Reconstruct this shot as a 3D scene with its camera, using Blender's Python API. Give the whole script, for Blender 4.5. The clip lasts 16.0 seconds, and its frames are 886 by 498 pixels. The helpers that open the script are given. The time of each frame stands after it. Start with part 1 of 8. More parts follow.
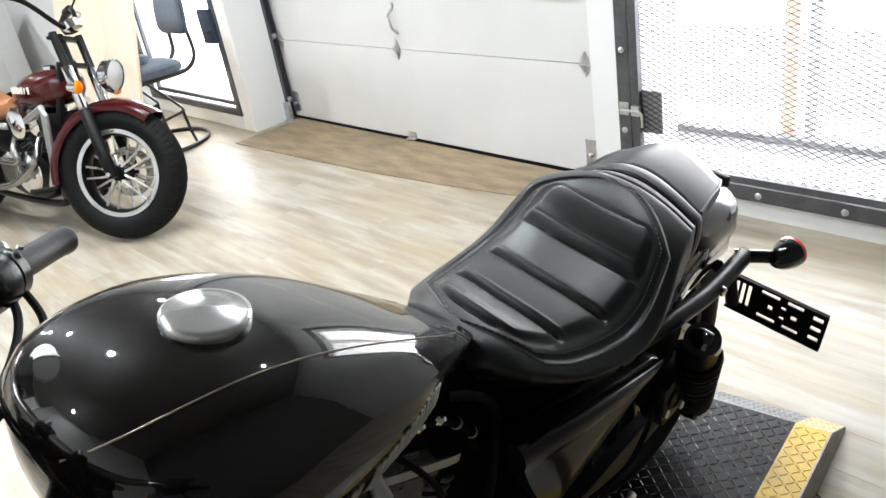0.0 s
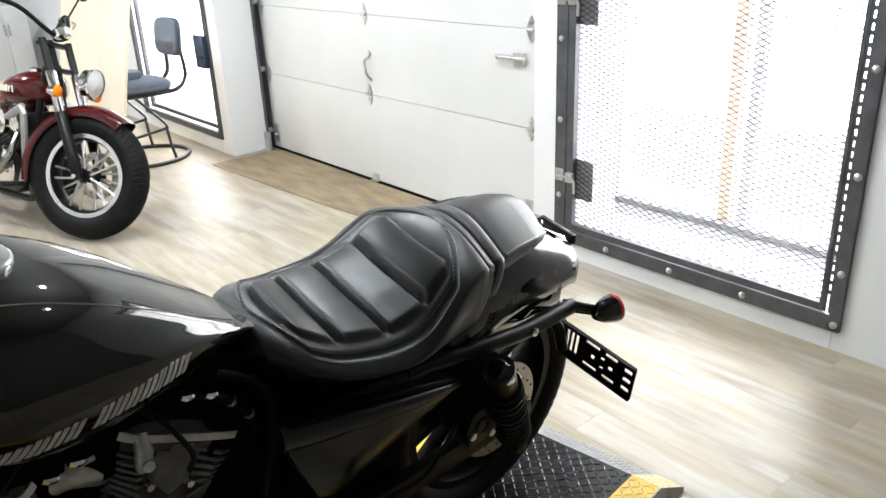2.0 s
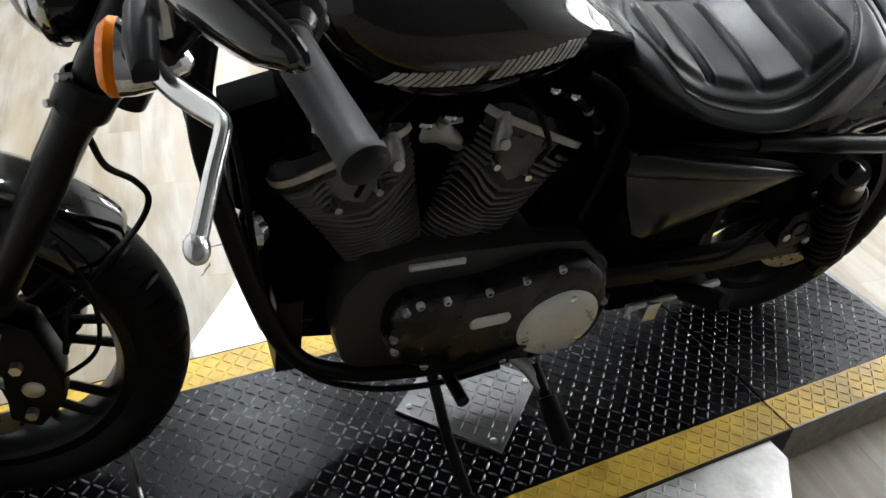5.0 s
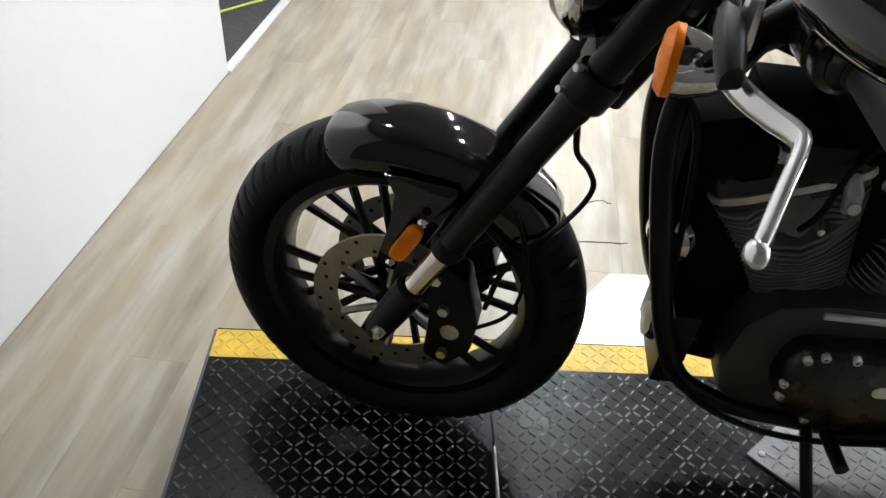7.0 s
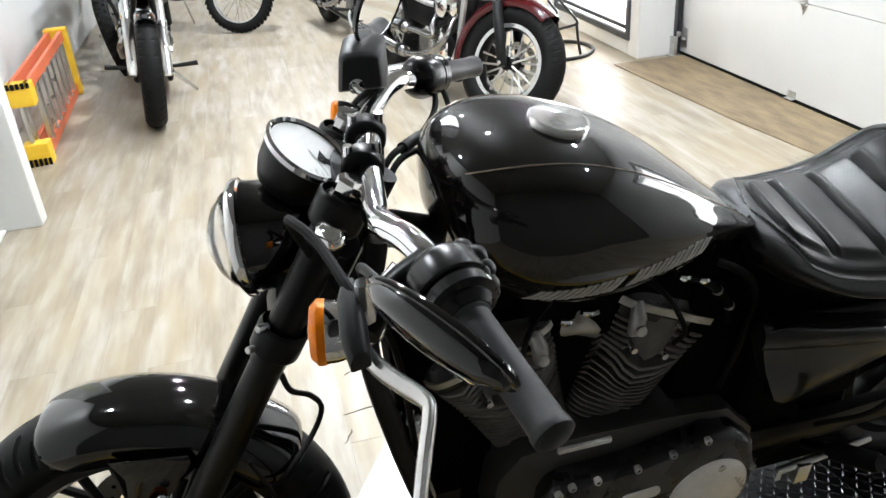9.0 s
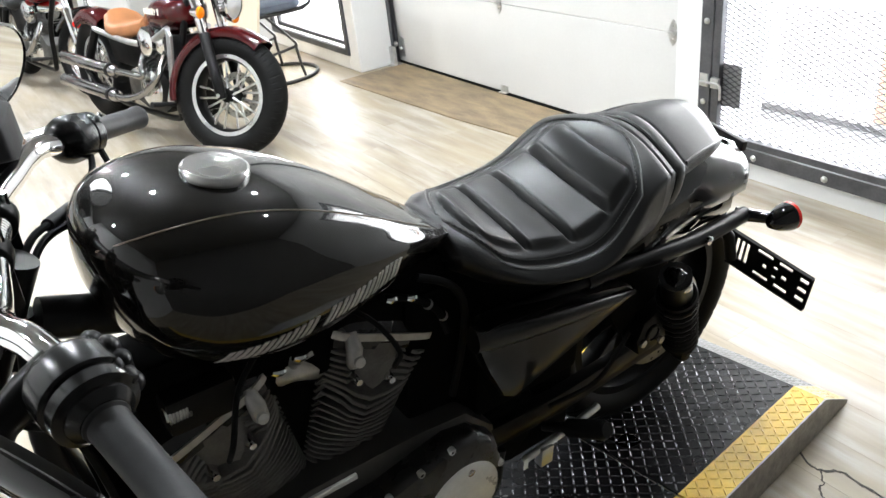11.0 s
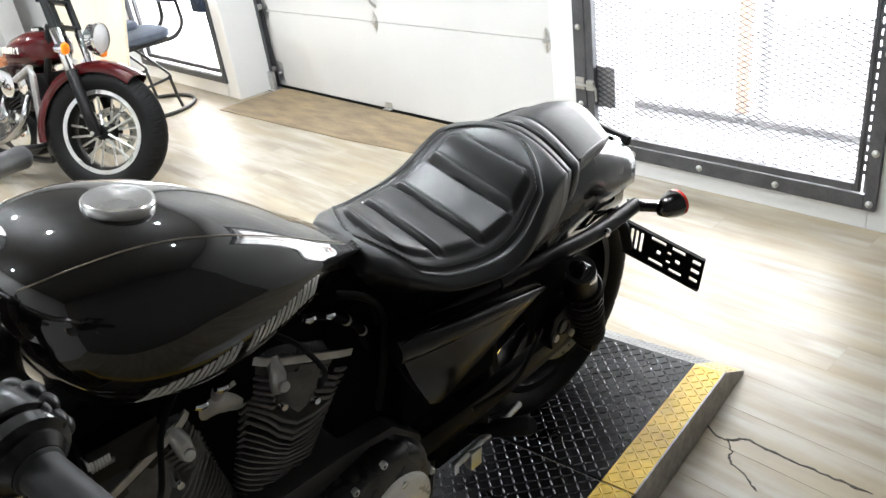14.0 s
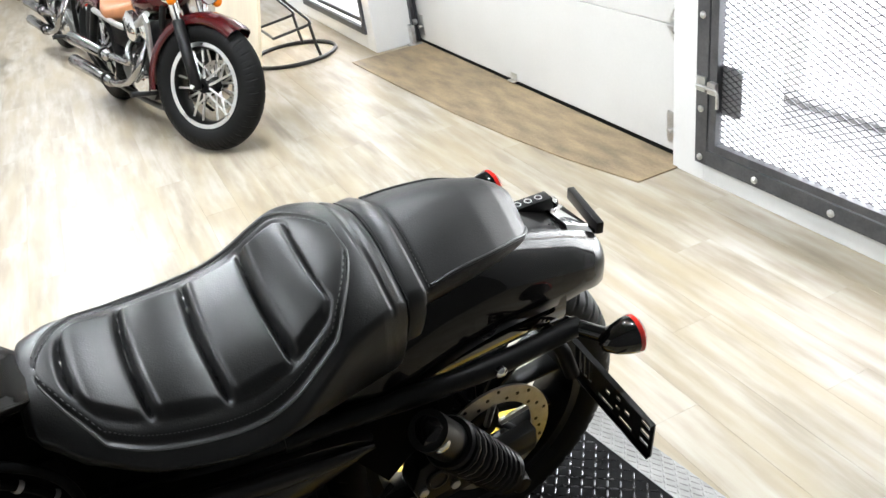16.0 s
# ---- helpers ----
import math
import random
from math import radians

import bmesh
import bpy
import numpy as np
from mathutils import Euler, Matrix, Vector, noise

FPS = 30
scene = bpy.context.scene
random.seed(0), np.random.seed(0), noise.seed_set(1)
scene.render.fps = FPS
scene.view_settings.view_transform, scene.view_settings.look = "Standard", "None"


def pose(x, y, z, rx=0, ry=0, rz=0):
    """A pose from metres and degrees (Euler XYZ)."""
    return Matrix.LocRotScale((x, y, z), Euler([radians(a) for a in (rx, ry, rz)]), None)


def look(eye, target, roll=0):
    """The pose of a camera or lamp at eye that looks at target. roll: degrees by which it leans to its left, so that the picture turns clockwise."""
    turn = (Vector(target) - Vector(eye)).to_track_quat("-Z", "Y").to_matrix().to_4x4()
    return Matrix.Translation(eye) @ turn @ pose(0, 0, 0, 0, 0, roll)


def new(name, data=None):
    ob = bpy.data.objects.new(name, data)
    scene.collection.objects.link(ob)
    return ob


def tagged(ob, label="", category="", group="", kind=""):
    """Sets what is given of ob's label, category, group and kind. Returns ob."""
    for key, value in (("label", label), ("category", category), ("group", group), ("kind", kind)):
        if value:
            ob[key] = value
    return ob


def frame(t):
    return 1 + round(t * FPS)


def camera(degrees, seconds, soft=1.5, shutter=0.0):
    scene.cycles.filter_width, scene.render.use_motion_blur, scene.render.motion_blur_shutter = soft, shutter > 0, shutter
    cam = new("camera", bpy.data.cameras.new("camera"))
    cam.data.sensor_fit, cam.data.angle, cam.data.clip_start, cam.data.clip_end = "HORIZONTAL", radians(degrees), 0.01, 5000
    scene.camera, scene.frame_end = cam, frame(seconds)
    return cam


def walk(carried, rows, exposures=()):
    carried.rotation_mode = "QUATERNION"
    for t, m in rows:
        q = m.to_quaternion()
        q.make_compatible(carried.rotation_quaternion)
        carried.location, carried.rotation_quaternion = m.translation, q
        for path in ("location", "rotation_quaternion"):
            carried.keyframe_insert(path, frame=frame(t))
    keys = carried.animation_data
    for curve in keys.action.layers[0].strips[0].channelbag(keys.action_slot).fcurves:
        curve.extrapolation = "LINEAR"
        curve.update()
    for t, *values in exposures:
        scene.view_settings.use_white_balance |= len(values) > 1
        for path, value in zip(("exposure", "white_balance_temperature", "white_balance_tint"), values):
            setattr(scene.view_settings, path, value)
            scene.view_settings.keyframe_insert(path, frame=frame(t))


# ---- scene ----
# ---- camera ----
cam = camera(59.0, 16.0)
PATH = [
    (0, (3.601, -2.892, 1.529), (2.219, -1.752, 0.64), -9.9),
    (0.2, (3.632, -2.857, 1.526), (2.205, -1.731, 0.692), -12.4),
    (0.5, (3.698, -2.825, 1.521), (2.305, -1.628, 0.73), -11.1),
    (1, (3.87, -2.92, 1.556), (2.546, -1.629, 0.796), -8.0),
    (1.5, (3.942, -2.891, 1.545), (2.596, -1.586, 0.848), -5.6),
    (2, (3.953, -2.777, 1.518), (2.535, -1.592, 0.752), -2.5),
    (2.5, (3.938, -2.747, 1.473), (2.548, -1.613, 0.589), -2.4),
    (3, (3.931, -2.764, 1.437), (2.586, -1.635, 0.479), -0.4),
    (5.5, (3.892, -3.031, 1.369), (2.349, -2.63, 0.161), 4.6),
    (6, (3.887, -3.085, 1.369), (2.302, -2.881, 0.166), 3.5),
    (6.5, (3.9, -3.13, 1.371), (2.293, -3.144, 0.18), 3.4),
    (7, (3.917, -3.153, 1.375), (2.325, -3.305, 0.174), 2.9),
    (7.5, (3.933, -3.145, 1.427), (2.248, -3.273, 0.358), 1.4),
    (8, (3.923, -3.111, 1.478), (2.186, -3.031, 0.489), -0.1),
    (8.5, (3.915, -3.077, 1.518), (2.144, -2.854, 0.617), -2.5),
    (9, (3.898, -3.035, 1.527), (2.168, -2.655, 0.598), -4.3),
    (9.5, (3.884, -2.986, 1.529), (2.215, -2.444, 0.57), -6.1),
    (10, (3.881, -2.948, 1.527), (2.267, -2.268, 0.562), -6.6),
    (12.5, (3.912, -2.865, 1.521), (2.492, -1.802, 0.596), -6.3),
    (13, (3.898, -2.882, 1.514), (2.495, -1.816, 0.567), -5.9),
    (13.5, (3.882, -2.951, 1.518), (2.503, -1.819, 0.615), -7.6),
    (14, (3.884, -2.929, 1.523), (2.518, -1.804, 0.591), -8.3),
    (14.5, (3.942, -2.732, 1.532), (2.406, -1.812, 0.642), -7.8),
    (15, (3.984, -2.575, 1.541), (2.398, -1.821, 0.584), -10.0),
    (15.5, (3.904, -2.369, 1.503), (2.289, -1.673, 0.55), -10.3),
    (16, (3.823, -2.108, 1.505), (2.213, -1.475, 0.502), -9.4),
]
walk(cam, [(t, look(eye, target, roll)) for t, eye, target, roll in PATH], exposures=[(0.0, 0.36), (3.0, 0.42), (5.4, 0.2), (7.2, 0.26), (8.2, 0.5), (10.0, 0.55), (12.5, 0.6), (16.0, 0.58)])

# ---- world and light ----
world = bpy.data.worlds.new("daylight")
scene.world = world
world.use_nodes = True
wn = world.node_tree.nodes
sky = wn.new("ShaderNodeTexSky")
sky.sky_type, sky.sun_disc = "NISHITA", False
sky.sun_elevation, sky.sun_rotation = radians(38), radians(30)
world.node_tree.links.new(sky.outputs["Color"], wn["Background"].inputs["Color"])
wn["Background"].inputs["Strength"].default_value = 0.12


def lamp(name, kind, m, energy, color=(1, 1, 1), **settings):
    data = bpy.data.lights.new(name, kind)
    data.energy, data.color = energy, color
    for key, value in settings.items():
        if key == "size":
            data.size = value
        if key == "size_y":
            data.shape, data.size_y = "RECTANGLE", value
        if key == "disk":
            data.shape, data.size = "DISK", value
        if key == "angle":
            data.angle = value
    ob = new(name, data)
    ob.matrix_world = m
    return ob


lamp("sun", "SUN", look((-3, 8, 9), (-1, 2, 0)), 1.2, (1, 0.98, 0.95), angle=radians(14))
# daylight behind the gated doorway and at the low window
lamp("doorway_daylight", "AREA", look((2.27, 1.35, 1.25), (2.27, -3, 1.25)), 135, (0.90, 0.96, 1.0), size=2.7, size_y=2.6)
lamp("window_daylight", "AREA", look((-2.18, -0.10, 0.75), (-2.18, -3, 0.4)), 26, (0.95, 0.98, 1.0), size=1.3, size_y=1.1)
CEILING = 2.75
DOWNLIGHTS = ((1.9, -3.9, 20), (1.5, -2.5, 24), (1.7, -1.0, 30), (2.9, -1.0, 13), (0.3, -2.6, 44), (-0.2, -1.0, 36), (0.6, -5.2, 20), (-1.9, -2.7, 54), (-3.8, -2.7, 54), (-5.8, -2.7, 54))
for lx, ly, watts in DOWNLIGHTS:
    lamp("downlight_glow", "AREA", look((lx, ly, CEILING - 0.03), (lx, ly, 0)), watts, (0.90, 0.955, 1.0), disk=0.07)


# ---- materials ----
def rgb(r, g, b):
    return (r, g, b, 1)


def surface(name, base, rough=0.5, metal=0.0, vary=0.15, scale=8.0, fine=90.0, bump=0.0, coat=0.0, rvary=0.1, spec=0.5, stretch=(1, 1, 1)):
    m = bpy.data.materials.new(name)
    m.use_nodes = True
    nt = m.node_tree
    b = nt.nodes["Principled BSDF"]
    b.inputs["Metallic"].default_value = metal
    b.inputs["Coat Weight"].default_value = coat
    b.inputs["Coat Roughness"].default_value = 0.03
    b.inputs["Specular IOR Level"].default_value = spec
    tc = nt.nodes.new("ShaderNodeTexCoord")
    mp = nt.nodes.new("ShaderNodeMapping")
    mp.inputs["Scale"].default_value = stretch
    nt.links.new(tc.outputs["Object"], mp.inputs["Vector"])
    n1, n2 = nt.nodes.new("ShaderNodeTexNoise"), nt.nodes.new("ShaderNodeTexNoise")
    for n, s in ((n1, scale), (n2, fine)):
        n.inputs["Scale"].default_value, n.inputs["Detail"].default_value = s, 5
        nt.links.new(mp.outputs["Vector"], n.inputs["Vector"])
    mix = nt.nodes.new("ShaderNodeMath")
    mix.operation = "MULTIPLY_ADD"
    nt.links.new(n2.outputs["Fac"], mix.inputs[0])
    mix.inputs[1].default_value = 0.4
    nt.links.new(n1.outputs["Fac"], mix.inputs[2])
    ramp = nt.nodes.new("ShaderNodeValToRGB")
    lo, hi = [c * (1 - vary) for c in base], [min(1, c * (1 + vary)) for c in base]
    ramp.color_ramp.elements[0].position, ramp.color_ramp.elements[0].color = 0.45, rgb(*lo)
    ramp.color_ramp.elements[1].position, ramp.color_ramp.elements[1].color = 0.95, rgb(*hi)
    nt.links.new(mix.outputs[0], ramp.inputs[0])
    nt.links.new(ramp.outputs["Color"], b.inputs["Base Color"])
    mr = nt.nodes.new("ShaderNodeMapRange")
    mr.inputs["To Min"].default_value, mr.inputs["To Max"].default_value = max(0.0, rough - rvary), min(1, rough + rvary)
    nt.links.new(n1.outputs["Fac"], mr.inputs["Value"])
    nt.links.new(mr.outputs["Result"], b.inputs["Roughness"])
    if bump:
        bp = nt.nodes.new("ShaderNodeBump")
        bp.inputs["Strength"].default_value, bp.inputs["Distance"].default_value = bump, 0.002
        nt.links.new(n2.outputs["Fac"], bp.inputs["Height"])
        nt.links.new(bp.outputs["Normal"], b.inputs["Normal"])
    return m


def glowing(name, color, strength):
    m = bpy.data.materials.new(name)
    m.use_nodes = True
    b = m.node_tree.nodes["Principled BSDF"]
    b.inputs["Emission Color"].default_value, b.inputs["Emission Strength"].default_value = rgb(*color), strength
    b.inputs["Base Color"].default_value = rgb(*color)
    return m


def glassy(name, color, rough=0.02):
    m = bpy.data.materials.new(name)
    m.use_nodes = True
    b = m.node_tree.nodes["Principled BSDF"]
    b.inputs["Base Color"].default_value = rgb(*color)
    b.inputs["Roughness"].default_value, b.inputs["Transmission Weight"].default_value = rough, 1.0
    b.inputs["IOR"].default_value = 1.45
    return m


WHITE_WALL = surface("white_wall_paint", (0.66, 0.66, 0.655), 0.6, vary=0.04, scale=1.5, fine=60, bump=0.15)
GREY_WALL = surface("grey_wall_paint", (0.62, 0.62, 0.60), 0.6, vary=0.05, scale=1.5, fine=60, bump=0.15)
DOOR_WHITE = surface("overhead_door_enamel", (0.58, 0.576, 0.563), 0.35, vary=0.05, scale=2.0, fine=70, bump=0.05)
STEEL = surface("dark_steel_frame", (0.09, 0.092, 0.10), 0.45, metal=0.6, vary=0.3, scale=10, bump=0.1)
GALV = surface("galvanised_steel", (0.55, 0.55, 0.54), 0.35, metal=0.9, vary=0.2, scale=25)
CHROME = surface("chrome", (0.82, 0.82, 0.82), 0.06, metal=1.0, vary=0.05, rvary=0.03)
ALU = surface("brushed_aluminium", (0.66, 0.66, 0.65), 0.3, metal=1.0, vary=0.12, scale=12)
LEVER_ALU = surface("polished_lever_aluminium", (0.84, 0.84, 0.83), 0.2, metal=0.9, vary=0.06, scale=12)
BLACK_PAINT = surface("vivid_black_paint", (0.002, 0.002, 0.002), 0.08, vary=0.2, coat=1.0, rvary=0.03, spec=0.2)
CHARCOAL = surface("charcoal_pearl_paint", (0.005, 0.0043, 0.0036), 0.36, vary=0.15, coat=1.0, rvary=0.05, spec=0.03)
FENDER_PAINT = surface("dusty_charcoal_fender_paint", (0.0035, 0.0032, 0.003), 0.28, vary=0.2, scale=9, coat=0.6, rvary=0.06, spec=0.03)
SATIN = surface("satin_black_metal", (0.0035, 0.0035, 0.0035), 0.33, vary=0.25, scale=15, spec=0.2)
SATIN_SHELL = surface("satin_black_mirror_shell", (0.006, 0.006, 0.006), 0.26, vary=0.2, scale=15, spec=0.35)
WRINKLE = surface("wrinkle_black_engine_paint", (0.008, 0.008, 0.008), 0.28, vary=0.45, scale=20, fine=400, bump=0.2, spec=0.5)
FIN_GREY = surface("dusty_black_cylinder_fins", (0.105, 0.100, 0.092), 0.46, vary=0.4, scale=20, fine=200, bump=0.2, spec=0.45)
RUBBER = surface("tyre_rubber", (0.005, 0.005, 0.005), 0.65, vary=0.25, scale=12, fine=150, bump=0.15, spec=0.12)
GRIP = surface("grip_rubber", (0.015, 0.015, 0.016), 0.5, vary=0.25, scale=30, bump=0.2, spec=0.3)
LEATHER = surface("black_seat_vinyl", (0.0048, 0.0048, 0.0048), 0.35, vary=0.15, scale=18, fine=420, bump=0.2, rvary=0.03, spec=0.46)
PILLION = surface("black_pillion_vinyl", (0.005, 0.005, 0.0052), 0.40, vary=0.15, scale=18, fine=420, bump=0.22, rvary=0.05, spec=0.3)
THREAD = surface("grey_stitching", (0.10, 0.10, 0.098), 0.45, vary=0.2)
AMBER = surface("amber_lens", (0.95, 0.23, 0.004), 0.3, vary=0.12, scale=40, coat=0.1, spec=0.2)
CAST_ALLOY = surface("bare_cast_alloy", (0.44, 0.43, 0.41), 0.36, metal=0.75, vary=0.3, scale=18)
# near-black with hardly any sheen: puts deep shade into inner parts
MATTE_BLACK = surface("matte_black_deep_shade", (0.002, 0.002, 0.002), 0.75, vary=0.3, scale=20, spec=0.04)
REDLENS = surface("red_lens", (0.55, 0.02, 0.015), 0.15, vary=0.1, coat=0.6)
BRONZE = surface("brake_disc_steel", (0.36, 0.34, 0.30), 0.34, metal=0.9, vary=0.2, scale=30)
GOLD_SLIDER = surface("fork_slider_chrome", (0.75, 0.70, 0.60), 0.12, metal=1.0, vary=0.1)
DERBY_ALLOY = surface("polished_cover_alloy", (0.80, 0.79, 0.76), 0.30, metal=0.3, vary=0.12, scale=18)
FILLER = surface("satin_chrome_filler", (0.58, 0.58, 0.57), 0.14, metal=0.72, vary=0.06, scale=14)
DIAL = surface("dial_face", (0.72, 0.72, 0.71), 0.4, vary=0.05)
LOGO_GREY = surface("grey_lettering_paint", (0.50, 0.485, 0.46), 0.4, vary=0.2, scale=60)
GLASS = glassy("clear_lens_glass", (1, 1, 1))
MIRROR = surface("mirror_glass", (0.9, 0.9, 0.9), 0.02, metal=1.0, vary=0.01, rvary=0.01)
CASE_GREY = surface("greyed_crankcase_paint", (0.030, 0.029, 0.027), 0.42, vary=0.2, scale=12, fine=150, spec=0.5)
COVER_STRIPE = surface("side_cover_paint", (0.006, 0.0055, 0.005), 0.36, vary=0.2, coat=0.6, spec=0.05)



# ---- mesh tools ----
class Build:
    """Collects vertices and faces of one mesh."""

    def __init__(self):
        self.v, self.f = [], []

    def add(self, verts, faces):
        n = len(self.v)
        self.v += [Vector(p) for p in verts]
        self.f += [tuple(i + n for i in f) for f in faces]
        return self

    def box(self, lo, hi, m=None):
        c = [Vector((x, y, z)) for x in (lo[0], hi[0]) for y in (lo[1], hi[1]) for z in (lo[2], hi[2])]
        if m is not None:
            c = [m @ p for p in c]
        return self.add(c, [(0, 1, 3, 2), (4, 6, 7, 5), (0, 4, 5, 1), (2, 3, 7, 6), (0, 2, 6, 4), (1, 5, 7, 3)])

    def ring_loft(self, rings, close=True, caps=True):
        n, verts, faces = len(rings[0]), [p for r in rings for p in r], []
        for a in range(len(rings) - 1):
            for k in range(n if close else n - 1):
                j = (k + 1) % n
                faces.append((a * n + k, a * n + j, (a + 1) * n + j, (a + 1) * n + k))
        if caps and close:
            faces.append(tuple(reversed(range(n))))
            faces.append(tuple(range((len(rings) - 1) * n, len(rings) * n)))
        return self.add(verts, faces)

    def tube(self, pts, r, n=10, caps=True):
        pts = [Vector(p) for p in pts]
        rr = r if isinstance(r, (list, tuple)) else [r] * len(pts)
        rings, side = [], None
        for i, p in enumerate(pts):
            d = (pts[min(i + 1, len(pts) - 1)] - pts[max(i - 1, 0)]).normalized()
            if side is None:
                side = d.cross(Vector((0, 0, 1)) if abs(d.z) < 0.9 else Vector((1, 0, 0))).normalized()
            side = (side - d * side.dot(d)).normalized()
            up = d.cross(side)
            rings.append([p + rr[i] * (math.cos(a) * side + math.sin(a) * up) for a in (2 * math.pi * k / n for k in range(n))])
        return self.ring_loft(rings, True, caps)

    def cyl(self, a, b, r, r2=None, n=20):
        return self.tube([a, b], [r, r if r2 is None else r2], n)

    def lathe(self, profile, origin=(0, 0, 0), axis=(0, 0, 1), n=32, closed=False, a0=0.0, a1=None):
        """profile: (radius, height) rows turned about the axis. closed: the profile is a loop."""
        o, d = Vector(origin), Vector(axis).normalized()
        s = d.cross(Vector((0, 0, 1)) if abs(d.z) < 0.9 else Vector((1, 0, 0))).normalized()
        u = d.cross(s)
        full = a1 is None
        span = 2 * math.pi if full else a1 - a0
        steps = n if full else n + 1
        rows = []
        for k in range(steps):
            a = a0 + span * k / n
            rows.append([o + d * h + r * (math.cos(a) * s + math.sin(a) * u) for r, h in profile])
        m, verts, faces = len(profile), [p for row in rows for p in row], []
        for k in range(n):
            j = (k + 1) % steps
            for i in range(m if closed else m - 1):
                q = (i + 1) % m
                faces.append((k * m + i, j * m + i, j * m + q, k * m + q))
        if not full and closed:
            faces += [tuple(range(m)), tuple(reversed(range(n * m, n * m + m)))]
        return self.add(verts, faces)

    def prism(self, outline, thick, m=None, center=True):
        """A flat outline in x and z, given thickness along y."""
        y0, y1 = (-thick / 2, thick / 2) if center else (0, thick)
        n = len(outline)
        verts = [Vector((x, y0, z)) for x, z in outline] + [Vector((x, y1, z)) for x, z in outline]
        if m is not None:
            verts = [m @ p for p in verts]
        return self.add(verts, [tuple(range(n)), tuple(reversed(range(n, 2 * n)))] + [(k, k + n, (k + 1) % n + n, (k + 1) % n) for k in range(n)])

    def ball(self, c, rx, ry, rz, n=20, m=12):
        rings = []
        for i in range(m + 1):
            a = math.pi * (0.02 + 0.96 * i / m)
            rings.append([(c[0] + rx * math.sin(a) * math.cos(2 * math.pi * k / n), c[1] + ry * math.sin(a) * math.sin(2 * math.pi * k / n), c[2] - rz * math.cos(a)) for k in range(n)])
        return self.ring_loft(rings)

    def move(self, m):
        self.v = [m @ p for p in self.v]
        return self


def mesh_of(name, b, material, smooth=40.0, bevel=0.0):
    me = bpy.data.meshes.new(name)
    me.from_pydata([tuple(p) for p in b.v], [], b.f)
    bm = bmesh.new()
    bm.from_mesh(me)
    bmesh.ops.recalc_face_normals(bm, faces=bm.faces)
    if bevel:
        edges = [e for e in bm.edges if len(e.link_faces) == 2 and e.calc_face_angle(0) > 0.6]
        bmesh.ops.bevel(bm, geom=edges, offset=bevel, segments=2, profile=0.6, affect="EDGES", clamp_overlap=True)
    bm.to_mesh(me)
    bm.free()
    me.materials.append(material)
    if smooth:
        me.shade_smooth()
        me.set_sharp_from_angle(angle=radians(smooth))
    return me


def part(name, b, material, parent=None, label="", smooth=40.0, bevel=0.0):
    ob = new(name, mesh_of(name, b, material, smooth, bevel))
    if parent is not None:
        ob.parent = parent
    return tagged(ob, label) if label else ob


def thing(name, label, category, m=None, group="", kind=""):
    ob = new(name)
    ob.empty_display_size = 0.1
    if m is not None:
        ob.matrix_world = m
    return tagged(ob, label, category, group, kind)


def structure(name, b, material, label="", smooth=0, bevel=0.0):
    return tagged(part(name, b, material, None, "", smooth, bevel), label or name.replace("_", " "), kind="structure")


def arc(c, r, a0, a1, n, plane="xz"):
    """Points of an arc in a plane, angles in degrees."""
    out = []
    for k in range(n + 1):
        a = radians(a0 + (a1 - a0) * k / n)
        p, q = r * math.cos(a), r * math.sin(a)
        out.append((c[0] + p, c[1], c[2] + q) if plane == "xz" else (c[0] + p, c[1] + q, c[2]) if plane == "xy" else (c[0], c[1] + p, c[2] + q))
    return out


def spline(pts, n=8):
    """A smooth line through points."""
    pts = [Vector(p) for p in pts]
    ext = [2 * pts[0] - pts[1]] + pts + [2 * pts[-1] - pts[-2]]
    out = []
    for i in range(1, len(ext) - 2):
        a, b, c, d = ext[i - 1 : i + 3]
        for k in range(n):
            t = k / n
            out.append(0.5 * ((2 * b) + (c - a) * t + (2 * a - 5 * b + 4 * c - d) * t * t + (3 * b - a - 3 * c + d) * t**3))
    return out + [pts[-1]]


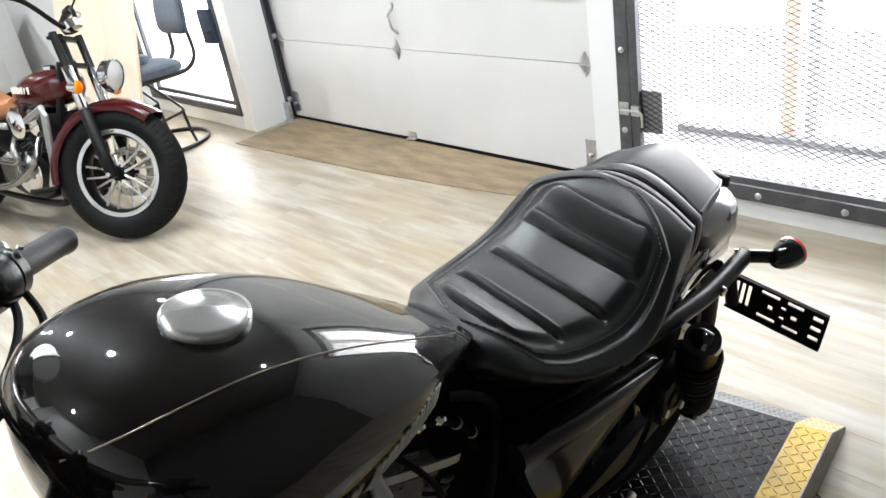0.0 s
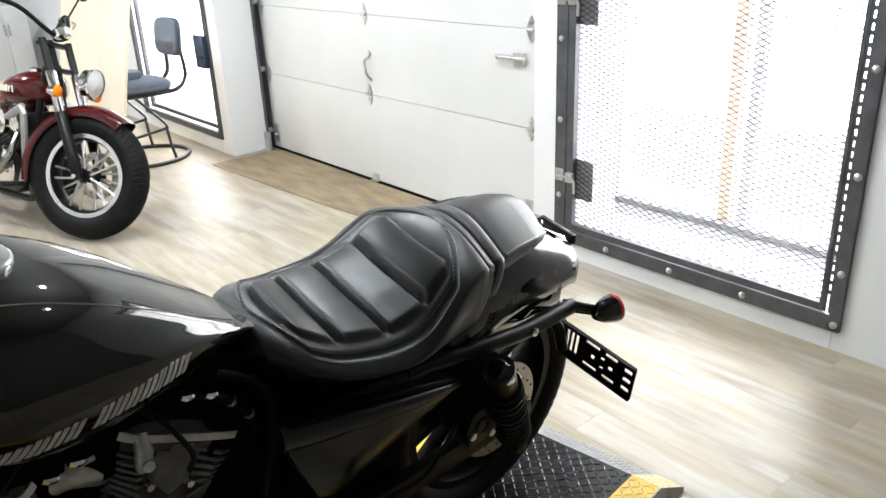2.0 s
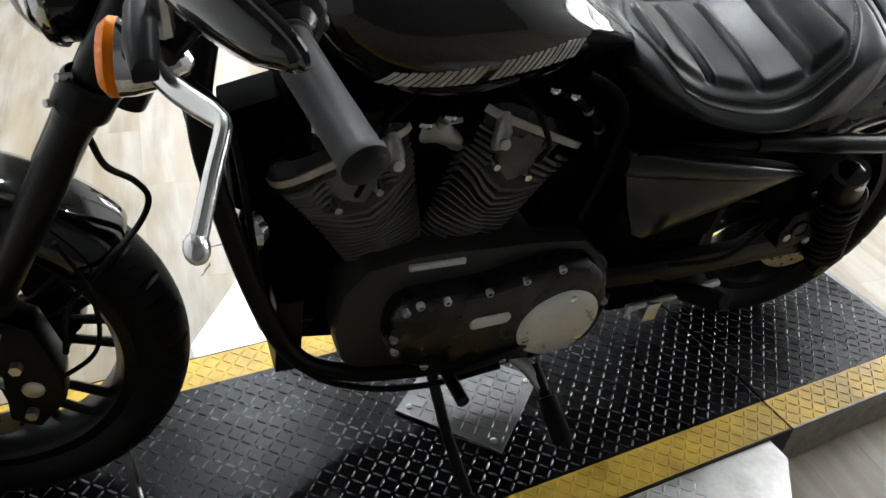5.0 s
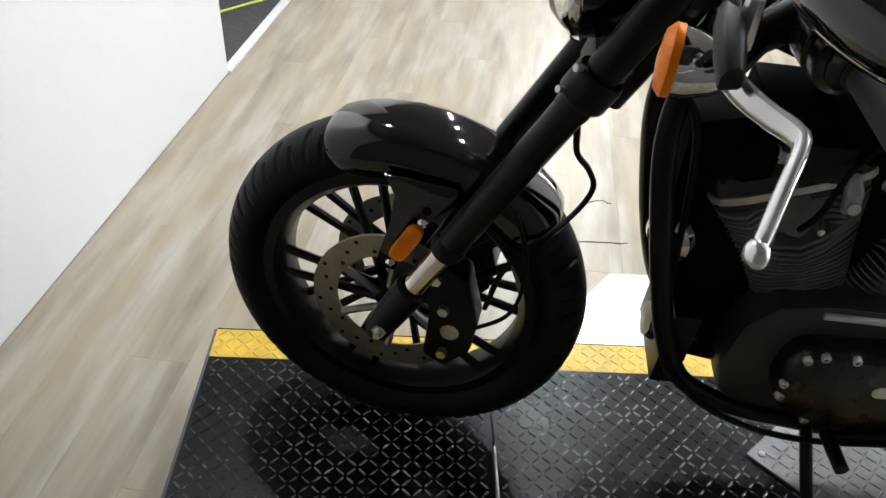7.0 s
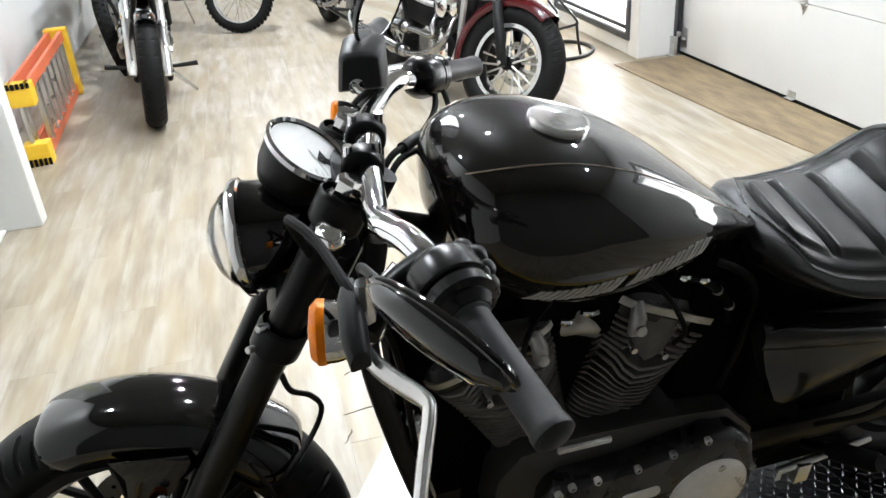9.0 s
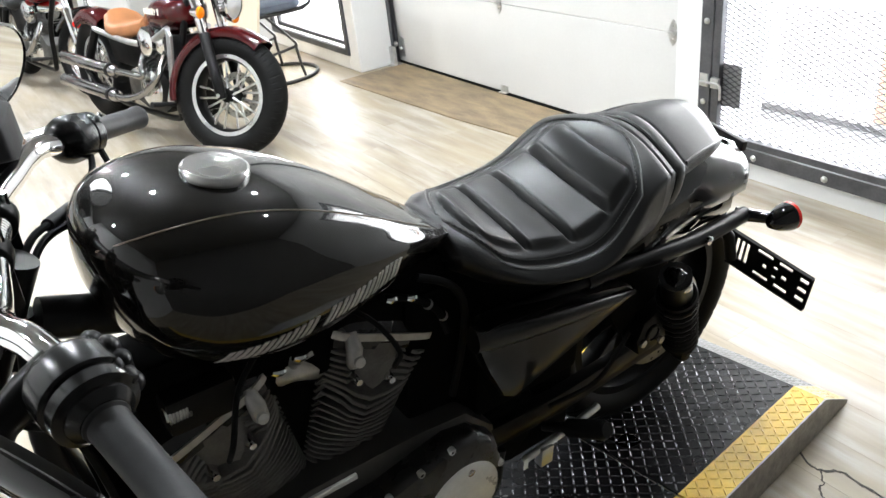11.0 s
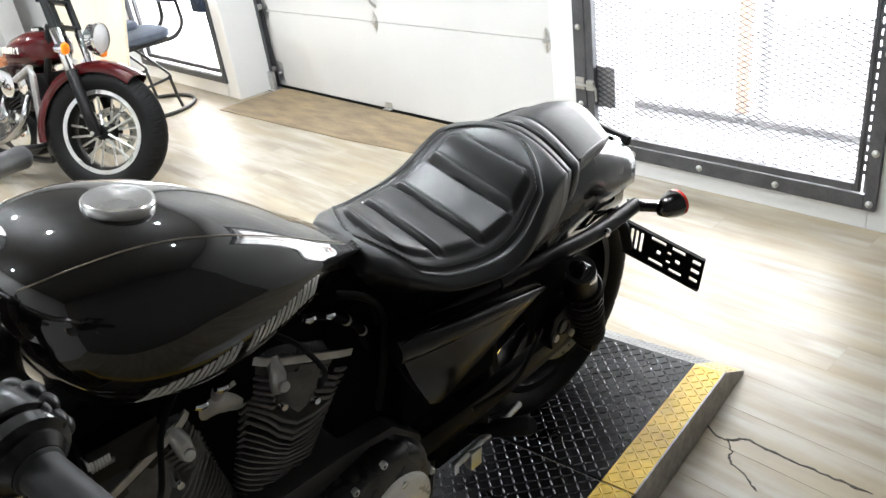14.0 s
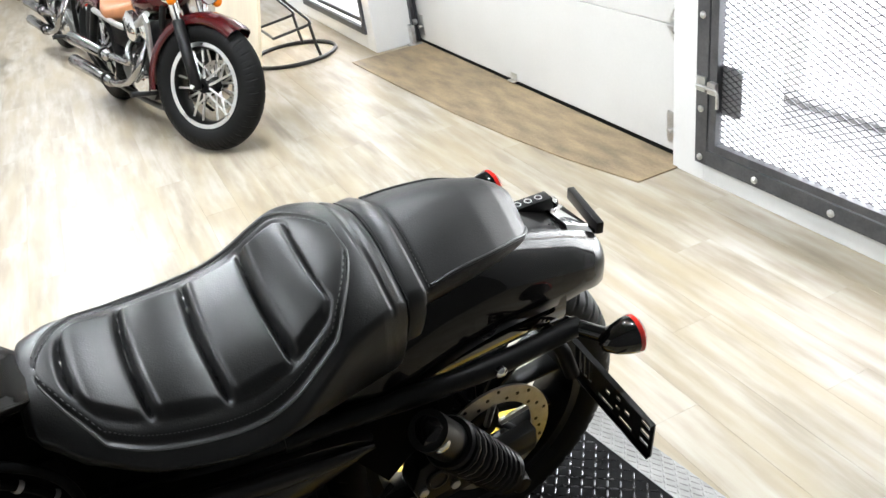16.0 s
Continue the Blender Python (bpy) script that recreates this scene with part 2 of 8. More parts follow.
# ---- setting ----
def plank_floor():
    """Weathered oak planks: a tone for each board, with grain, blotches and tan streaks."""
    m = bpy.data.materials.new("weathered_oak_planks")
    m.use_nodes = True
    nt = m.node_tree
    b = nt.nodes["Principled BSDF"]
    geo, info = nt.nodes.new("ShaderNodeNewGeometry"), nt.nodes.new("ShaderNodeObjectInfo")
    grain_map = nt.nodes.new("ShaderNodeMapping")
    grain_map.inputs["Scale"].default_value = (1.1, 10, 1)
    nt.links.new(geo.outputs["Position"], grain_map.inputs["Vector"])
    shift = nt.nodes.new("ShaderNodeVectorMath")
    shift.operation = "MULTIPLY_ADD"
    shift.inputs[1].default_value = (1.5, 3, 0)
    nt.links.new(info.outputs["Random"], shift.inputs[0])
    nt.links.new(grain_map.outputs["Vector"], shift.inputs[2])
    grain, blotch, mix = nt.nodes.new("ShaderNodeTexNoise"), nt.nodes.new("ShaderNodeTexNoise"), nt.nodes.new("ShaderNodeMath")
    grain.inputs["Scale"].default_value, grain.inputs["Detail"].default_value, grain.inputs["Roughness"].default_value = 1.5, 7, 0.56
    nt.links.new(shift.outputs["Vector"], grain.inputs["Vector"])
    blotch_map = nt.nodes.new("ShaderNodeMapping")
    blotch_map.inputs["Scale"].default_value = (1.6, 7, 1)
    nt.links.new(geo.outputs["Position"], blotch_map.inputs["Vector"])
    blotch.inputs["Scale"].default_value, blotch.inputs["Detail"].default_value = 1.7, 4
    nt.links.new(blotch_map.outputs["Vector"], blotch.inputs["Vector"])
    mix.operation = "MULTIPLY_ADD"
    mix.inputs[1].default_value = 0.55
    nt.links.new(grain.outputs["Fac"], mix.inputs[0])
    add = nt.nodes.new("ShaderNodeMath")
    add.operation = "MULTIPLY_ADD"
    add.inputs[1].default_value = 0.42
    nt.links.new(blotch.outputs["Fac"], add.inputs[0])
    tone = nt.nodes.new("ShaderNodeMath")
    tone.operation = "MULTIPLY"
    tone.inputs[1].default_value = 0.06
    nt.links.new(info.outputs["Random"], tone.inputs[0])
    nt.links.new(tone.outputs[0], add.inputs[2])
    nt.links.new(add.outputs[0], mix.inputs[2])
    ramp = nt.nodes.new("ShaderNodeValToRGB")
    cr = ramp.color_ramp
    cr.elements[0].position, cr.elements[0].color = 0.34, rgb(0.195, 0.163, 0.122)
    cr.elements[1].position, cr.elements[1].color = 0.72, rgb(0.455, 0.440, 0.415)
    e = cr.elements.new(0.46)
    e.color = rgb(0.285, 0.242, 0.182)
    e = cr.elements.new(0.58)
    e.color = rgb(0.385, 0.350, 0.298)
    nt.links.new(mix.outputs[0], ramp.inputs[0])
    hue_map, hue, hue_fac, tan = nt.nodes.new("ShaderNodeMapping"), nt.nodes.new("ShaderNodeTexNoise"), nt.nodes.new("ShaderNodeMapRange"), nt.nodes.new("ShaderNodeMix")
    hue_map.inputs["Scale"].default_value, hue_map.inputs["Location"].default_value = (1.0, 6.5, 1), (3.3, 1.7, 0)
    nt.links.new(geo.outputs["Position"], hue_map.inputs["Vector"])
    nt.links.new(hue_map.outputs["Vector"], hue.inputs["Vector"])
    hue.inputs["Scale"].default_value, hue.inputs["Detail"].default_value = 1.4, 5
    hue_fac.inputs["From Min"].default_value, hue_fac.inputs["From Max"].default_value = 0.42, 0.66
    hue_fac.inputs["To Max"].default_value = 0.7
    nt.links.new(hue.outputs["Fac"], hue_fac.inputs["Value"])
    tan.data_type = "RGBA"
    nt.links.new(hue_fac.outputs["Result"], tan.inputs[0])
    nt.links.new(ramp.outputs["Color"], tan.inputs[6])
    tan.inputs[7].default_value = rgb(0.330, 0.268, 0.172)
    nt.links.new(tan.outputs[2], b.inputs["Base Color"])
    mr = nt.nodes.new("ShaderNodeMapRange")
    mr.inputs["To Min"].default_value, mr.inputs["To Max"].default_value = 0.30, 0.48
    nt.links.new(grain.outputs["Fac"], mr.inputs["Value"])
    nt.links.new(mr.outputs["Result"], b.inputs["Roughness"])
    bp = nt.nodes.new("ShaderNodeBump")
    bp.inputs["Strength"].default_value, bp.inputs["Distance"].default_value = 0.12, 0.002
    nt.links.new(grain.outputs["Fac"], bp.inputs["Height"])
    nt.links.new(bp.outputs["Normal"], b.inputs["Normal"])
    return m


FLOOR = plank_floor()
DARK_WALL = surface("unseen_dark_wall", (0.09, 0.088, 0.085), 0.7, vary=0.2, scale=2)
DARK_CEILING = surface("grey_ceiling_tiles", (0.15, 0.148, 0.144), 0.8, vary=0.2, scale=2)
PLY = surface("worn_plywood", (0.225, 0.165, 0.098), 0.5, vary=0.5, scale=2.4, fine=40, stretch=(1.6, 6, 6), bump=0.1)
BIRCH = surface("birch_plywood", (0.72, 0.62, 0.47), 0.55, vary=0.12, scale=2.0, fine=30, stretch=(1, 1, 0.25))
OUTSIDE = glowing("overcast_outdoors", (1.0, 1.0, 1.0), 6.5)
CONCRETE = surface("pale_ground", (0.50, 0.50, 0.51), 0.8, vary=0.15, scale=3, bump=0.2)
CARPET = surface("dark_carpet", (0.05, 0.05, 0.045), 0.95, vary=0.3, scale=40, bump=0.4)
NORTH = -0.07      # room face of the wall with the gated doorway
PIER = -0.34       # room face of the wall with the low window
X0, X1, Y0 = -8.6, 4.35, -4.62
SOUTH = -4.335
DOOR_L, DOOR_R = -1.38, 1.34

floor_slab = structure("floor", Build().box((X0 - 0.2, Y0 - 2.2, -0.2), (X1 + 0.2, 0.42, -0.0025)), FLOOR, "weathered oak plank vinyl floor")
structure("outdoor_ground", Build().box((-40, 0.42, -0.26), (40, 60, -0.06)), CONCRETE, "pale ground outside")
structure("backdrop", Build().box((-9, 3.2, -0.06), (9, 3.25, 6)), OUTSIDE, "overexposed bright outdoors")
structure("ceiling", Build().box((X0 - 0.2, Y0 - 2.2, CEILING), (X1 + 0.2, 0.42, CEILING + 0.15)), DARK_CEILING, "grey ceiling with recessed downlights")

# wall with the gated doorway, the overhead door and the low window
WIN = (-2.90, -1.43, 0.11, 1.34)
GATE = (1.585, 2.955, 0.085, 2.25)
w = Build()
w.box((DOOR_R + 0.09, NORTH, 0), (GATE[0] + 0.03, 0.34, CEILING))
w.box((GATE[0] + 0.03, NORTH, 0), (GATE[1] - 0.03, 0.34, GATE[2] + 0.03))
w.box((GATE[0] + 0.03, NORTH, GATE[3] - 0.03), (GATE[1] - 0.03, 0.34, CEILING))
w.box((GATE[1] - 0.03, NORTH, 0), (X1, 0.34, CEILING))
structure("wall_north", w, WHITE_WALL, "white painted wall round the gated doorway", bevel=0.004)
w = Build()
w.box((DOOR_L - 0.04, 0.02, 2.3), (DOOR_R + 0.09, 0.34, CEILING))
structure("door_header", w, WHITE_WALL, "white wall over the overhead door")
w = Build()
w.box((X0, PIER, 0), (WIN[0] + 0.03, 0.34, CEILING))
w.box((WIN[0] + 0.03, PIER, 0), (WIN[1] - 0.03, 0.34, WIN[2] + 0.03))
w.box((WIN[0] + 0.03, PIER, WIN[3] - 0.03), (WIN[1] - 0.03, 0.34, CEILING))
w.box((WIN[1] - 0.03, PIER, 0), (-1.30, 0.34, CEILING))
structure("wall_northwest", w, WHITE_WALL, "white painted wall round the low window", bevel=0.01)
structure("wall_west", Build().box((X0 - 0.2, Y0 - 0.2, 0), (X0, 0.34, CEILING)), WHITE_WALL, "white far wall")
# out of view: stands close and dark to lower the motorcycle's reflections
structure("wall_east", Build().box((X1, Y0 - 2.2, 0), (X1 + 0.2, 0.34, CEILING)), DARK_WALL, "unseen dark wall added behind the camera to darken reflections")
w = Build().box((1.07, SOUTH - 0.14, 0), (X1, SOUTH, CEILING))
structure("wall_south", w, WHITE_WALL, "white painted partition wall", bevel=0.006)
structure("wall_southwest", Build().box((X0, Y0 - 0.15, 0), (0.0, Y0, CEILING)), WHITE_WALL, "white side wall")
structure("wall_alcove", Build().box((0.0, Y0 - 1.4, 0), (0.11, -4.16, CEILING)), GREY_WALL, "pale grey partition end wall", bevel=0.006)
structure("wall_alcove_back", Build().box((0.11, Y0 - 1.5, 0), (X1, Y0 - 1.4, CEILING)), GREY_WALL, "grey alcove back wall")
structure("alcove_carpet", Build().box((0.11, Y0 - 1.4, 0.0), (1.4, SOUTH - 0.03, 0.006)), CARPET, "dark carpet in the alcove")
structure("threshold_strip", Build().box((0.11, SOUTH - 0.03, 0), (1.07, SOUTH + 0.01, 0.012)), WHITE_WALL, "white threshold strip", bevel=0.003)
CRACK = surface("dark_floor_crack", (0.05, 0.042, 0.034), 0.8, vary=0.3, scale=30)
for line_, width in (([(3.003, -1.373), (3.084, -1.41), (3.118, -1.397), (3.145, -1.374), (3.209, -1.377), (3.29, -1.376), (3.385, -1.371), (3.461, -1.366)], 0.0042), ([(3.104, -1.408), (3.135, -1.438), (3.145, -1.47), (3.201, -1.494), (3.247, -1.525)], 0.003), ([(1.794, -2.933), (1.745, -2.866), (1.762, -2.822)], 0.003), ([(1.988, -2.961), (1.968, -2.78)], 0.003), ([(2.117, -2.973), (2.064, -2.945)], 0.003)):
    pts = spline([(x, y, 0.0) for x, y in line_], 6)
    rng = random.Random(len(line_))
    rows = []
    for i, p in enumerate(pts):
        d = (pts[min(i + 1, len(pts) - 1)] - pts[max(i - 1, 0)]).normalized()
        n = Vector((-d.y, d.x, 0)) * width * (0.35 + 0.65 * rng.random()) * (0.3 if i in (0, len(pts) - 1) else 1.0)
        j = Vector((rng.uniform(-1, 1), rng.uniform(-1, 1), 0)) * 0.003
        rows.append([p + j - n, p + j - n + Vector((0, 0, 0.0012)), p + j + n + Vector((0, 0, 0.0012)), p + j + n])
    structure("floor_crack", Build().ring_loft(rows), CRACK, "dark crack in the plank floor")
BOARD = [(-1.24, -0.005), (-1.24, -0.550), (-0.56, -0.518), (0.14, -0.478), (0.65, -0.424), (1.06, -0.365), (1.46, -0.276), (1.46, -0.005)]
structure("threshold_board", Build().ring_loft([[Vector((x, y, z)) for x, y in BOARD] for z in (0.0, 0.007)]), PLY, "worn plywood board before the overhead door", bevel=0.002)


# ---- overhead door ----
SEAMS = (0.022, 0.57, 1.045, 1.52, 2.0, 2.32)
door = thing("overhead_door", "white sectional overhead garage door, shut, with galvanised hinges", "garage door", Matrix.Translation((0, 0, 0)), kind="structure")
for k in range(5):
    b = Build()
    z0, z1 = SEAMS[k] + 0.0015, SEAMS[k + 1] - 0.0015
    b.box((DOOR_L, 0.0, z0), (DOOR_R + 0.085, 0.042, z1))
    part("door_section", b, DOOR_WHITE, door, smooth=0, bevel=0.003)
part("weather_strip", Build().box((DOOR_L, 0.002, 0.001), (DOOR_R + 0.085, 0.038, 0.024)), RUBBER, door, "black rubber weather strip", smooth=0)


def hinge(x, z):
    b = Build()
    out = [(0, 0.062), (0.018, 0.036), (0.026, 0.012), (0.026, -0.012), (0.018, -0.036), (0, -0.062), (-0.018, -0.036), (-0.026, -0.012), (-0.026, 0.012), (-0.018, 0.036)]
    b.prism(out, 0.004, Matrix.Translation((x, -0.003, z)))
    b.cyl((x - 0.024, -0.012, z), (x + 0.024, -0.012, z), 0.008, n=12)
    for dz in (0.03, -0.03):
        b.cyl((x, -0.004, z + dz), (x, -0.010, z + dz), 0.006, n=8)
    return part("hinge", b, GALV, door, "galvanised hinge plate", smooth=30)


for z in (0.57, 1.045, 1.52):
    for x in (-1.245, 0.0, DOOR_R + 0.01):
        hinge(x, z)
b = Build()
for x in (-1.235, DOOR_R + 0.01):
    b = Build().box((x - 0.035, -0.004, 0.06), (x + 0.035, 0.0, 0.20)).cyl((x, -0.03, 0.12), (x, 0.0, 0.12), 0.012, n=12)
    part("corner_bracket", b, GALV, door, "galvanised corner bracket", smooth=30, bevel=0.001)
part("step_plate", Build().box((-0.035, -0.03, 0.020), (0.035, 0.0, 0.024)).box((-0.035, -0.004, 0.020), (0.035, 0.0, 0.065)), GALV, door, "small step plate", bevel=0.001)
part("lift_handle", Build().tube(spline([(0.022, -0.004, 0.815), (0.022, -0.012, 0.80), (0.020, -0.040, 0.78), (0.028, -0.045, 0.74), (0.030, -0.038, 0.70), (0.028, -0.010, 0.672), (0.028, -0.004, 0.66)], 5), 0.0085, 10).ball((0.022, -0.004, 0.822), 0.016, 0.006, 0.016, 12, 6), GALV, door, "galvanised lift handle")
part("slide_latch", Build().box((1.235, -0.012, 0.870), (1.315, -0.002, 0.935)).cyl((1.14, -0.022, 0.905), (1.33, -0.022, 0.905), 0.009, n=10).ball((1.14, -0.022, 0.905), 0.018, 0.012, 0.012, 10, 8), GALV, door, "galvanised slide latch", bevel=0.001)
for x, s in ((-1.277, 1),):
    b = Build().box((x - 0.025, -0.055, 0.0), (x - 0.020, 0.0, 2.3)).box((x - 0.025, -0.060, 0.0), (x + 0.012, -0.055, 2.3)).box((x - 0.025, -0.02, 0.0), (x + 0.012, -0.016, 2.3))
    trk = part("door_track", b, STEEL if s > 0 else GALV, door, "steel roller track", smooth=0)
    for z in (0.15, 0.60, 1.07, 1.55):
        part("roller", Build().cyl((x - 0.004, -0.05, z), (x - 0.004, -0.02, z), 0.020, n=16), GALV, trk)
part("floor_bracket", Build().box((-1.297, -0.085, 0.0), (-1.235, -0.060, 0.14)).box((-1.297, -0.11, 0.0), (-1.225, -0.02, 0.012)), GALV, door, bevel=0.001)

# ---- security gate over the doorway ----
gate = thing("security_gate", "dark steel security gate with expanded mesh before a bright doorway", "gate", Matrix.Translation((0, 0, 0)), kind="structure")
gx0, gx1, gz0, gz1 = GATE
YF0, YF1 = NORTH - 0.022, NORTH
BW = 0.062
part("frame_bar", Build().box((gx0, YF0, gz0), (gx0 + BW, YF1, gz1)), STEEL, gate, bevel=0.002, smooth=0)
part("frame_bar", Build().box((gx1 - 0.042, YF0, gz0), (gx1, YF1, gz1)), STEEL, gate, bevel=0.002, smooth=0)
part("frame_bar", Build().box((gx0 + BW + 0.001, YF0, gz0), (gx1 - 0.043, YF1, gz0 + BW)), STEEL, gate, bevel=0.002, smooth=0)
part("frame_bar", Build().box((gx0 + BW + 0.001, YF0, gz1 - BW), (gx1 - 0.043, YF1, gz1)), STEEL, gate, bevel=0.002, smooth=0)
# hinged leaf
RW = 0.042
px0, px1, pz0, pz1 = gx0 + BW + 0.006, gx1 - RW - 0.026, gz0 + BW + 0.006, gz1 - BW - 0.006
for lo, hi in (((px0, pz0), (px0 + 0.038, pz1)), ((px1 - 0.015, pz0), (px1, pz1)), ((px0 + 0.039, pz0), (px1 - 0.016, pz0 + 0.030)), ((px0 + 0.039, pz1 - 0.03), (px1 - 0.016, pz1))):
    part("leaf_bar", Build().box((lo[0], YF0 + 0.002, lo[1]), (hi[0], YF1 + 0.012, hi[1])), STEEL, gate, bevel=0.002, smooth=0)
for z in [gz0 + 0.028] + [gz0 + 0.23 + 0.36 * k for k in range(6)]:
    for x in (gx0 + 0.03, gx1 - 0.021):
        part("bolt", Build().lathe([(0.014, 0.0), (0.014, 0.004), (0.009, 0.009), (0.0, 0.011)], (x, YF0, z), (0, -1, 0), 14), GALV, gate)
for x in (1.901, 2.238, 2.576):
    part("bolt", Build().lathe([(0.014, 0.0), (0.014, 0.004), (0.009, 0.009), (0.0, 0.011)], (x, YF0, gz0 + 0.028), (0, -1, 0), 14), GALV, gate)
# expanded metal: strands between staggered knots
mesh_b = Build()
nx, pz = 24, 0.0235
dx = (px1 - px0 - 0.037) / nx
rows_n = int((pz1 - pz0 - 0.05) / pz)
vv, ff = [], []
for r in range(rows_n):
    z = pz0 + 0.025 + r * pz
    for c in range(nx):
        x = px0 + 0.03 + c * dx
        for ax_, az_, bx_, bz_ in ((x, z, x + dx / 2, z + pz / 2), (x + dx / 2, z + pz / 2, x + dx, z), (x, z, x + dx / 2, z - pz / 2), (x + dx / 2, z - pz / 2, x + dx, z)):
            n0 = len(vv)
            for qx, qz in ((ax_, az_), (bx_, bz_)):
                vv += [(qx, NORTH + 0.001, qz - 0.0018), (qx, NORTH + 0.005, qz - 0.0018), (qx, NORTH + 0.005, qz + 0.0018), (qx, NORTH + 0.001, qz + 0.0018)]
            ff += [(n0, n0 + 1, n0 + 5, n0 + 4), (n0 + 1, n0 + 2, n0 + 6, n0 + 5), (n0 + 2, n0 + 3, n0 + 7, n0 + 6), (n0 + 3, n0, n0 + 4, n0 + 7)]
mesh_b.v, mesh_b.f = [Vector(p) for p in vv], ff
tagged(part("expanded_metal", mesh_b, STEEL, gate, "grey expanded metal mesh", smooth=0), kind="stuff")
HASP = surface("dull_grey_hasp_plate", (0.28, 0.28, 0.29), 0.5, metal=0.5, vary=0.2)
for z in (0.40, 1.19):
    hp = part("hasp_plate", Build().box((px0 + 0.036, NORTH + 0.008, z - 0.095), (px0 + 0.135, NORTH + 0.012, z + 0.095)), HASP, gate, "dark perforated hasp plate", smooth=0)
    b = Build().box((gx0 + 0.01, YF0 - 0.008, z - 0.012), (gx0 + 0.055, YF0, z + 0.045)).box((gx0 + 0.075, YF0 - 0.016, z - 0.01), (gx0 + 0.115, YF0 + 0.002, z + 0.035))
    b.tube(spline([(gx0 + 0.02, YF0 - 0.018, z + 0.012), (gx0 + 0.10, YF0 - 0.018, z + 0.012), (gx0 + 0.128, YF0 - 0.018, z + 0.004), (gx0 + 0.132, YF0 - 0.018, z - 0.03), (gx0 + 0.132, YF0 - 0.018, z - 0.055)], 4), 0.0065, 10)
    part("slide_bolt", b, GALV, hp, "galvanised slide bolt", bevel=0.001)
# narrow slotted strip beside the leaf
sv = Build()
for k in range(52):
    z = gz0 + 0.14 + 0.038 * k
    sv.box((px1 + 0.0092, YF0 + 0.006, z), (px1 + 0.0168, YF0 + 0.010, z + 0.016))
for x in (px1 + 0.0005, px1 + 0.0170):
    sv.box((x, YF0 + 0.006, pz0), (x + 0.0085, YF0 + 0.010, pz1))
tagged(part("slotted_strip", sv, STEEL, gate, smooth=0), kind="stuff")
# step tone is set low to offset the strong doorway lamp on it
structure("outdoor_step", Build().box((0.2, 0.425, -0.06), (4.3, 0.80, -0.025)), surface("lowered_grey_concrete", (0.20, 0.20, 0.205), 0.75, vary=0.25, scale=5, bump=0.2), "grey concrete step outside the gate", bevel=0.006)
structure("step_kerb", Build().box((0.2, 0.801, -0.06), (4.3, 0.87, 0.006)), surface("dark_kerb_edge", (0.17, 0.17, 0.175), 0.75, vary=0.3, scale=8, bump=0.2), "darker kerb along the outside step", bevel=0.008)
structure("outdoor_post", Build().box((1.865, 0.90, -0.06), (1.935, 0.96, 2.6)), surface("faded_orange_post", (0.90, 0.50, 0.36), 0.6, vary=0.25, scale=4), "faded orange post outside", bevel=0.005)
structure("outdoor_pole", Build().cyl((2.01, 0.93, -0.06), (2.01, 0.93, 2.6), 0.035, n=16), surface("pale_grey_pole_paint", (0.62, 0.62, 0.64), 0.5), "pale grey pole outside", smooth=40)
structure("outdoor_pier", Build().box((0.90, 0.90, -0.06), (1.22, 1.02, 2.6)), surface("pale_render", (0.72, 0.72, 0.73), 0.7, vary=0.08, scale=3, bump=0.1), "pale rendered pier outside", bevel=0.01)

# ---- low window with its security frame ----
win = thing("window_1", "bright low window behind a dark steel security frame", "window", Matrix.Translation((0, 0, 0)), kind="structure")
wx0, wx1, wz0, wz1 = WIN
for d, t in ((0.0, 0.045), (0.085, 0.03)):
    x0, x1, z0, z1 = wx0 + d, wx1 - d, wz0 + d * 0.7, wz1 - d * 0.7
    for lo, hi in (((x0, z0), (x0 + t, z1)), ((x1 - t, z0), (x1, z1)), ((x0 + t, z0), (x1 - t, z0 + t)), ((x0 + t, z1 - t), (x1 - t, z1))):
        part("window_frame", Build().box((lo[0], PIER - 0.018 + d * 0.4, lo[1]), (hi[0], PIER + 0.01 + d * 0.4, hi[1])), STEEL, win, bevel=0.002, smooth=0)
part("lock_box", Build().box((-1.60, PIER - 0.05, 0.63), (-1.445, PIER - 0.02, 0.86)).box((-1.56, PIER - 0.06, 0.70), (-1.47, PIER - 0.05, 0.72)), surface("dark_blue_steel", (0.03, 0.045, 0.08), 0.4, metal=0.5), win, "dark blue steel lock box", bevel=0.003)
glass = part("pane", Build().box((wx0 + 0.04, PIER + 0.06, wz0 + 0.04), (wx1 - 0.04, PIER + 0.066, wz1 - 0.04)), GLASS, win, smooth=0)
glass.visible_shadow = False
part("window_latch", Build().box((-2.74, PIER - 0.05, 1.215), (-2.65, PIER - 0.02, 1.235)).tube([(-2.72, PIER - 0.035, 1.235), (-2.72, PIER - 0.05, 1.27)], 0.008, 10), GALV, win, "small steel window latch")
part("latch_handle", Build().tube([(-2.69, PIER - 0.045, 1.215), (-2.64, PIER - 0.055, 1.20)], [0.010, 0.014], 12), REDLENS, win, "red latch handle")

# ---- plywood sheet and chair by the window ----
ply = tagged(part("plywood_sheet", Build().box((-2.55, -0.009, 0), (-1.20, 0.009, 1.20)), BIRCH, smooth=0, bevel=0.001), "pale birch plywood sheet leaning behind the red motorcycle", "plywood")
ply.matrix_world = Matrix.Translation((0, -1.20, 0.002)) @ pose(0, 0, 0, -13, 0, 0)

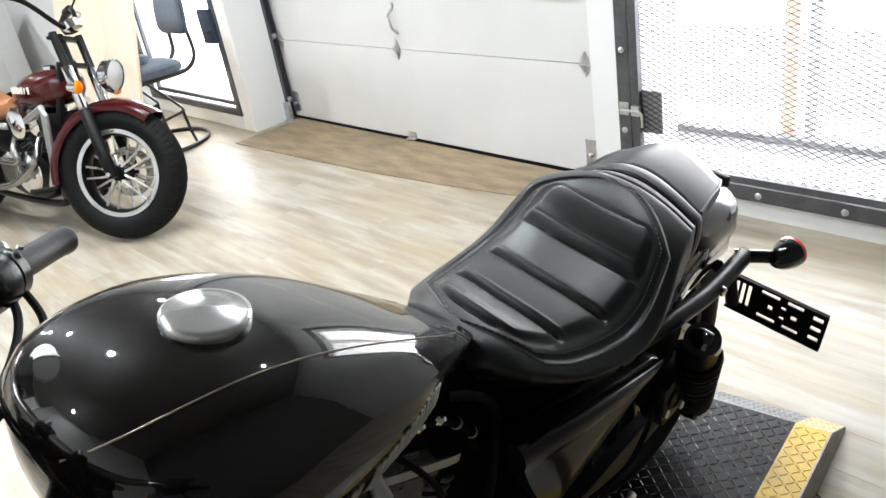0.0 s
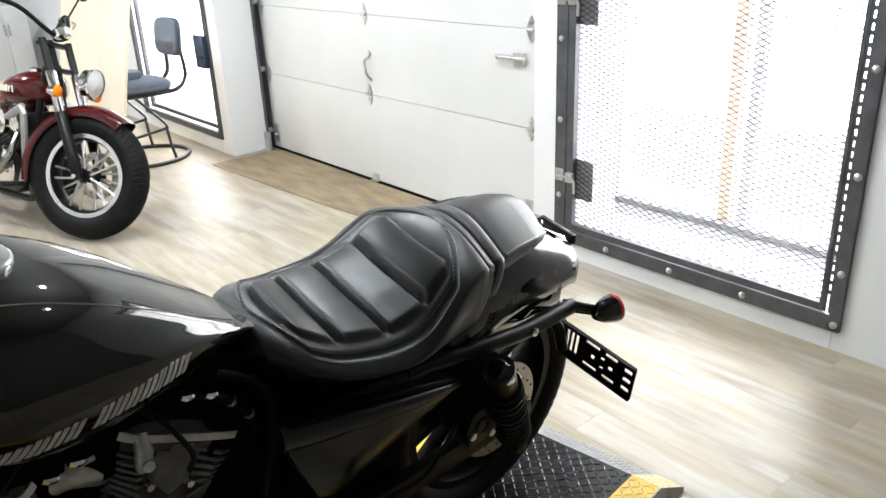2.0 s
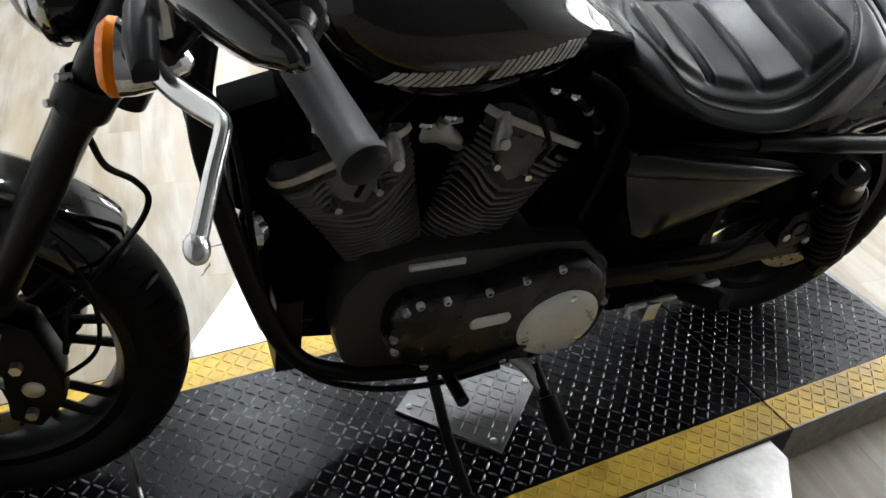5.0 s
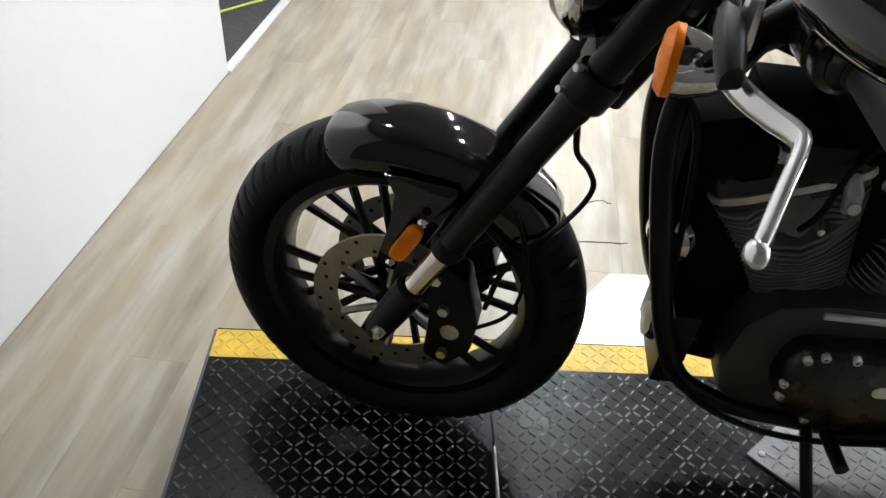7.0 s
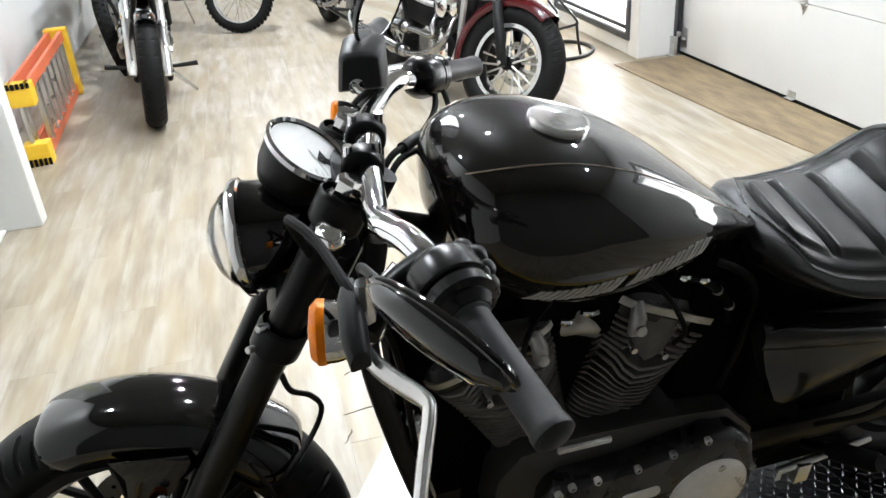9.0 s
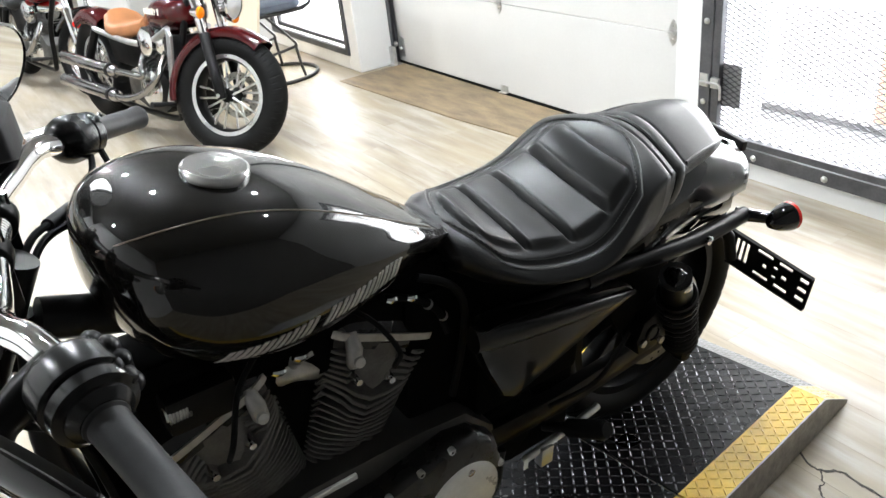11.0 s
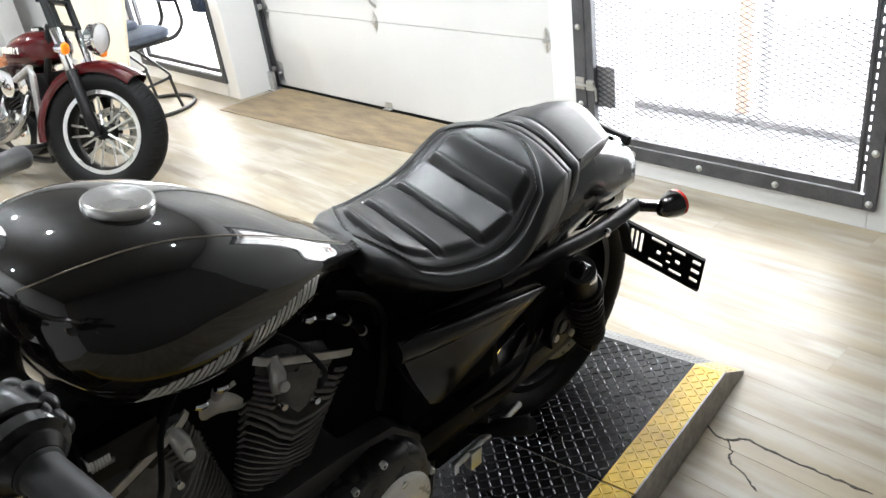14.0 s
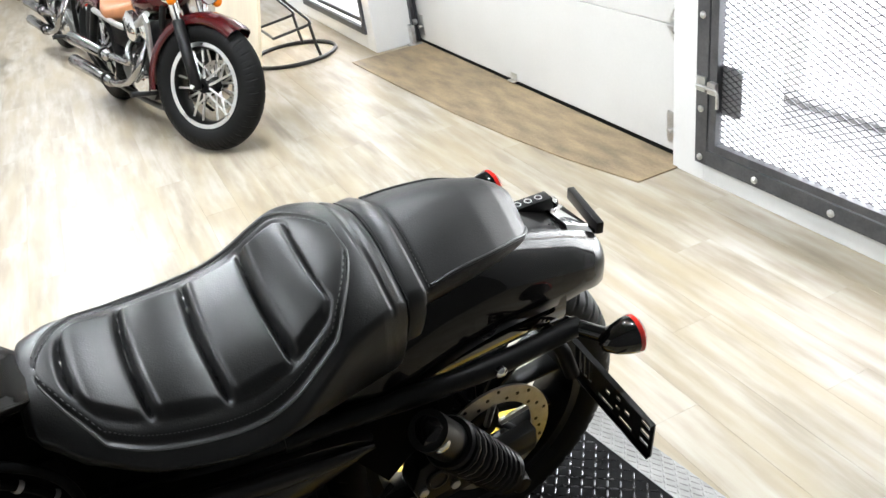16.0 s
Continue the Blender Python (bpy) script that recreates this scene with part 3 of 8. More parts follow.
FABRIC = surface("blue_grey_upholstery", (0.10, 0.12, 0.16), 0.9, vary=0.15, scale=30, fine=300, bump=0.4)
BLACK_TUBE = surface("black_tube", (0.02, 0.02, 0.02), 0.35, vary=0.2)
chair = thing("chair", "blue-grey upholstered chair on a black tubular ring base", "chair", pose(-1.80, -0.80, 0, 0, 0, -90))


def cushion(w, d, h, r=0.03):
    rows = []
    for z, f in ((0, 0.93), (h * 0.25, 1.0), (h * 0.75, 1.0), (h, 0.92), (h * 1.05, 0.6)):
        rows.append([Vector((f * d / 2 * math.copysign(abs(math.cos(a)) ** 0.45, math.cos(a)), f * w / 2 * math.copysign(abs(math.sin(a)) ** 0.45, math.sin(a)), z)) for a in (2 * math.pi * k / 32 for k in range(32))])
    return Build().ring_loft(rows)


part("seat", cushion(0.45, 0.46, 0.065).move(Matrix.Translation((0.0, 0, 0.505))), FABRIC, chair, "blue-grey cushion")
part("upper_cushion", cushion(0.20, 0.34, 0.05).move(Matrix.Translation((0.07, -0.11, 0.575))), FABRIC, chair)
back = part("backrest", cushion(0.37, 0.25, 0.035).move(Matrix.Translation((-0.315, 0, 0.845)) @ pose(0, 0, 0, 0, 84, 0)), FABRIC, chair, "blue-grey padded backrest")
part("back_shell", cushion(0.39, 0.27, 0.02).move(Matrix.Translation((-0.337, 0, 0.845)) @ pose(0, 0, 0, 0, 84, 0)), FABRIC, back)
for s in (1, -1):
    part("frame_rail", Build().tube(spline([(0.2, s * 0.19, 0.49), (-0.14, s * 0.19, 0.49), (-0.26, s * 0.18, 0.505), (-0.325, s * 0.165, 0.57), (-0.335, s * 0.15, 0.66), (-0.325, s * 0.14, 0.80)], 6), 0.015, 10), BLACK_TUBE, chair)
    part("leg", Build().tube(spline([(0.08, s * 0.19, 0.49), (0.00, s * 0.195, 0.40), (-0.10, s * 0.20, 0.28), (-0.115, s * 0.20, 0.25), (-0.09, s * 0.205, 0.235), (0.16, s * 0.21, 0.205)], 6), 0.010, 10), BLACK_TUBE, chair)
    part("post", Build().tube([(-0.11, s * 0.20, 0.25), (-0.125, s * 0.205, 0.10), (-0.14, s * 0.215, 0.015)], 0.011, 10), BLACK_TUBE, chair)
part("foot_ring", Build().tube([(0.31 * math.cos(2 * math.pi * k / 40), 0.30 * math.sin(2 * math.pi * k / 40), 0.014) for k in range(41)], 0.014, 10, caps=False), BLACK_TUBE, chair, "black oval floor ring")
part("cross_bar", Build().tube([(0.16, -0.21, 0.205), (0.16, 0.21, 0.205)], 0.010, 10), BLACK_TUBE, chair)

# ---- alcove wall fittings ----
BEIGE = surface("beige_plastic", (0.35, 0.32, 0.27), 0.5)
PLASTIC_BLACK = surface("black_plastic", (0.012, 0.012, 0.012), 0.4)
CORD = surface("yellow_green_cord", (0.50, 0.58, 0.08), 0.5)
CREAM = surface("cream_plate", (0.68, 0.64, 0.56), 0.5)
th = thing("thermostat", "beige wall thermostat on the alcove wall", "thermostat", pose(0.11, -4.54, 0.68))
part("housing", Build().box((0.0, -0.075, -0.045), (0.035, 0.075, 0.045)), BEIGE, th, bevel=0.006)
part("display", Build().box((0.034, -0.05, -0.005), (0.037, 0.03, 0.028)), surface("dull_display", (0.2, 0.21, 0.18), 0.3), th, smooth=0)
ad = thing("power_adapter", "black plug-in power adapter in a wall socket", "adapter", pose(0.11, -4.465, 0.38))
part("body", Build().box((0.0, -0.035, -0.06), (0.055, 0.035, 0.06)), PLASTIC_BLACK, ad, bevel=0.006)
part("socket_plate", Build().box((0.0, -0.045, -0.075), (0.005, 0.045, 0.075)), CREAM, ad, bevel=0.002)
ol = thing("outlet_plate", "cream wall outlet plate", "outlet", pose(0.11, -4.285, 0.42))
part("plate", Build().box((0.0, -0.05, -0.055), (0.006, 0.05, 0.055)), CREAM, ol, bevel=0.003)
cd = part("extension_cord", Build().tube(spline([(0.125, -4.42, 2.1), (0.125, -4.40, 1.2), (0.13, -4.36, 0.75), (0.13, -4.35, 0.50), (0.135, -4.36, 0.20), (0.18, -4.40, 0.03), (0.35, -4.52, 0.012), (0.6, -4.70, 0.012)], 8), 0.006, 8).tube(spline([(0.125, -4.36, 2.1), (0.125, -4.30, 1.1), (0.13, -4.26, 0.65), (0.13, -4.27, 0.48), (0.14, -4.36, 0.40), (0.15, -4.43, 0.40)], 8), 0.006, 8), CORD)
tagged(cd, "yellow-green extension cord hanging down the alcove wall", "cord")

# ---- ladder stored on its side along the wall ----
LADDER_RED = surface("orange_red_fibreglass", (0.62, 0.14, 0.06), 0.5, vary=0.15)
LADDER_YEL = surface("yellow_plastic_cap", (0.80, 0.50, 0.03), 0.5, vary=0.1)
lad = thing("step_ladder", "folded orange fibreglass ladder with yellow caps stored on its edge", "ladder", pose(-0.83, -4.335, 0, 0, 0, 182.5))
for z in (0.045, 0.44):
    for y in (-0.035, 0.05):
        part("rail", Build().box((0.0, y - 0.012, z - 0.035), (1.60, y + 0.012, z + 0.035)), LADDER_RED, lad, "orange-red ladder rail", bevel=0.004, smooth=0)
for k in range(7):
    x = 0.24 + 0.19 * k
    part("rung", Build().box((x, -0.05, 0.07), (x + 0.075, -0.022, 0.415)), ALU, lad, "aluminium tread", bevel=0.003, smooth=0)
for x in (0.02, 0.12):
    part("spreader", Build().box((x, 0.01, 0.07), (x + 0.05, 0.03, 0.415)), ALU, lad, bevel=0.002, smooth=0)
for z in (0.07, 0.42):
    part("foot_cap", Build().box((-0.01, -0.065, z - 0.075), (0.10, 0.075, z + 0.055)), LADDER_YEL, lad, "yellow plastic foot cap", bevel=0.008, smooth=0)
    fb = Build()
    for k in range(5):
        fb.box((-0.022, -0.06 + 0.026 * k, z - 0.08 if z < 0.2 else z + 0.03), (-0.008, -0.045 + 0.026 * k, z - 0.03 if z < 0.2 else z + 0.06))
    part("foot_tread", fb, RUBBER, lad, smooth=0)
part("top_cap", Build().box((1.54, -0.07, 0.0), (1.64, 0.08, 0.49)), LADDER_YEL, lad, "yellow plastic top cap", bevel=0.01, smooth=0)

# far crate
cr = thing("crate", "pale wooden crate at the far end", "crate", pose(-8.2, -2.5, 0))
for y in (-0.40, -0.06, 0.24):
    part("upright_board", Build().prism([(-0.10, 0.0), (0.12, 0.0), (0.08, 0.46), (-0.12, 0.46)], 0.03, Matrix.Translation((0.26, y, 0)) @ pose(0, 0, 0, 0, 0, 62)), BIRCH, cr, smooth=0, bevel=0.003)
part("lid", Build().box((-0.31, -0.42, 0.46), (0.31, 0.42, 0.48)), BIRCH, cr, smooth=0, bevel=0.003)
for x in (-0.27, 0.25):
    for y in (-0.38, 0.34):
        part("post", Build().box((x, y, 0), (x + 0.02, y + 0.04, 0.46)), BIRCH, cr, smooth=0)

# recessed downlights
for lx, ly, watts in DOWNLIGHTS:
    dl = thing("downlight", "recessed round ceiling downlight", "ceiling light", pose(lx, ly, CEILING), "ceiling downlights")
    part("trim_ring", Build().lathe([(0.068, -0.002), (0.085, -0.006), (0.088, -0.002), (0.088, 0.0)], (0, 0, 0), (0, 0, 1), 24), WHITE_WALL, dl)
    part("can", Build().lathe([(0.068, -0.002), (0.066, 0.01), (0.0, 0.012)], (0, 0, -0.012), (0, 0, 1), 20), CHROME, dl)


# ---- motorcycle lift ----
LIFT_F, LIFT_J, BEND, RAMP_E = -3.726, -1.861, -1.312, -1.161
LX0, LX1, STRIP = 2.502, 3.150, 0.085
BLACK_PLATE = surface("worn_black_tread_plate", (0.0045, 0.0045, 0.005), 0.30, vary=0.5, scale=7, bump=0.1, spec=0.13)
YELLOW = surface("worn_yellow_paint", (0.62, 0.40, 0.035), 0.45, vary=0.25, scale=14, fine=60, bump=0.1)
WORN_YELLOW = surface("scuffed_cream_yellow_paint", (0.62, 0.50, 0.26), 0.5, vary=0.25, scale=18)
BARE_PLATE = surface("bare_aluminium_tread_plate", (0.62, 0.62, 0.60), 0.35, metal=0.85, vary=0.2, scale=14, bump=0.1)
SKIRT = surface("dusty_bare_tread_plate", (0.30, 0.28, 0.25), 0.5, metal=0.4, vary=0.35, scale=30, bump=0.3)
LUG = surface("worn_tread_lugs", (0.15, 0.15, 0.157), 0.26, metal=0.85, vary=0.45, scale=12)
PATCH_PLATE = surface("scuffed_bare_patch", (0.20, 0.20, 0.20), 0.42, metal=0.7, vary=0.3, scale=14, bump=0.1)
GREY_PLATE = surface("scuffed_grey_tread_plate", (0.20, 0.20, 0.20), 0.42, metal=0.5, vary=0.3, scale=14)


def lift_z(y):
    """Height of the deck: a slight fall to the rear, then the ramp nose."""
    z = 0.180 - 0.034 * (y - LIFT_F) * 0.92
    if y > BEND:
        zb = 0.180 - 0.034 * (BEND - LIFT_F) * 0.92
        z = zb + (0.012 - zb) * (y - BEND) / (RAMP_E - BEND)
    return z


def plate(x0, x1, y0, y1, lift=0.0, thick=0.006):
    b = Build()
    c = [(x0, y0), (x1, y0), (x1, y1), (x0, y1)]
    b.ring_loft([[Vector((x, y, lift_z(y) - thick + lift)) for x, y in c], [Vector((x, y, lift_z(y) + lift)) for x, y in c]])
    return b


def lugs(inside, x0, x1, y0, y1, lift=0.0, pitch=0.0205, zf=None):
    """Raised lozenges of tread plate, alternating in direction."""
    vv, ff = [], []
    zf = zf or lift_z
    nx, ny = int((x1 - x0) / pitch), int((y1 - y0) / pitch)
    for i in range(nx + 1):
        for j in range(ny + 1):
            x, y = x0 + (i + 0.5) * pitch, y0 + (j + 0.5) * pitch
            if not inside(x, y):
                continue
            a = radians(45 if (i + j) % 2 else -45)
            c, s = math.cos(a), math.sin(a)
            n = len(vv)
            for u, v, h in ((-0.0112, 0, 0), (-0.0070, -0.0023, 0), (0.0070, -0.0023, 0), (0.0112, 0, 0), (0.0070, 0.0023, 0), (-0.0070, 0.0023, 0), (-0.0085, 0, 0.0018), (0.0085, 0, 0.0018)):
                px, py = x + u * c - v * s, y + u * s + v * c
                vv.append(Vector((px, py, zf(py) + lift + h)))
            ff += [(n, n + 1, n + 6), (n + 1, n + 2, n + 7, n + 6), (n + 2, n + 3, n + 7), (n + 3, n + 4, n + 7), (n + 4, n + 5, n + 6, n + 7), (n + 5, n, n + 6)]
    b = Build()
    b.v, b.f = vv, ff
    return b


lift = thing("motorcycle_lift", "black tread-plate motorcycle lift with yellow painted edges", "lift", Matrix.Translation((2.826, -2.24, 0)) @ pose(0, 0, 0, 0, 0, 8.0) @ Matrix.Translation((-2.826, 2.24, 0)))


def tread(name, b, material, label=""):
    return tagged(part(name, b, material, lift, label, smooth=30), kind="stuff")


SEAM = -3.135
xi0, xi1 = LX0 + STRIP, LX1 - STRIP
inpatch = lambda x, y: abs(x - 2.812) + abs(y + 2.47) < 0.165
for y0, y1 in ((LIFT_F, SEAM - 0.003), (SEAM + 0.003, LIFT_J - 0.004), (LIFT_J + 0.004, BEND)):
    part("deck_plate", plate(xi0 - 0.001, xi1 + 0.001, y0, y1), BLACK_PLATE, lift, "worn black tread plate", smooth=0)
    tread("tread_lug", lugs(lambda x, y: not inpatch(x, y), xi0 + 0.004, xi1 - 0.008, y0 + 0.004, y1 - 0.012), LUG)
    for x0, x1 in ((LX0, xi0 - 0.002), (xi1 + 0.002, LX1)):
        part("edge_strip", plate(x0, x1, y0, y1), YELLOW, lift, "yellow painted deck edge", smooth=0)
        tread("edge_lug", lugs(lambda x, y: True, x0 + 0.002, x1 - 0.012, y0 + 0.004, y1 - 0.012), YELLOW)
part("ramp_nose", plate(xi0, xi1, BEND + 0.002, RAMP_E), GREY_PLATE, lift, "scuffed grey ramp nose", smooth=0)
tread("nose_lug", lugs(lambda x, y: True, xi0 + 0.004, xi1 - 0.008, BEND + 0.006, RAMP_E - 0.01), GREY_PLATE)
for x0, x1 in ((LX0, xi0 - 0.002), (xi1 + 0.002, LX1)):
    part("ramp_edge", plate(x0, x1, BEND + 0.002, RAMP_E), WORN_YELLOW, lift, "scuffed pale yellow ramp edge", smooth=0)
    tread("ramp_edge_lug", lugs(lambda x, y: True, x0 + 0.002, x1 - 0.012, BEND + 0.006, RAMP_E - 0.01), WORN_YELLOW)
# skirts and legs
for x in (LX0 - 0.002, LX1 + 0.002):
    for y0, y1, mat_ in ((LIFT_F, LIFT_J - 0.004, BLACK_PLATE), (LIFT_J + 0.004, BEND, YELLOW), (BEND, RAMP_E, WORN_YELLOW)):
        b = Build()
        lo = 0.0 if y0 > LIFT_J else 0.05
        c = [Vector((x, y, z)) for y, z in ((y0, lo), (y1, lo), (y1, lift_z(y1)), (y0, lift_z(y0)))]
        b.ring_loft([[p + Vector((-0.002, 0, 0)) for p in c], [p + Vector((0.002, 0, 0)) for p in c]])
        part("skirt", b, mat_ if mat_ is BLACK_PLATE else SKIRT, lift, smooth=0)
for y in (LIFT_F + 0.25, -2.8, LIFT_J - 0.25):
    part("cross_base", Build().box((LX0 + 0.05, y - 0.06, 0.0), (LX1 - 0.05, y + 0.06, lift_z(y) - 0.012)), STEEL, lift, smooth=0)
part("front_lip", Build().box((LX0, LIFT_F - 0.006, 0.10), (LX1, LIFT_F, lift_z(LIFT_F))), STEEL, lift, smooth=0)
part("seam_rod", Build().cyl((2.80, SEAM, lift_z(SEAM) + 0.002), (LX1, SEAM, lift_z(SEAM) + 0.002), 0.004, n=8), GALV, lift)
# bare aluminium patch over the centre of the deck
pz = lambda y: lift_z(y) + 0.006
patch = Build()
pc_ = [(2.812 + 0.165 * math.cos(radians(a)), -2.47 + 0.165 * math.sin(radians(a))) for a in (-5, 85, 175, 265)]
patch.ring_loft([[Vector((x, y, lift_z(y) + 0.0005)) for x, y in pc_], [Vector((x, y, pz(y))) for x, y in pc_]])
part("patch_plate", patch, PATCH_PLATE, lift, "bare aluminium tread-plate patch", smooth=0)
tread("patch_lug", lugs(lambda x, y: abs(x - 2.812) + abs(y + 2.47) < 0.14, 2.65, 2.98, -2.64, -2.30, 0.006), PATCH_PLATE)
for x, y in ((2.675, -2.455), (2.825, -2.335), (2.80, -2.605), (2.945, -2.485)):
    part("screw", Build().lathe([(0.007, 0.0), (0.007, 0.003), (0.0, 0.005)], (x, y, pz(y)), (0, 0, 1), 10), GALV, lift)
# side extension wings of bare tread plate
for s, x0 in ((-1, LX0 - 0.004), (1, LX1 + 0.004)):
    wing = [(x0, -2.97), (x0 + s * 0.05, -2.97), (x0 + s * 0.27, -2.80), (x0 + s * 0.27, -2.15), (x0 + s * 0.05, -1.95), (x0, -1.95)] if s < 0 else [(x0, -2.62), (x0 + 0.05, -2.62), (x0 + 0.22, -2.45), (x0 + 0.22, -2.08), (x0 + 0.05, -1.925), (x0, -1.925)]
    b = Build()
    b.ring_loft([[Vector((x, y, lift_z(y) - 0.014)) for x, y in wing], [Vector((x, y, lift_z(y) - 0.008)) for x, y in wing]])
    part("side_wing", b, BARE_PLATE, lift, "bare aluminium side wing", smooth=0)
    xs_ = sorted((x0, x0 + s * 0.2))
    tread("wing_lug", lugs(lambda x, y: True, xs_[0] + (0.01 if s < 0 else 0), xs_[1] - 0.02, -2.80 if s < 0 else -2.44, -2.16, -0.008), BARE_PLATE)
    part("wing_strut", Build().box((min(x0, x0 + s * 0.1), -2.4, 0.0), (max(x0, x0 + s * 0.1), -2.36, lift_z(-2.4) - 0.015)), STEEL, lift, smooth=0)


# ---- the black motorcycle on the lift ----
TREAD = surface("sport_tyre_tread", (0.004, 0.004, 0.004), 0.5, vary=0.25, scale=12, fine=150, bump=0.1, spec=0.14)


def tyre_profile(R, rim, w):
    """Closed cross-section (radius, across) of a tyre."""
    h, out = R - rim, []
    for k in range(22):
        a = -math.pi * 0.72 + 1.44 * math.pi * k / 21
        out.append((rim + h * (0.45 + 0.55 * math.cos(a)), w / 2 * math.sin(a)))
    return out + [(rim - 0.004, w * 0.30), (rim - 0.004, -w * 0.30)]


def grooved_tyre(R, rim, w, count=62, lean=-7.0):
    """A tyre whose tread carries slanting sipes cut 4 mm deep."""
    prof, cols = tyre_profile(R, rim, w), count * 8
    inner = prof[-2:]
    rows, n = [], 36
    for k in range(n):
        a = -math.pi * 0.72 + 1.44 * math.pi * k / (n - 1)
        rows.append((rim + (R - rim) * (0.45 + 0.55 * math.cos(a)), w / 2 * math.sin(a), abs(a)))
    vv, ff = [], []
    for j in range(cols):
        long = (j // 8) % 2
        for r, y, a in rows:
            cutin = j % 8 < 2 and (0.30 if long else 0.62) < a < (1.25 if long else 1.42)
            ang = 2 * math.pi * j / cols - lean * abs(y) * 2 * math.pi / count
            rr = r - (0.0045 if cutin else 0.0)
            vv.append(Vector((rr * math.sin(ang), y, rr * math.cos(ang))))
        for r, y in inner:
            ang = 2 * math.pi * j / cols - lean * abs(y) * 2 * math.pi / count
            vv.append(Vector((r * math.sin(ang), y, r * math.cos(ang))))
    m = n + 2
    for j in range(cols):
        for i in range(m):
            i2, j2 = (i + 1) % m, (j + 1) % cols
            ff.append((j * m + i, j * m + i2, j2 * m + i2, j2 * m + i))
    b = Build()
    b.v, b.f = vv, ff
    return b


def cast_wheel(name, parent, m, R, rim, w, tyre_material, rim_w, spoke_material, pairs, discs, rim_material, lip_material=None, spoke_gap=0.022, spoke_r=0.0085, singles=0):
    """A cast wheel: the rim carries its tyre, spokes, hub and brake discs. Axle along y at the origin."""
    b = Build()
    hw = rim_w / 2
    b.lathe([(rim + 0.006, hw), (rim + 0.006, hw - 0.006), (rim - 0.012, hw - 0.014), (rim - 0.022, 0.02), (rim - 0.022, -0.02), (rim - 0.012, -hw + 0.014), (rim + 0.006, -hw + 0.006), (rim + 0.006, -hw),
             (rim - 0.016, -hw), (rim - 0.030, -0.025), (rim - 0.030, 0.025), (rim - 0.016, hw)], (0, 0, 0), (0, 1, 0), 64, closed=True)
    wheel = part(name, b, rim_material, parent)
    wheel.matrix_local = m
    part("tyre", grooved_tyre(R, rim, w), tyre_material, wheel, smooth=28)
    if lip_material:
        for s in (1, -1):
            part("rim_lip", Build().lathe([(rim + 0.007, s * hw), (rim + 0.007, s * (hw + 0.003)), (rim - 0.014, s * (hw + 0.003)), (rim - 0.018, s * (hw - 0.004))], (0, 0, 0), (0, 1, 0), 64), lip_material, wheel, "machined bright rim edge")
    part("hub", Build().lathe([(0.012, hw + 0.012), (0.035, hw + 0.01), (0.045, hw - 0.005), (0.036, 0.01), (0.036, -0.01), (0.045, -hw + 0.005), (0.035, -hw - 0.01), (0.012, -hw - 0.012)], (0, 0, 0), (0, 1, 0), 24), rim_material, wheel)
    for k in range(singles):
        a = 2 * math.pi * (k + 0.35) / singles
        d, q = Vector((math.cos(a), 0, math.sin(a))), Vector((-math.sin(a), 0, math.cos(a)))
        rr = []
        for f, hw_, hy in ((0.034, 0.010, 0.030), (rim * 0.5, 0.0062, 0.020), (rim - 0.020, 0.0078, 0.024)):
            rr.append([d * f + q * u * hw_ + Vector((0, v * hy, 0)) for u, v in ((-1, -0.7), (-0.4, -1), (0.4, -1), (1, -0.7), (1, 0.7), (0.4, 1), (-0.4, 1), (-1, 0.7))])
        part("spoke", Build().ring_loft(rr), spoke_material, wheel)
    for side in (1, -1):
        for k in range(pairs):
            a = 2 * math.pi * (k + (0.0 if side > 0 else 0.5)) / pairs
            d, p = Vector((math.cos(a), 0, math.sin(a))), Vector((-math.sin(a), 0, math.cos(a)))
            for off in (-spoke_gap, spoke_gap):
                sb, o = Build(), p * off
                y0, y1 = side * (hw - 0.002), side * (hw - 0.026)
                sb.tube([d * 0.03 + o * 0.55 + Vector((0, y0, 0)), d * (rim * 0.5) + o * 0.9 + Vector((0, (y0 + y1) / 2, 0)), d * (rim - 0.018) + o * 1.25 + Vector((0, y1, 0))], [spoke_r * 1.15, spoke_r * 0.9, spoke_r], 8)
                part("spoke", sb, spoke_material, wheel)
    for y, r in discs:
        db = Build()
        db.lathe([(r, y - 0.0025), (r, y + 0.0025), (r * 0.70, y + 0.0025), (r * 0.70, y - 0.0025)], (0, 0, 0), (0, 1, 0), 56, closed=True)
        part("brake_disc", db, BRONZE, wheel, "drilled steel brake disc")
        for k in range(6):
            a = 2 * math.pi * k / 6 + 0.3
            part("carrier_arm", Build().tube([(0.03 * math.cos(a), y * 0.9, 0.03 * math.sin(a)), (r * 0.72 * math.cos(a + 0.25), y, r * 0.72 * math.sin(a + 0.25))], 0.007, 6), BRONZE, wheel)
        hb = Build()
        for k in range(30):
            a = 2 * math.pi * k / 30
            rr = r * (0.77 + 0.08 * (k % 3))
            hb.cyl((rr * math.cos(a), y - 0.0032, rr * math.sin(a)), (rr * math.cos(a), y + 0.0032, rr * math.sin(a)), 0.004, n=8)
        tagged(part("drilling", hb, SATIN, wheel), kind="stuff")
    return wheel


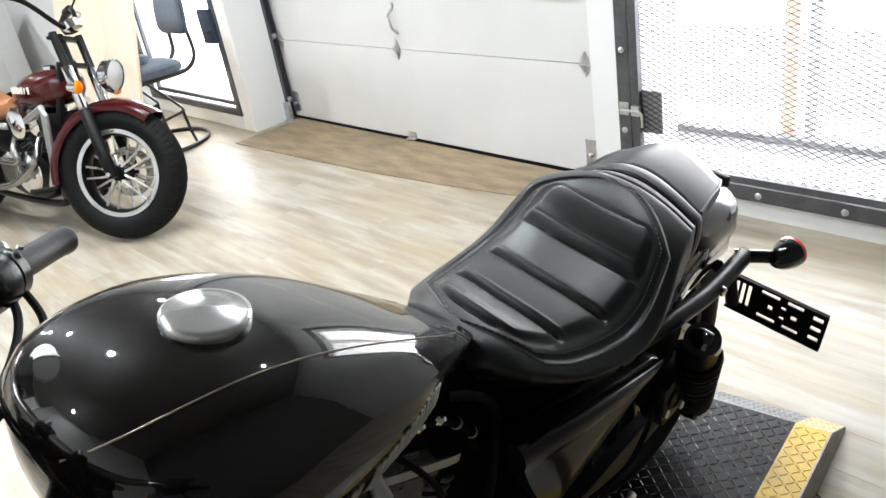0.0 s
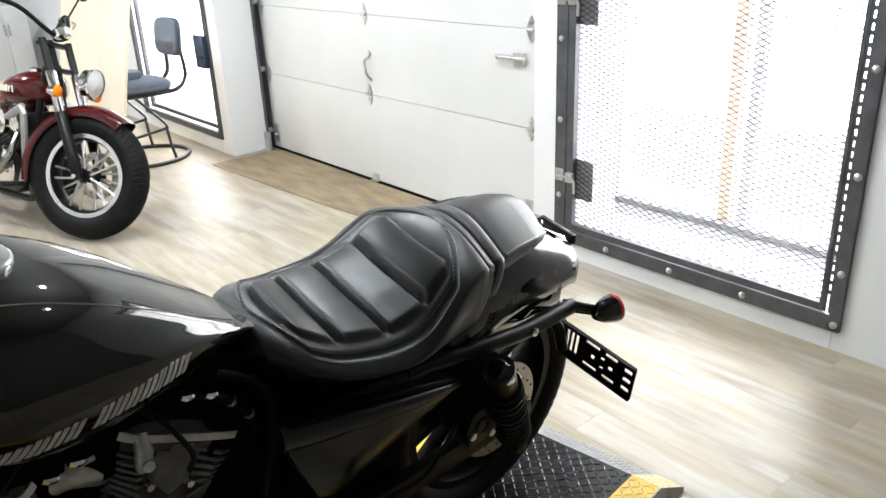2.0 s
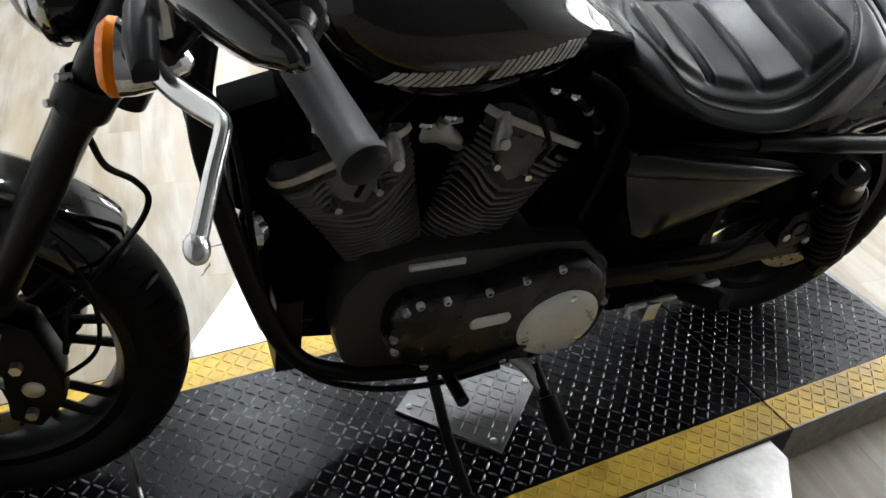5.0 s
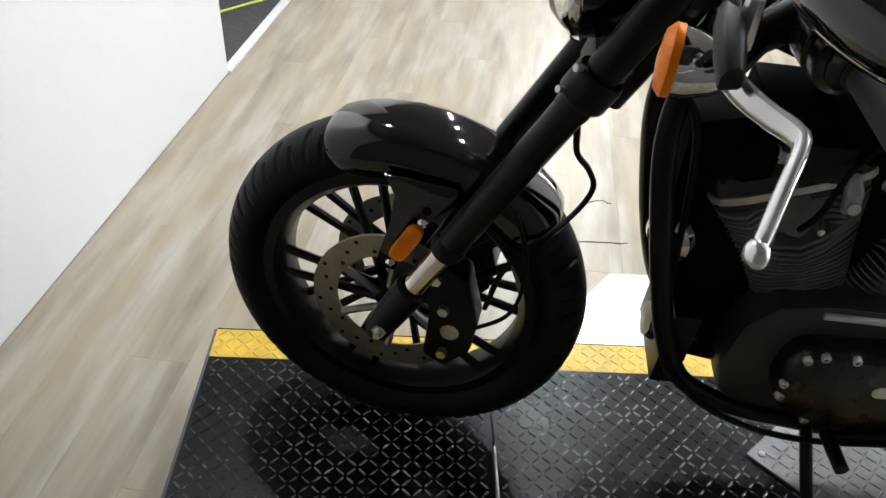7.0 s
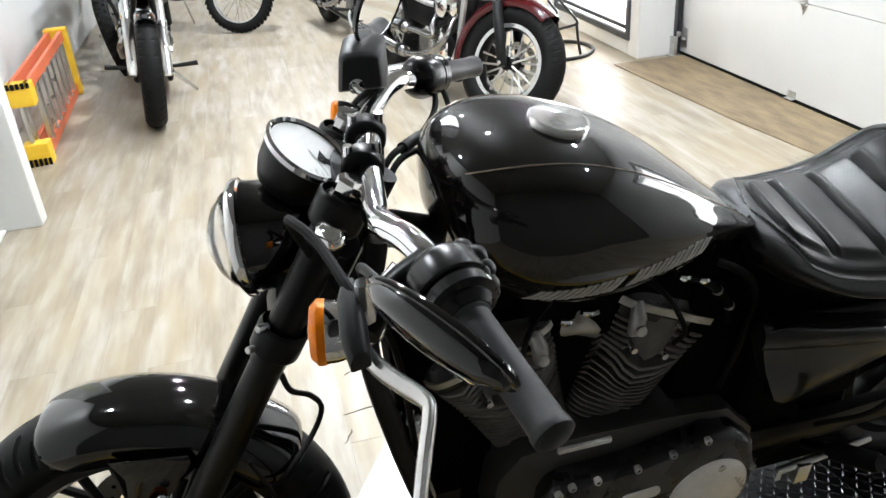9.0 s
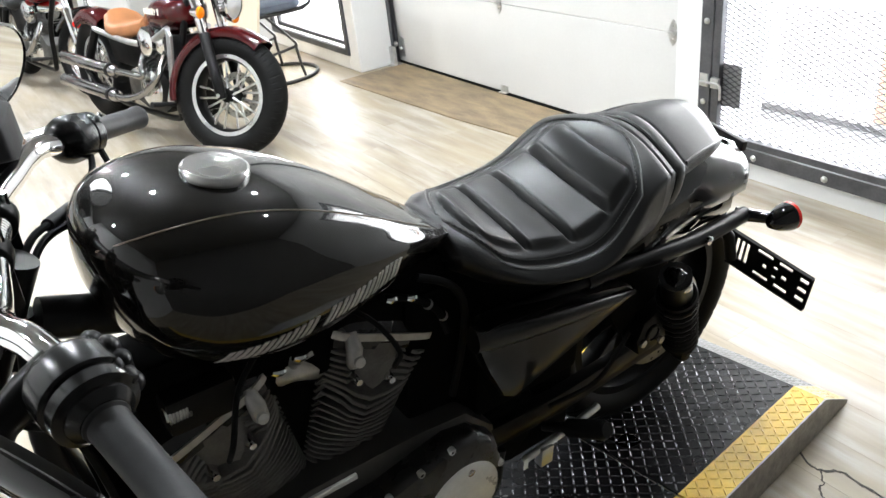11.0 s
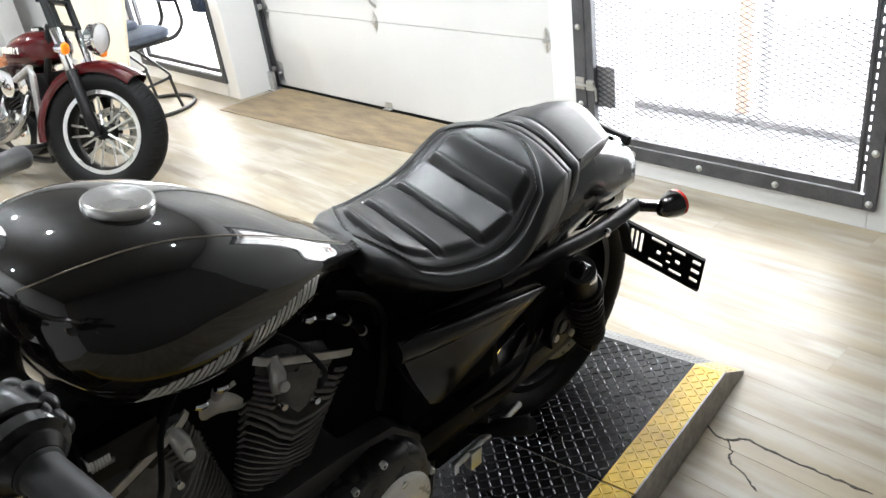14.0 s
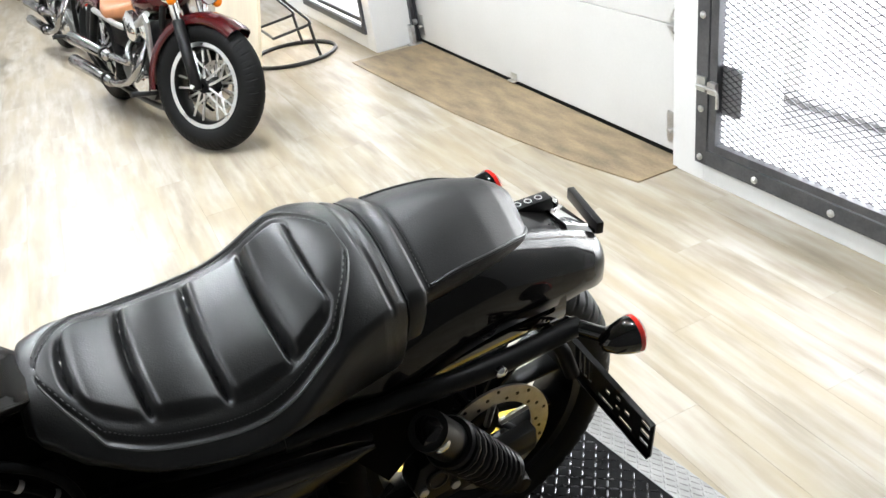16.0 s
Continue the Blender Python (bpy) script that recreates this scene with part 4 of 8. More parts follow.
BIKE = Matrix.Translation((2.825, -3.345, 0.174)) @ pose(0, 0, 0, 0, 0, -87.3) @ pose(0, 0, 0, 0, -2.4, 0) @ pose(0, 0, 0, -7.0, 0, 0)
bike = thing("motorcycle", "glossy black charcoal cruiser motorcycle leaning on its kickstand", "motorcycle", BIKE)
RAKE = radians(27)
UP = Vector((-math.sin(RAKE), 0, math.cos(RAKE)))
STEER_AT = Vector((-0.06, 0, 0.325))
STEER = Matrix.Translation(STEER_AT) @ Matrix.Rotation(radians(-11), 4, UP) @ Matrix.Translation(-STEER_AT)
AXLE = Vector((-0.006, 0, 0.325))


def along_fork(s, y=0.0, ahead=0.0):
    """A point s metres up the fork line."""
    return AXLE + UP * s + Vector((math.cos(RAKE) * ahead, y, math.sin(RAKE) * ahead))


def fpart(name, b, material, parent=None, label="", smooth=40.0, bevel=0.0):
    return part(name, b.move(STEER), material, parent or bike, label, smooth, bevel)


cast_wheel("front_wheel", bike, STEER @ Matrix.Translation(AXLE), 0.322, 0.242, 0.124, TREAD, 0.086, SATIN, 5, ((0.062, 0.142), (-0.062, 0.142)), SATIN)
REAR = Vector((-1.66, -0.078, 0.337))
cast_wheel("rear_wheel", bike, Matrix.Translation(REAR), 0.333, 0.238, 0.150, TREAD, 0.11, SATIN, 0, ((0.098, 0.127),), SATIN, singles=13)

# fork legs
for s in (1, -1):
    leg = Build().tube([along_fork(0.20, s * 0.112), along_fork(0.205, s * 0.112), along_fork(0.50, s * 0.112), along_fork(0.505, s * 0.112), along_fork(0.56, s * 0.112)], [0.021, 0.0235, 0.0235, 0.025, 0.025], 24)
    fork = fpart("fork_leg", leg, SATIN, None, "satin black fork tube")
    part("slider", Build().tube([along_fork(0.055, s * 0.112), along_fork(0.205, s * 0.112)], 0.0198, 20).move(STEER), GOLD_SLIDER, fork, "bright chrome slider")
    foot = Build().tube([along_fork(-0.03, s * 0.112), along_fork(-0.02, s * 0.112), along_fork(0.03, s * 0.112), along_fork(0.10, s * 0.112), along_fork(0.105, s * 0.112)], [0.018, 0.024, 0.026, 0.029, 0.024], 18)
    part("fork_foot", foot.move(STEER), SATIN, fork)
    part("wiper", Build().lathe([(0.0238, 0.0), (0.0262, 0.004), (0.0262, 0.022), (0.0238, 0.026)], along_fork(0.196, s * 0.112), UP, 24).move(STEER), SATIN, fork)
    up = Build().tube([along_fork(0.56, s * 0.112), along_fork(0.58, s * 0.112), along_fork(0.76, s * 0.112), along_fork(0.765, s * 0.112)], [0.0235, 0.0245, 0.0245, 0.021], 24)
    part("upper_tube", up.move(STEER), SATIN, fork)
    nut = Build().tube([AXLE + Vector((0, s * 0.10, 0)), AXLE + Vector((0, s * 0.138, 0))], 0.0125, 6).tube([AXLE + Vector((0, s * 0.138, 0)), AXLE + Vector((0, s * 0.150, 0))], [0.009, 0.006], 10)
    part("axle_nut", nut.move(STEER), ALU, fork, "silver axle nut")
# triple clamps
for s0, wdt in ((0.545, 0.15), (0.745, 0.145)):
    c = Build()
    for side in (1, -1):
        c.lathe([(0.031, -0.022), (0.034, -0.018), (0.034, 0.018), (0.031, 0.022)], along_fork(s0, side * 0.112), UP, 24)
    a, d = along_fork(s0, 0.1), along_fork(s0, -0.1)
    ring = []
    for y in (-0.10, -0.05, 0.0, 0.05, 0.10):
        o, q = along_fork(s0, y, 0.02 - 0.012 * abs(y) / 0.1), along_fork(s0, y, -0.055 + 0.25 * abs(y))
        ring.append([o + UP * -0.017, o + UP * 0.017, q + UP * 0.017, q + UP * -0.017])
    c.ring_loft(ring)
    fpart("triple_clamp", c, SATIN, None, "black triple clamp", bevel=0.003)
for s in (1, -1):
    for k in (0, 1):
        p = along_fork(0.53 + 0.035 * k, s * 0.125, 0.022)
        fpart("clamp_bolt", Build().cyl(p, p + Vector((0.012, s * 0.012, 0.004)), 0.005, n=8), GALV)

# front fender: arched channel over the tyre
rings = []
for k in range(65):
    a = radians(67 + (139 - 67) * k / 64)   # from ahead of the top to behind
    d = Vector((math.cos(a), 0, math.sin(a)))
    t = k / 64
    end = min(1, t / 0.16, (1 - t) / 0.08) if 0 < t < 1 else 0.0
    end = (1 - (1 - end) ** 2) ** 0.5
    R, half, drop = 0.3225 - 0.004 * (1 - end), 0.074 * (0.90 + 0.10 * end), 0.024 + 0.040 * end
    row = []
    prof = [(-1.0, -drop), (-1.0, -drop * 0.5), (-0.94, -0.016), (-0.8, 0.000), (-0.5, 0.008), (0, 0.011), (0.5, 0.008), (0.8, 0.000), (0.94, -0.016), (1.0, -drop * 0.5), (1.0, -drop)]
    for y, h in prof:
        row.append(AXLE + d * (R + h) + Vector((0, y * half, 0)))
    for y, h in reversed(prof):
        row.append(AXLE + d * (R + h - 0.004) + Vector((0, y * (half - 0.004), 0)))
    rings.append(row)
fpart("front_fender", Build().ring_loft(rings), BLACK_PAINT, None, "gloss black front fender", smooth=50)
for s in (1, -1):
    stay = Build()
    y = s * 0.083
    stay.prism([(0.012, 0.600), (-0.10, 0.600), (-0.105, 0.575), (-0.075, 0.545), (-0.045, 0.50), (-0.012, 0.42), (0.022, 0.42), (0.000, 0.51), (-0.006, 0.565)], 0.010, Matrix.Translation((0, y, 0)))
    st = fpart("fender_bracket", stay, BLACK_PAINT, None, bevel=0.002)
    rf = Build()
    ax = along_fork(0.16, s * 0.100, 0.052)
    px = Vector((math.cos(RAKE), 0, math.sin(RAKE)))
    rr = []
    for k in range(20):
        a = 2 * math.pi * k / 20
        u, v = 0.014 * max(-1, min(1, 1.25 * math.cos(a))), 0.038 * max(-1, min(1, 1.15 * math.sin(a)))
        rr.append(ax + px * u + UP * v)
    n = Vector((0, s, 0))
    rf.ring_loft([[q - n * 0.004 for q in rr], [q + n * 0.005 for q in rr], [ax + (q - ax) * 0.9 + n * 0.008 for q in rr]])
    part("reflector", rf.move(STEER), AMBER, st, "oblong amber reflector")
    for dz in (0.052, -0.05):
        q = ax + UP * dz
        part("rivet", Build().lathe([(0.008, 0), (0.008, 0.004), (0.004, 0.007), (0.0, 0.0075)], q, n, 12).move(STEER), CHROME, st)
    cal = Build().prism([(-0.155, 0.30), (-0.16, 0.36), (-0.135, 0.45), (-0.09, 0.475), (-0.065, 0.43), (-0.08, 0.36), (-0.075, 0.27), (-0.115, 0.25)], 0.055, Matrix.Translation((0, s * 0.082, 0)))
    cb = fpart("brake_caliper", cal, SATIN, None, "black brake caliper", bevel=0.008)
    for x, z in ((-0.088, 0.445), (-0.105, 0.385), (-0.11, 0.29)):
        part("caliper_bolt", Build().tube([(x, s * 0.105, z), (x, s * 0.122, z)], 0.009, 6).move(STEER), ALU, cb)
    part("caliper_badge", Build().lathe([(0.016, 0), (0.014, 0.003), (0.006, 0.004), (0.0, 0.004)], (-0.118, s * 0.110, 0.335), (0, s, 0), 20).move(STEER), GALV, cb)

# headlight
HL_AX = Vector((math.cos(radians(-6)), 0, math.sin(radians(-6))))
HC = Vector((-0.250, 0.010, 0.912))


def lamp_size(profile):
    return [(r * 0.79, h * 0.90) for r, h in profile]


b = Build().lathe(lamp_size([(0.0, -0.098), (0.024, -0.094), (0.048, -0.080), (0.070, -0.055), (0.086, -0.022), (0.0945, 0.010), (0.0975, 0.035)]), HC, HL_AX, 40)
hl = fpart("headlight", b, BLACK_PAINT, None, "gloss black round headlight bucket")
part("headlight_rim", Build().lathe(lamp_size([(0.0975, 0.032), (0.1025, 0.035), (0.1025, 0.045), (0.097, 0.051), (0.089, 0.050)]), HC, HL_AX, 48).move(STEER), CHROME, hl, "chrome headlight rim")
part("lens", Build().lathe(lamp_size([(0.0, 0.096), (0.03, 0.092), (0.06, 0.080), (0.080, 0.064), (0.091, 0.050), (0.091, 0.047), (0.078, 0.062), (0.06, 0.077), (0.0, 0.092)]), HC, HL_AX, 40).move(STEER), GLASS, hl, "clear curved lens")
part("reflector_bowl", Build().lathe(lamp_size([(0.084, 0.046), (0.06, 0.02), (0.03, -0.01), (0.012, -0.02), (0.0, -0.02)]), HC, HL_AX, 36).move(STEER), CHROME, hl)
fpart("headlight_bracket", Build().tube([HC + Vector((-0.03, 0, 0.073)), HC + Vector((-0.06, 0, 0.09)), HC + Vector((-0.10, 0, 0.07))], 0.018, 12), SATIN)

# speedometer
SN = Vector((-0.55, 0.17, 0.82)).normalized()
SC = Vector((-0.303, 0.010, 1.020))
SS = 0.86
b = Build().lathe([(r * SS, h) for r, h in [(0.0, -0.060), (0.035, -0.058), (0.050, -0.050), (0.060, -0.030), (0.066, 0.0), (0.068, 0.008)]], SC, SN, 40)
sp = fpart("speedometer", b, SATIN, None, "black round speedometer housing")
part("bezel", Build().lathe([(r * SS, h) for r, h in [(0.068, 0.004), (0.071, 0.007), (0.071, 0.013), (0.067, 0.016), (0.063, 0.012)]], SC, SN, 44).move(STEER), CHROME, sp, "thin bright bezel")
part("dial", Build().lathe([(r * SS, h) for r, h in [(0.062, 0.006), (0.0, 0.006)]], SC, SN, 36).move(STEER), DIAL, sp, "pale grey dial")
tk = Build()
side = SN.cross(Vector((0, 1, 0))).normalized()
for k in range(25):
    a = radians(-130 + 260 * k / 24)
    d = math.cos(a) * -side + math.sin(a) * Vector((0, 1, 0))
    o = SC + SN.normalized() * 0.0068
    tk.tube([o + d * (0.046 if k % 2 else 0.042), o + d * 0.052], 0.0008, 4)
tk.tube([SC + SN.normalized() * 0.008, SC + SN.normalized() * 0.008 + (side * 0.6 + Vector((0, 0.7, 0))).normalized() * 0.04], 0.0011, 5)
part("dial_marks", tk.move(STEER), GALV, sp)
part("dial_window", Build().prism([(-0.014, -0.006), (0.014, -0.006), (0.014, 0.006), (-0.014, 0.006)], 0.001, Matrix.Translation(SC + SN.normalized() * 0.007 + side * 0.02) @ Matrix.Rotation(radians(-42), 4, "Y") @ pose(0, 0, 0, 90, 0, 90)).move(STEER), SATIN, sp)
pane = part("dial_glass", Build().lathe([(r * SS, h) for r, h in [(0.0, 0.014), (0.062, 0.013)]], SC, SN, 32).move(STEER), GLASS, sp)
pane.visible_shadow = False

# handlebar and its fittings, turned with the fork
BC = Vector((-0.380, 0.0, 1.022))
BAR_TURN = -15.0


def bar(p):
    """A point given from the bar's clamp: back, out (left +), up."""
    q = Matrix.Rotation(radians(BAR_TURN), 3, "Z") @ Vector((-p[0], p[1], p[2]))
    return BC + q


LEFT = [(-0.424, 0.512, 1.006), (-0.412, 0.445, 1.016), (-0.398, 0.372, 1.028), (-0.388, 0.310, 1.037), (-0.374, 0.255, 1.041), (-0.360, 0.215, 1.036), (-0.356, 0.175, 1.026), (-0.364, 0.12, 1.022), (-0.375, 0.05, 1.022)]
RIGHT = [(-0.385, 0.0, 1.022), (-0.395, -0.06, 1.021), (-0.410, -0.11, 1.018), (-0.435, -0.165, 1.013), (-0.462, -0.215, 1.013), (-0.490, -0.248, 1.012), (-0.528, -0.268, 1.003), (-0.578, -0.308, 0.993), (-0.664, -0.382, 0.969)]
line = [Vector(p) for p in LEFT + RIGHT]
hb = part("handlebar", Build().tube(spline(line, 6), 0.0158, 18), CHROME, bike, "chrome drag handlebar")
GRIPS = {1: (Vector((-0.398, 0.372, 1.028)), Vector((-0.425, 0.517, 1.005)), Vector((-0.386, 0.297, 1.039))), -1: (Vector((-0.578, -0.308, 0.993)), Vector((-0.667, -0.385, 0.968)), Vector((-0.510, -0.258, 1.008)))}
for s in (1, -1):
    g0, g1, h0 = GRIPS[s]
    gd = (g1 - g0).normalized()
    L = (g1 - g0).length
    gb = Build().tube([g0, g0 + gd * 0.006, g0 + gd * 0.008, g0 + gd * (L * 0.5), g1 - gd * 0.012, g1 - gd * 0.01, g1 - gd * 0.002, g1], [0.021, 0.021, 0.0185, 0.018, 0.0182, 0.0195, 0.0195, 0.0165], 26)
    grip = part("grip", gb, GRIP, bike, "dark grey rubber hand grip")
    part("end_cap", Build().tube([g1, g1 + gd * 0.003], [0.016, 0.011], 20), GRIP, grip)
    h1 = g0
    hd = (h1 - h0).normalized()
    hl2 = (h1 - h0).length
    sw = Build().tube([h0, h0 + hd * 0.006, h0 + hd * hl2 * 0.18, h0 + hd * hl2 * 0.30, h0 + hd * hl2 * 0.62, h0 + hd * hl2 * 0.66, h0 + hd * hl2 * 0.70, h0 + hd * hl2 * 0.86, h0 + hd * hl2 * 0.90, h1 - hd * 0.004, h1 + hd * 0.004], [q * (1.0 if s > 0 else 0.86) for q in (0.020, 0.030, 0.038, 0.042, 0.041, 0.034, 0.038, 0.038, 0.030, 0.030, 0.022)], 28)
    house = part("switch_housing", sw, SATIN_SHELL, bike, "rounded satin black switch housing")
    if s > 0:
        part("switch_block", Build().ball(tuple((h0 + h1) / 2 + Vector((-0.016, 0, -0.010))), 0.030, 0.030, 0.026, 18, 12), SATIN_SHELL, house)
    for k, (u, v, w_) in enumerate(((0.30, -0.032, 0.016), (0.46, -0.036, 0.004), (0.60, -0.030, 0.020), (0.40, -0.038, -0.014))):
        c = h0 + (h1 - h0) * u + Vector((v, 0, w_))
        part("switch_button", Build().ball(tuple(c), 0.006, 0.009, 0.006, 10, 6), GRIP, house)
    if s > 0:
        for u, dx, dz, r in ((0.12, -0.026, 0.018, 0.014), (0.30, -0.034, 0.020, 0.013), (0.50, -0.036, 0.016, 0.012), (0.68, -0.033, 0.010, 0.012), (0.30, -0.040, -0.006, 0.013), (0.52, -0.041, -0.010, 0.012)):
            c = h0 + (h1 - h0) * u + Vector((dx, 0, dz))
            part("switch_rocker", Build().ball(tuple(c), r * 0.8, r, r * 0.8, 14, 8), SATIN, house)
    for k in (0.25, 0.55, 0.8):
        c = h0 + (h1 - h0) * k + Vector((-0.024, 0, 0.024))
        part("screw", Build().lathe([(0.0045, 0), (0.0045, 0.004), (0, 0.005)], c, (-0.6, 0, 0.8), 8), CHROME, house)
# clamps
for s in (1, -1):
    c = Build()
    p = bar((0, s * 0.045, 0))
    c.lathe([(0.0126, -0.016), (0.026, -0.016), (0.028, -0.012), (0.028, 0.012), (0.026, 0.016), (0.0126, 0.016)], p, (bar((0, 1, 0)) - bar((0, 0, 0))), 20)
    c.box((-0.022, -0.014, -0.065), (0.022, 0.014, -0.012), Matrix.Translation(p))
    rs = part("riser", c, SATIN, bike, "black handlebar riser", bevel=0.003)
    for dx in (0.018, -0.018):
        part("clamp_bolt", Build().cyl(p + Vector((dx, 0, 0.012)), p + Vector((dx, 0, 0.032)), 0.006, n=10), CHROME, rs)
tb = Build()
for k in range(9):
    p = bar((0.004, -0.024 + 0.006 * k, 0))
    tb.lathe([(0.0128, -0.0022), (0.0185, -0.0018), (0.0185, 0.0018), (0.0128, 0.0022)], p, (bar((0, 1, 0)) - bar((0, 0, 0))), 18)
part("ribbed_clamp", tb, CHROME, hb)

# clutch lever, perch and mirrors
LEVER = [(-0.300, 0.345, 1.004), (-0.299, 0.370, 1.004), (-0.308, 0.395, 1.003), (-0.322, 0.422, 1.004), (-0.334, 0.445, 1.006), (-0.335, 0.458, 1.003), (-0.322, 0.488, 0.984), (-0.306, 0.524, 0.955)]


def lever(s, name):
    if s > 0:
        pts = [Vector(p) for p in LEVER]
    else:
        pts = [Vector(p) for p in ((-0.475, -0.30, 1.0), (-0.49, -0.33, 0.995), (-0.54, -0.37, 0.985), (-0.60, -0.425, 0.968))]
    sp_ = spline(pts, 6)
    rings = []
    for i, p in enumerate(sp_):
        d = (sp_[min(i + 1, len(sp_) - 1)] - sp_[max(i - 1, 0)]).normalized()
        u = Vector((0, 0, 1)).cross(d).normalized()
        v = d.cross(u)
        t = i / (len(sp_) - 1)
        wu, wv = 0.0075 - 0.0012 * t, 0.0150 - 0.0065 * t ** 0.7
        rings.append([p + u * wu * math.cos(2 * math.pi * k / 12) + v * wv * math.sin(2 * math.pi * k / 12) for k in range(12)])
    b = Build().ring_loft(rings)
    b.ball(tuple(sp_[-1]), 0.0095, 0.0125, 0.0115, 16, 10)
    return part(name, b, LEVER_ALU, bike, "polished aluminium lever")


lever(1, "clutch_lever")
lever(-1, "brake_lever")
pb = Build().tube([(-0.384, 0.300, 1.039), (-0.355, 0.305, 1.030), (-0.325, 0.315, 1.015), (-0.306, 0.345, 1.002)], [0.022, 0.018, 0.017, 0.012], 14)
perch = part("clutch_perch", pb, SATIN, bike, "black clutch lever perch")
rows = []
for (px_, py_, pz_), hw in (((-0.297, 0.312, 1.040), 0.008), ((-0.293, 0.335, 1.038), 0.012), ((-0.290, 0.372, 1.030), 0.013), ((-0.290, 0.398, 1.018), 0.010)):
    rows.append([Vector((px_ + dx, py_ + dx * 0.2, pz_ + dz)) for dx, dz in ((-hw, -0.009), (hw, -0.009), (hw * 1.05, 0.002), (hw * 0.6, 0.010), (-hw * 0.6, 0.010), (-hw * 1.05, 0.002))])
part("lever_bracket", Build().ring_loft(rows), GRIP, perch, "dark lever bracket", bevel=0.003)
part("perch_cap", Build().tube([(-0.310, 0.335, 1.000), (-0.306, 0.340, 1.062)], [0.010, 0.008], 8), ALU, perch)
mc = Build()
rings = []
for k, (y, hw_, hh) in enumerate(((-0.155, 0.030, 0.024), (-0.165, 0.037, 0.030), (-0.235, 0.037, 0.031), (-0.245, 0.03, 0.025))):
    rings.append([Vector((-0.380 - 0.28 * (y + 0.195) * -1 - 0.045 + sx * hw_, y - 0.012, 1.062 + sz * hh)) for sx, sz in ((-1, -1), (-0.9, 0.8), (-0.6, 1), (0.6, 1), (0.9, 0.8), (1, -1))])
mc.ring_loft(rings)
res = part("brake_reservoir", mc, GRIP, bike, "black brake fluid reservoir", bevel=0.003)
part("sight_glass", Build().lathe([(0.012, 0), (0.012, 0.004), (0.009, 0.005), (0, 0.005)], Vector((-0.405, -0.165, 1.045)), Vector((0, 1, 0)), 16), CHROME, res)


def mirror(s):
    base = Vector((-0.318, 0.325, 1.035)) if s > 0 else Vector((-0.43, -0.235, 1.085))
    head = Vector((-0.333, 0.480, 1.110)) if s > 0 else Vector((-0.463, -0.255, 1.132))
    hx, hy, deep = (0.084, 0.026, 1.0) if s > 0 else (0.074, 0.060, 1.0)
    stem = part("mirror", Build().tube(spline([base, base + Vector((0.012, s * 0.01, 0.04)), base + (head - base) * 0.6 + Vector((0.01, 0, 0.02)), head], 6), 0.005, 10), CHROME if s < 0 else SATIN, bike, "rear view mirror on a slim stem")
    n = Vector((-0.70, 0.62, -0.22)).normalized()
    m = Matrix.Translation(head) @ n.to_track_quat("Z", "Y").to_matrix().to_4x4()
    if s > 0:
        ax = Vector((-0.418, 0.908, 0.024)).normalized()
        e2 = (Vector((0, 0, 1)) - ax * ax.z).normalized()
        nz = -(ax.cross(e2) * math.cos(radians(15)) - e2 * math.sin(radians(15)))
        ay = nz.cross(ax)
        m = Matrix.Translation(head) @ Matrix((ax, ay, nz)).transposed().to_4x4()
    hs = Build()
    rows = []
    for r, h in ((0.25, -0.017 * deep), (0.7, -0.0135 * deep), (0.92, -0.006 * deep), (0.945, -0.0015), (1.0, -0.0005), (1.01, 0.003), (0.96, 0.006), (0.93, 0.004)):
        rows.append([Vector((r * hx * math.cos(2 * math.pi * k / 32), r * hy * math.sin(2 * math.pi * k / 32), h)) for k in range(32)])
    hs.ring_loft(rows, True, False)
    hs.f.append(tuple(reversed(range(32))))
    part("mirror_shell", hs.move(m), BLACK_PAINT, stem, "gloss black mirror shell")
    part("mirror_glass", Build().ring_loft([[Vector((0.93 * hx * math.cos(2 * math.pi * k / 32), 0.93 * hy * math.sin(2 * math.pi * k / 32), h)) for k in range(32)] for h in (0.001, 0.004)]).move(m), MIRROR, stem)
    return stem


mirror(1)
mirror(-1)


def signal(pos, d, lens, parent_label, size=1.0, stalk=None):
    """A bullet turn signal whose lens faces along d."""
    d = Vector(d).normalized()
    b = Build().lathe([(0.0, -0.055 * size), (0.012 * size, -0.05 * size), (0.024 * size, -0.03 * size), (0.031 * size, -0.008 * size), (0.0325 * size, 0.006 * size)], pos, d, 28)
    if stalk:
        b.tube([Vector(pos) - d * 0.02 * size, Vector(stalk)], [0.013, 0.015], 12)
    body = part("turn_signal", b, CHROME if lens is AMBER else BLACK_PAINT, bike, parent_label)
    part("lens", Build().lathe([(0.0325 * size, 0.004 * size), (0.033 * size, 0.012 * size), (0.026 * size, 0.019 * size), (0.0, 0.022 * size)], pos, d, 28), lens, body)
    return body


FD = Matrix.Rotation(radians(-11), 3, "Z") @ Vector((1, 0, 0))
signal(Vector((-0.279, 0.288, 0.969)), FD, AMBER, "chrome turn signal with amber lens", 1.05, Vector((-0.36, 0.275, 1.02)))
signal(Vector((-0.380, -0.170, 0.998)), FD, AMBER, "chrome turn signal with amber lens", 0.72, Vector((-0.44, -0.20, 1.02)))

# cables and hoses
def cable(name, pts, r=0.004, material=None, label=""):
    return part(name, Build().tube(spline(pts, 8), r, 8), material or RUBBER, bike, label)


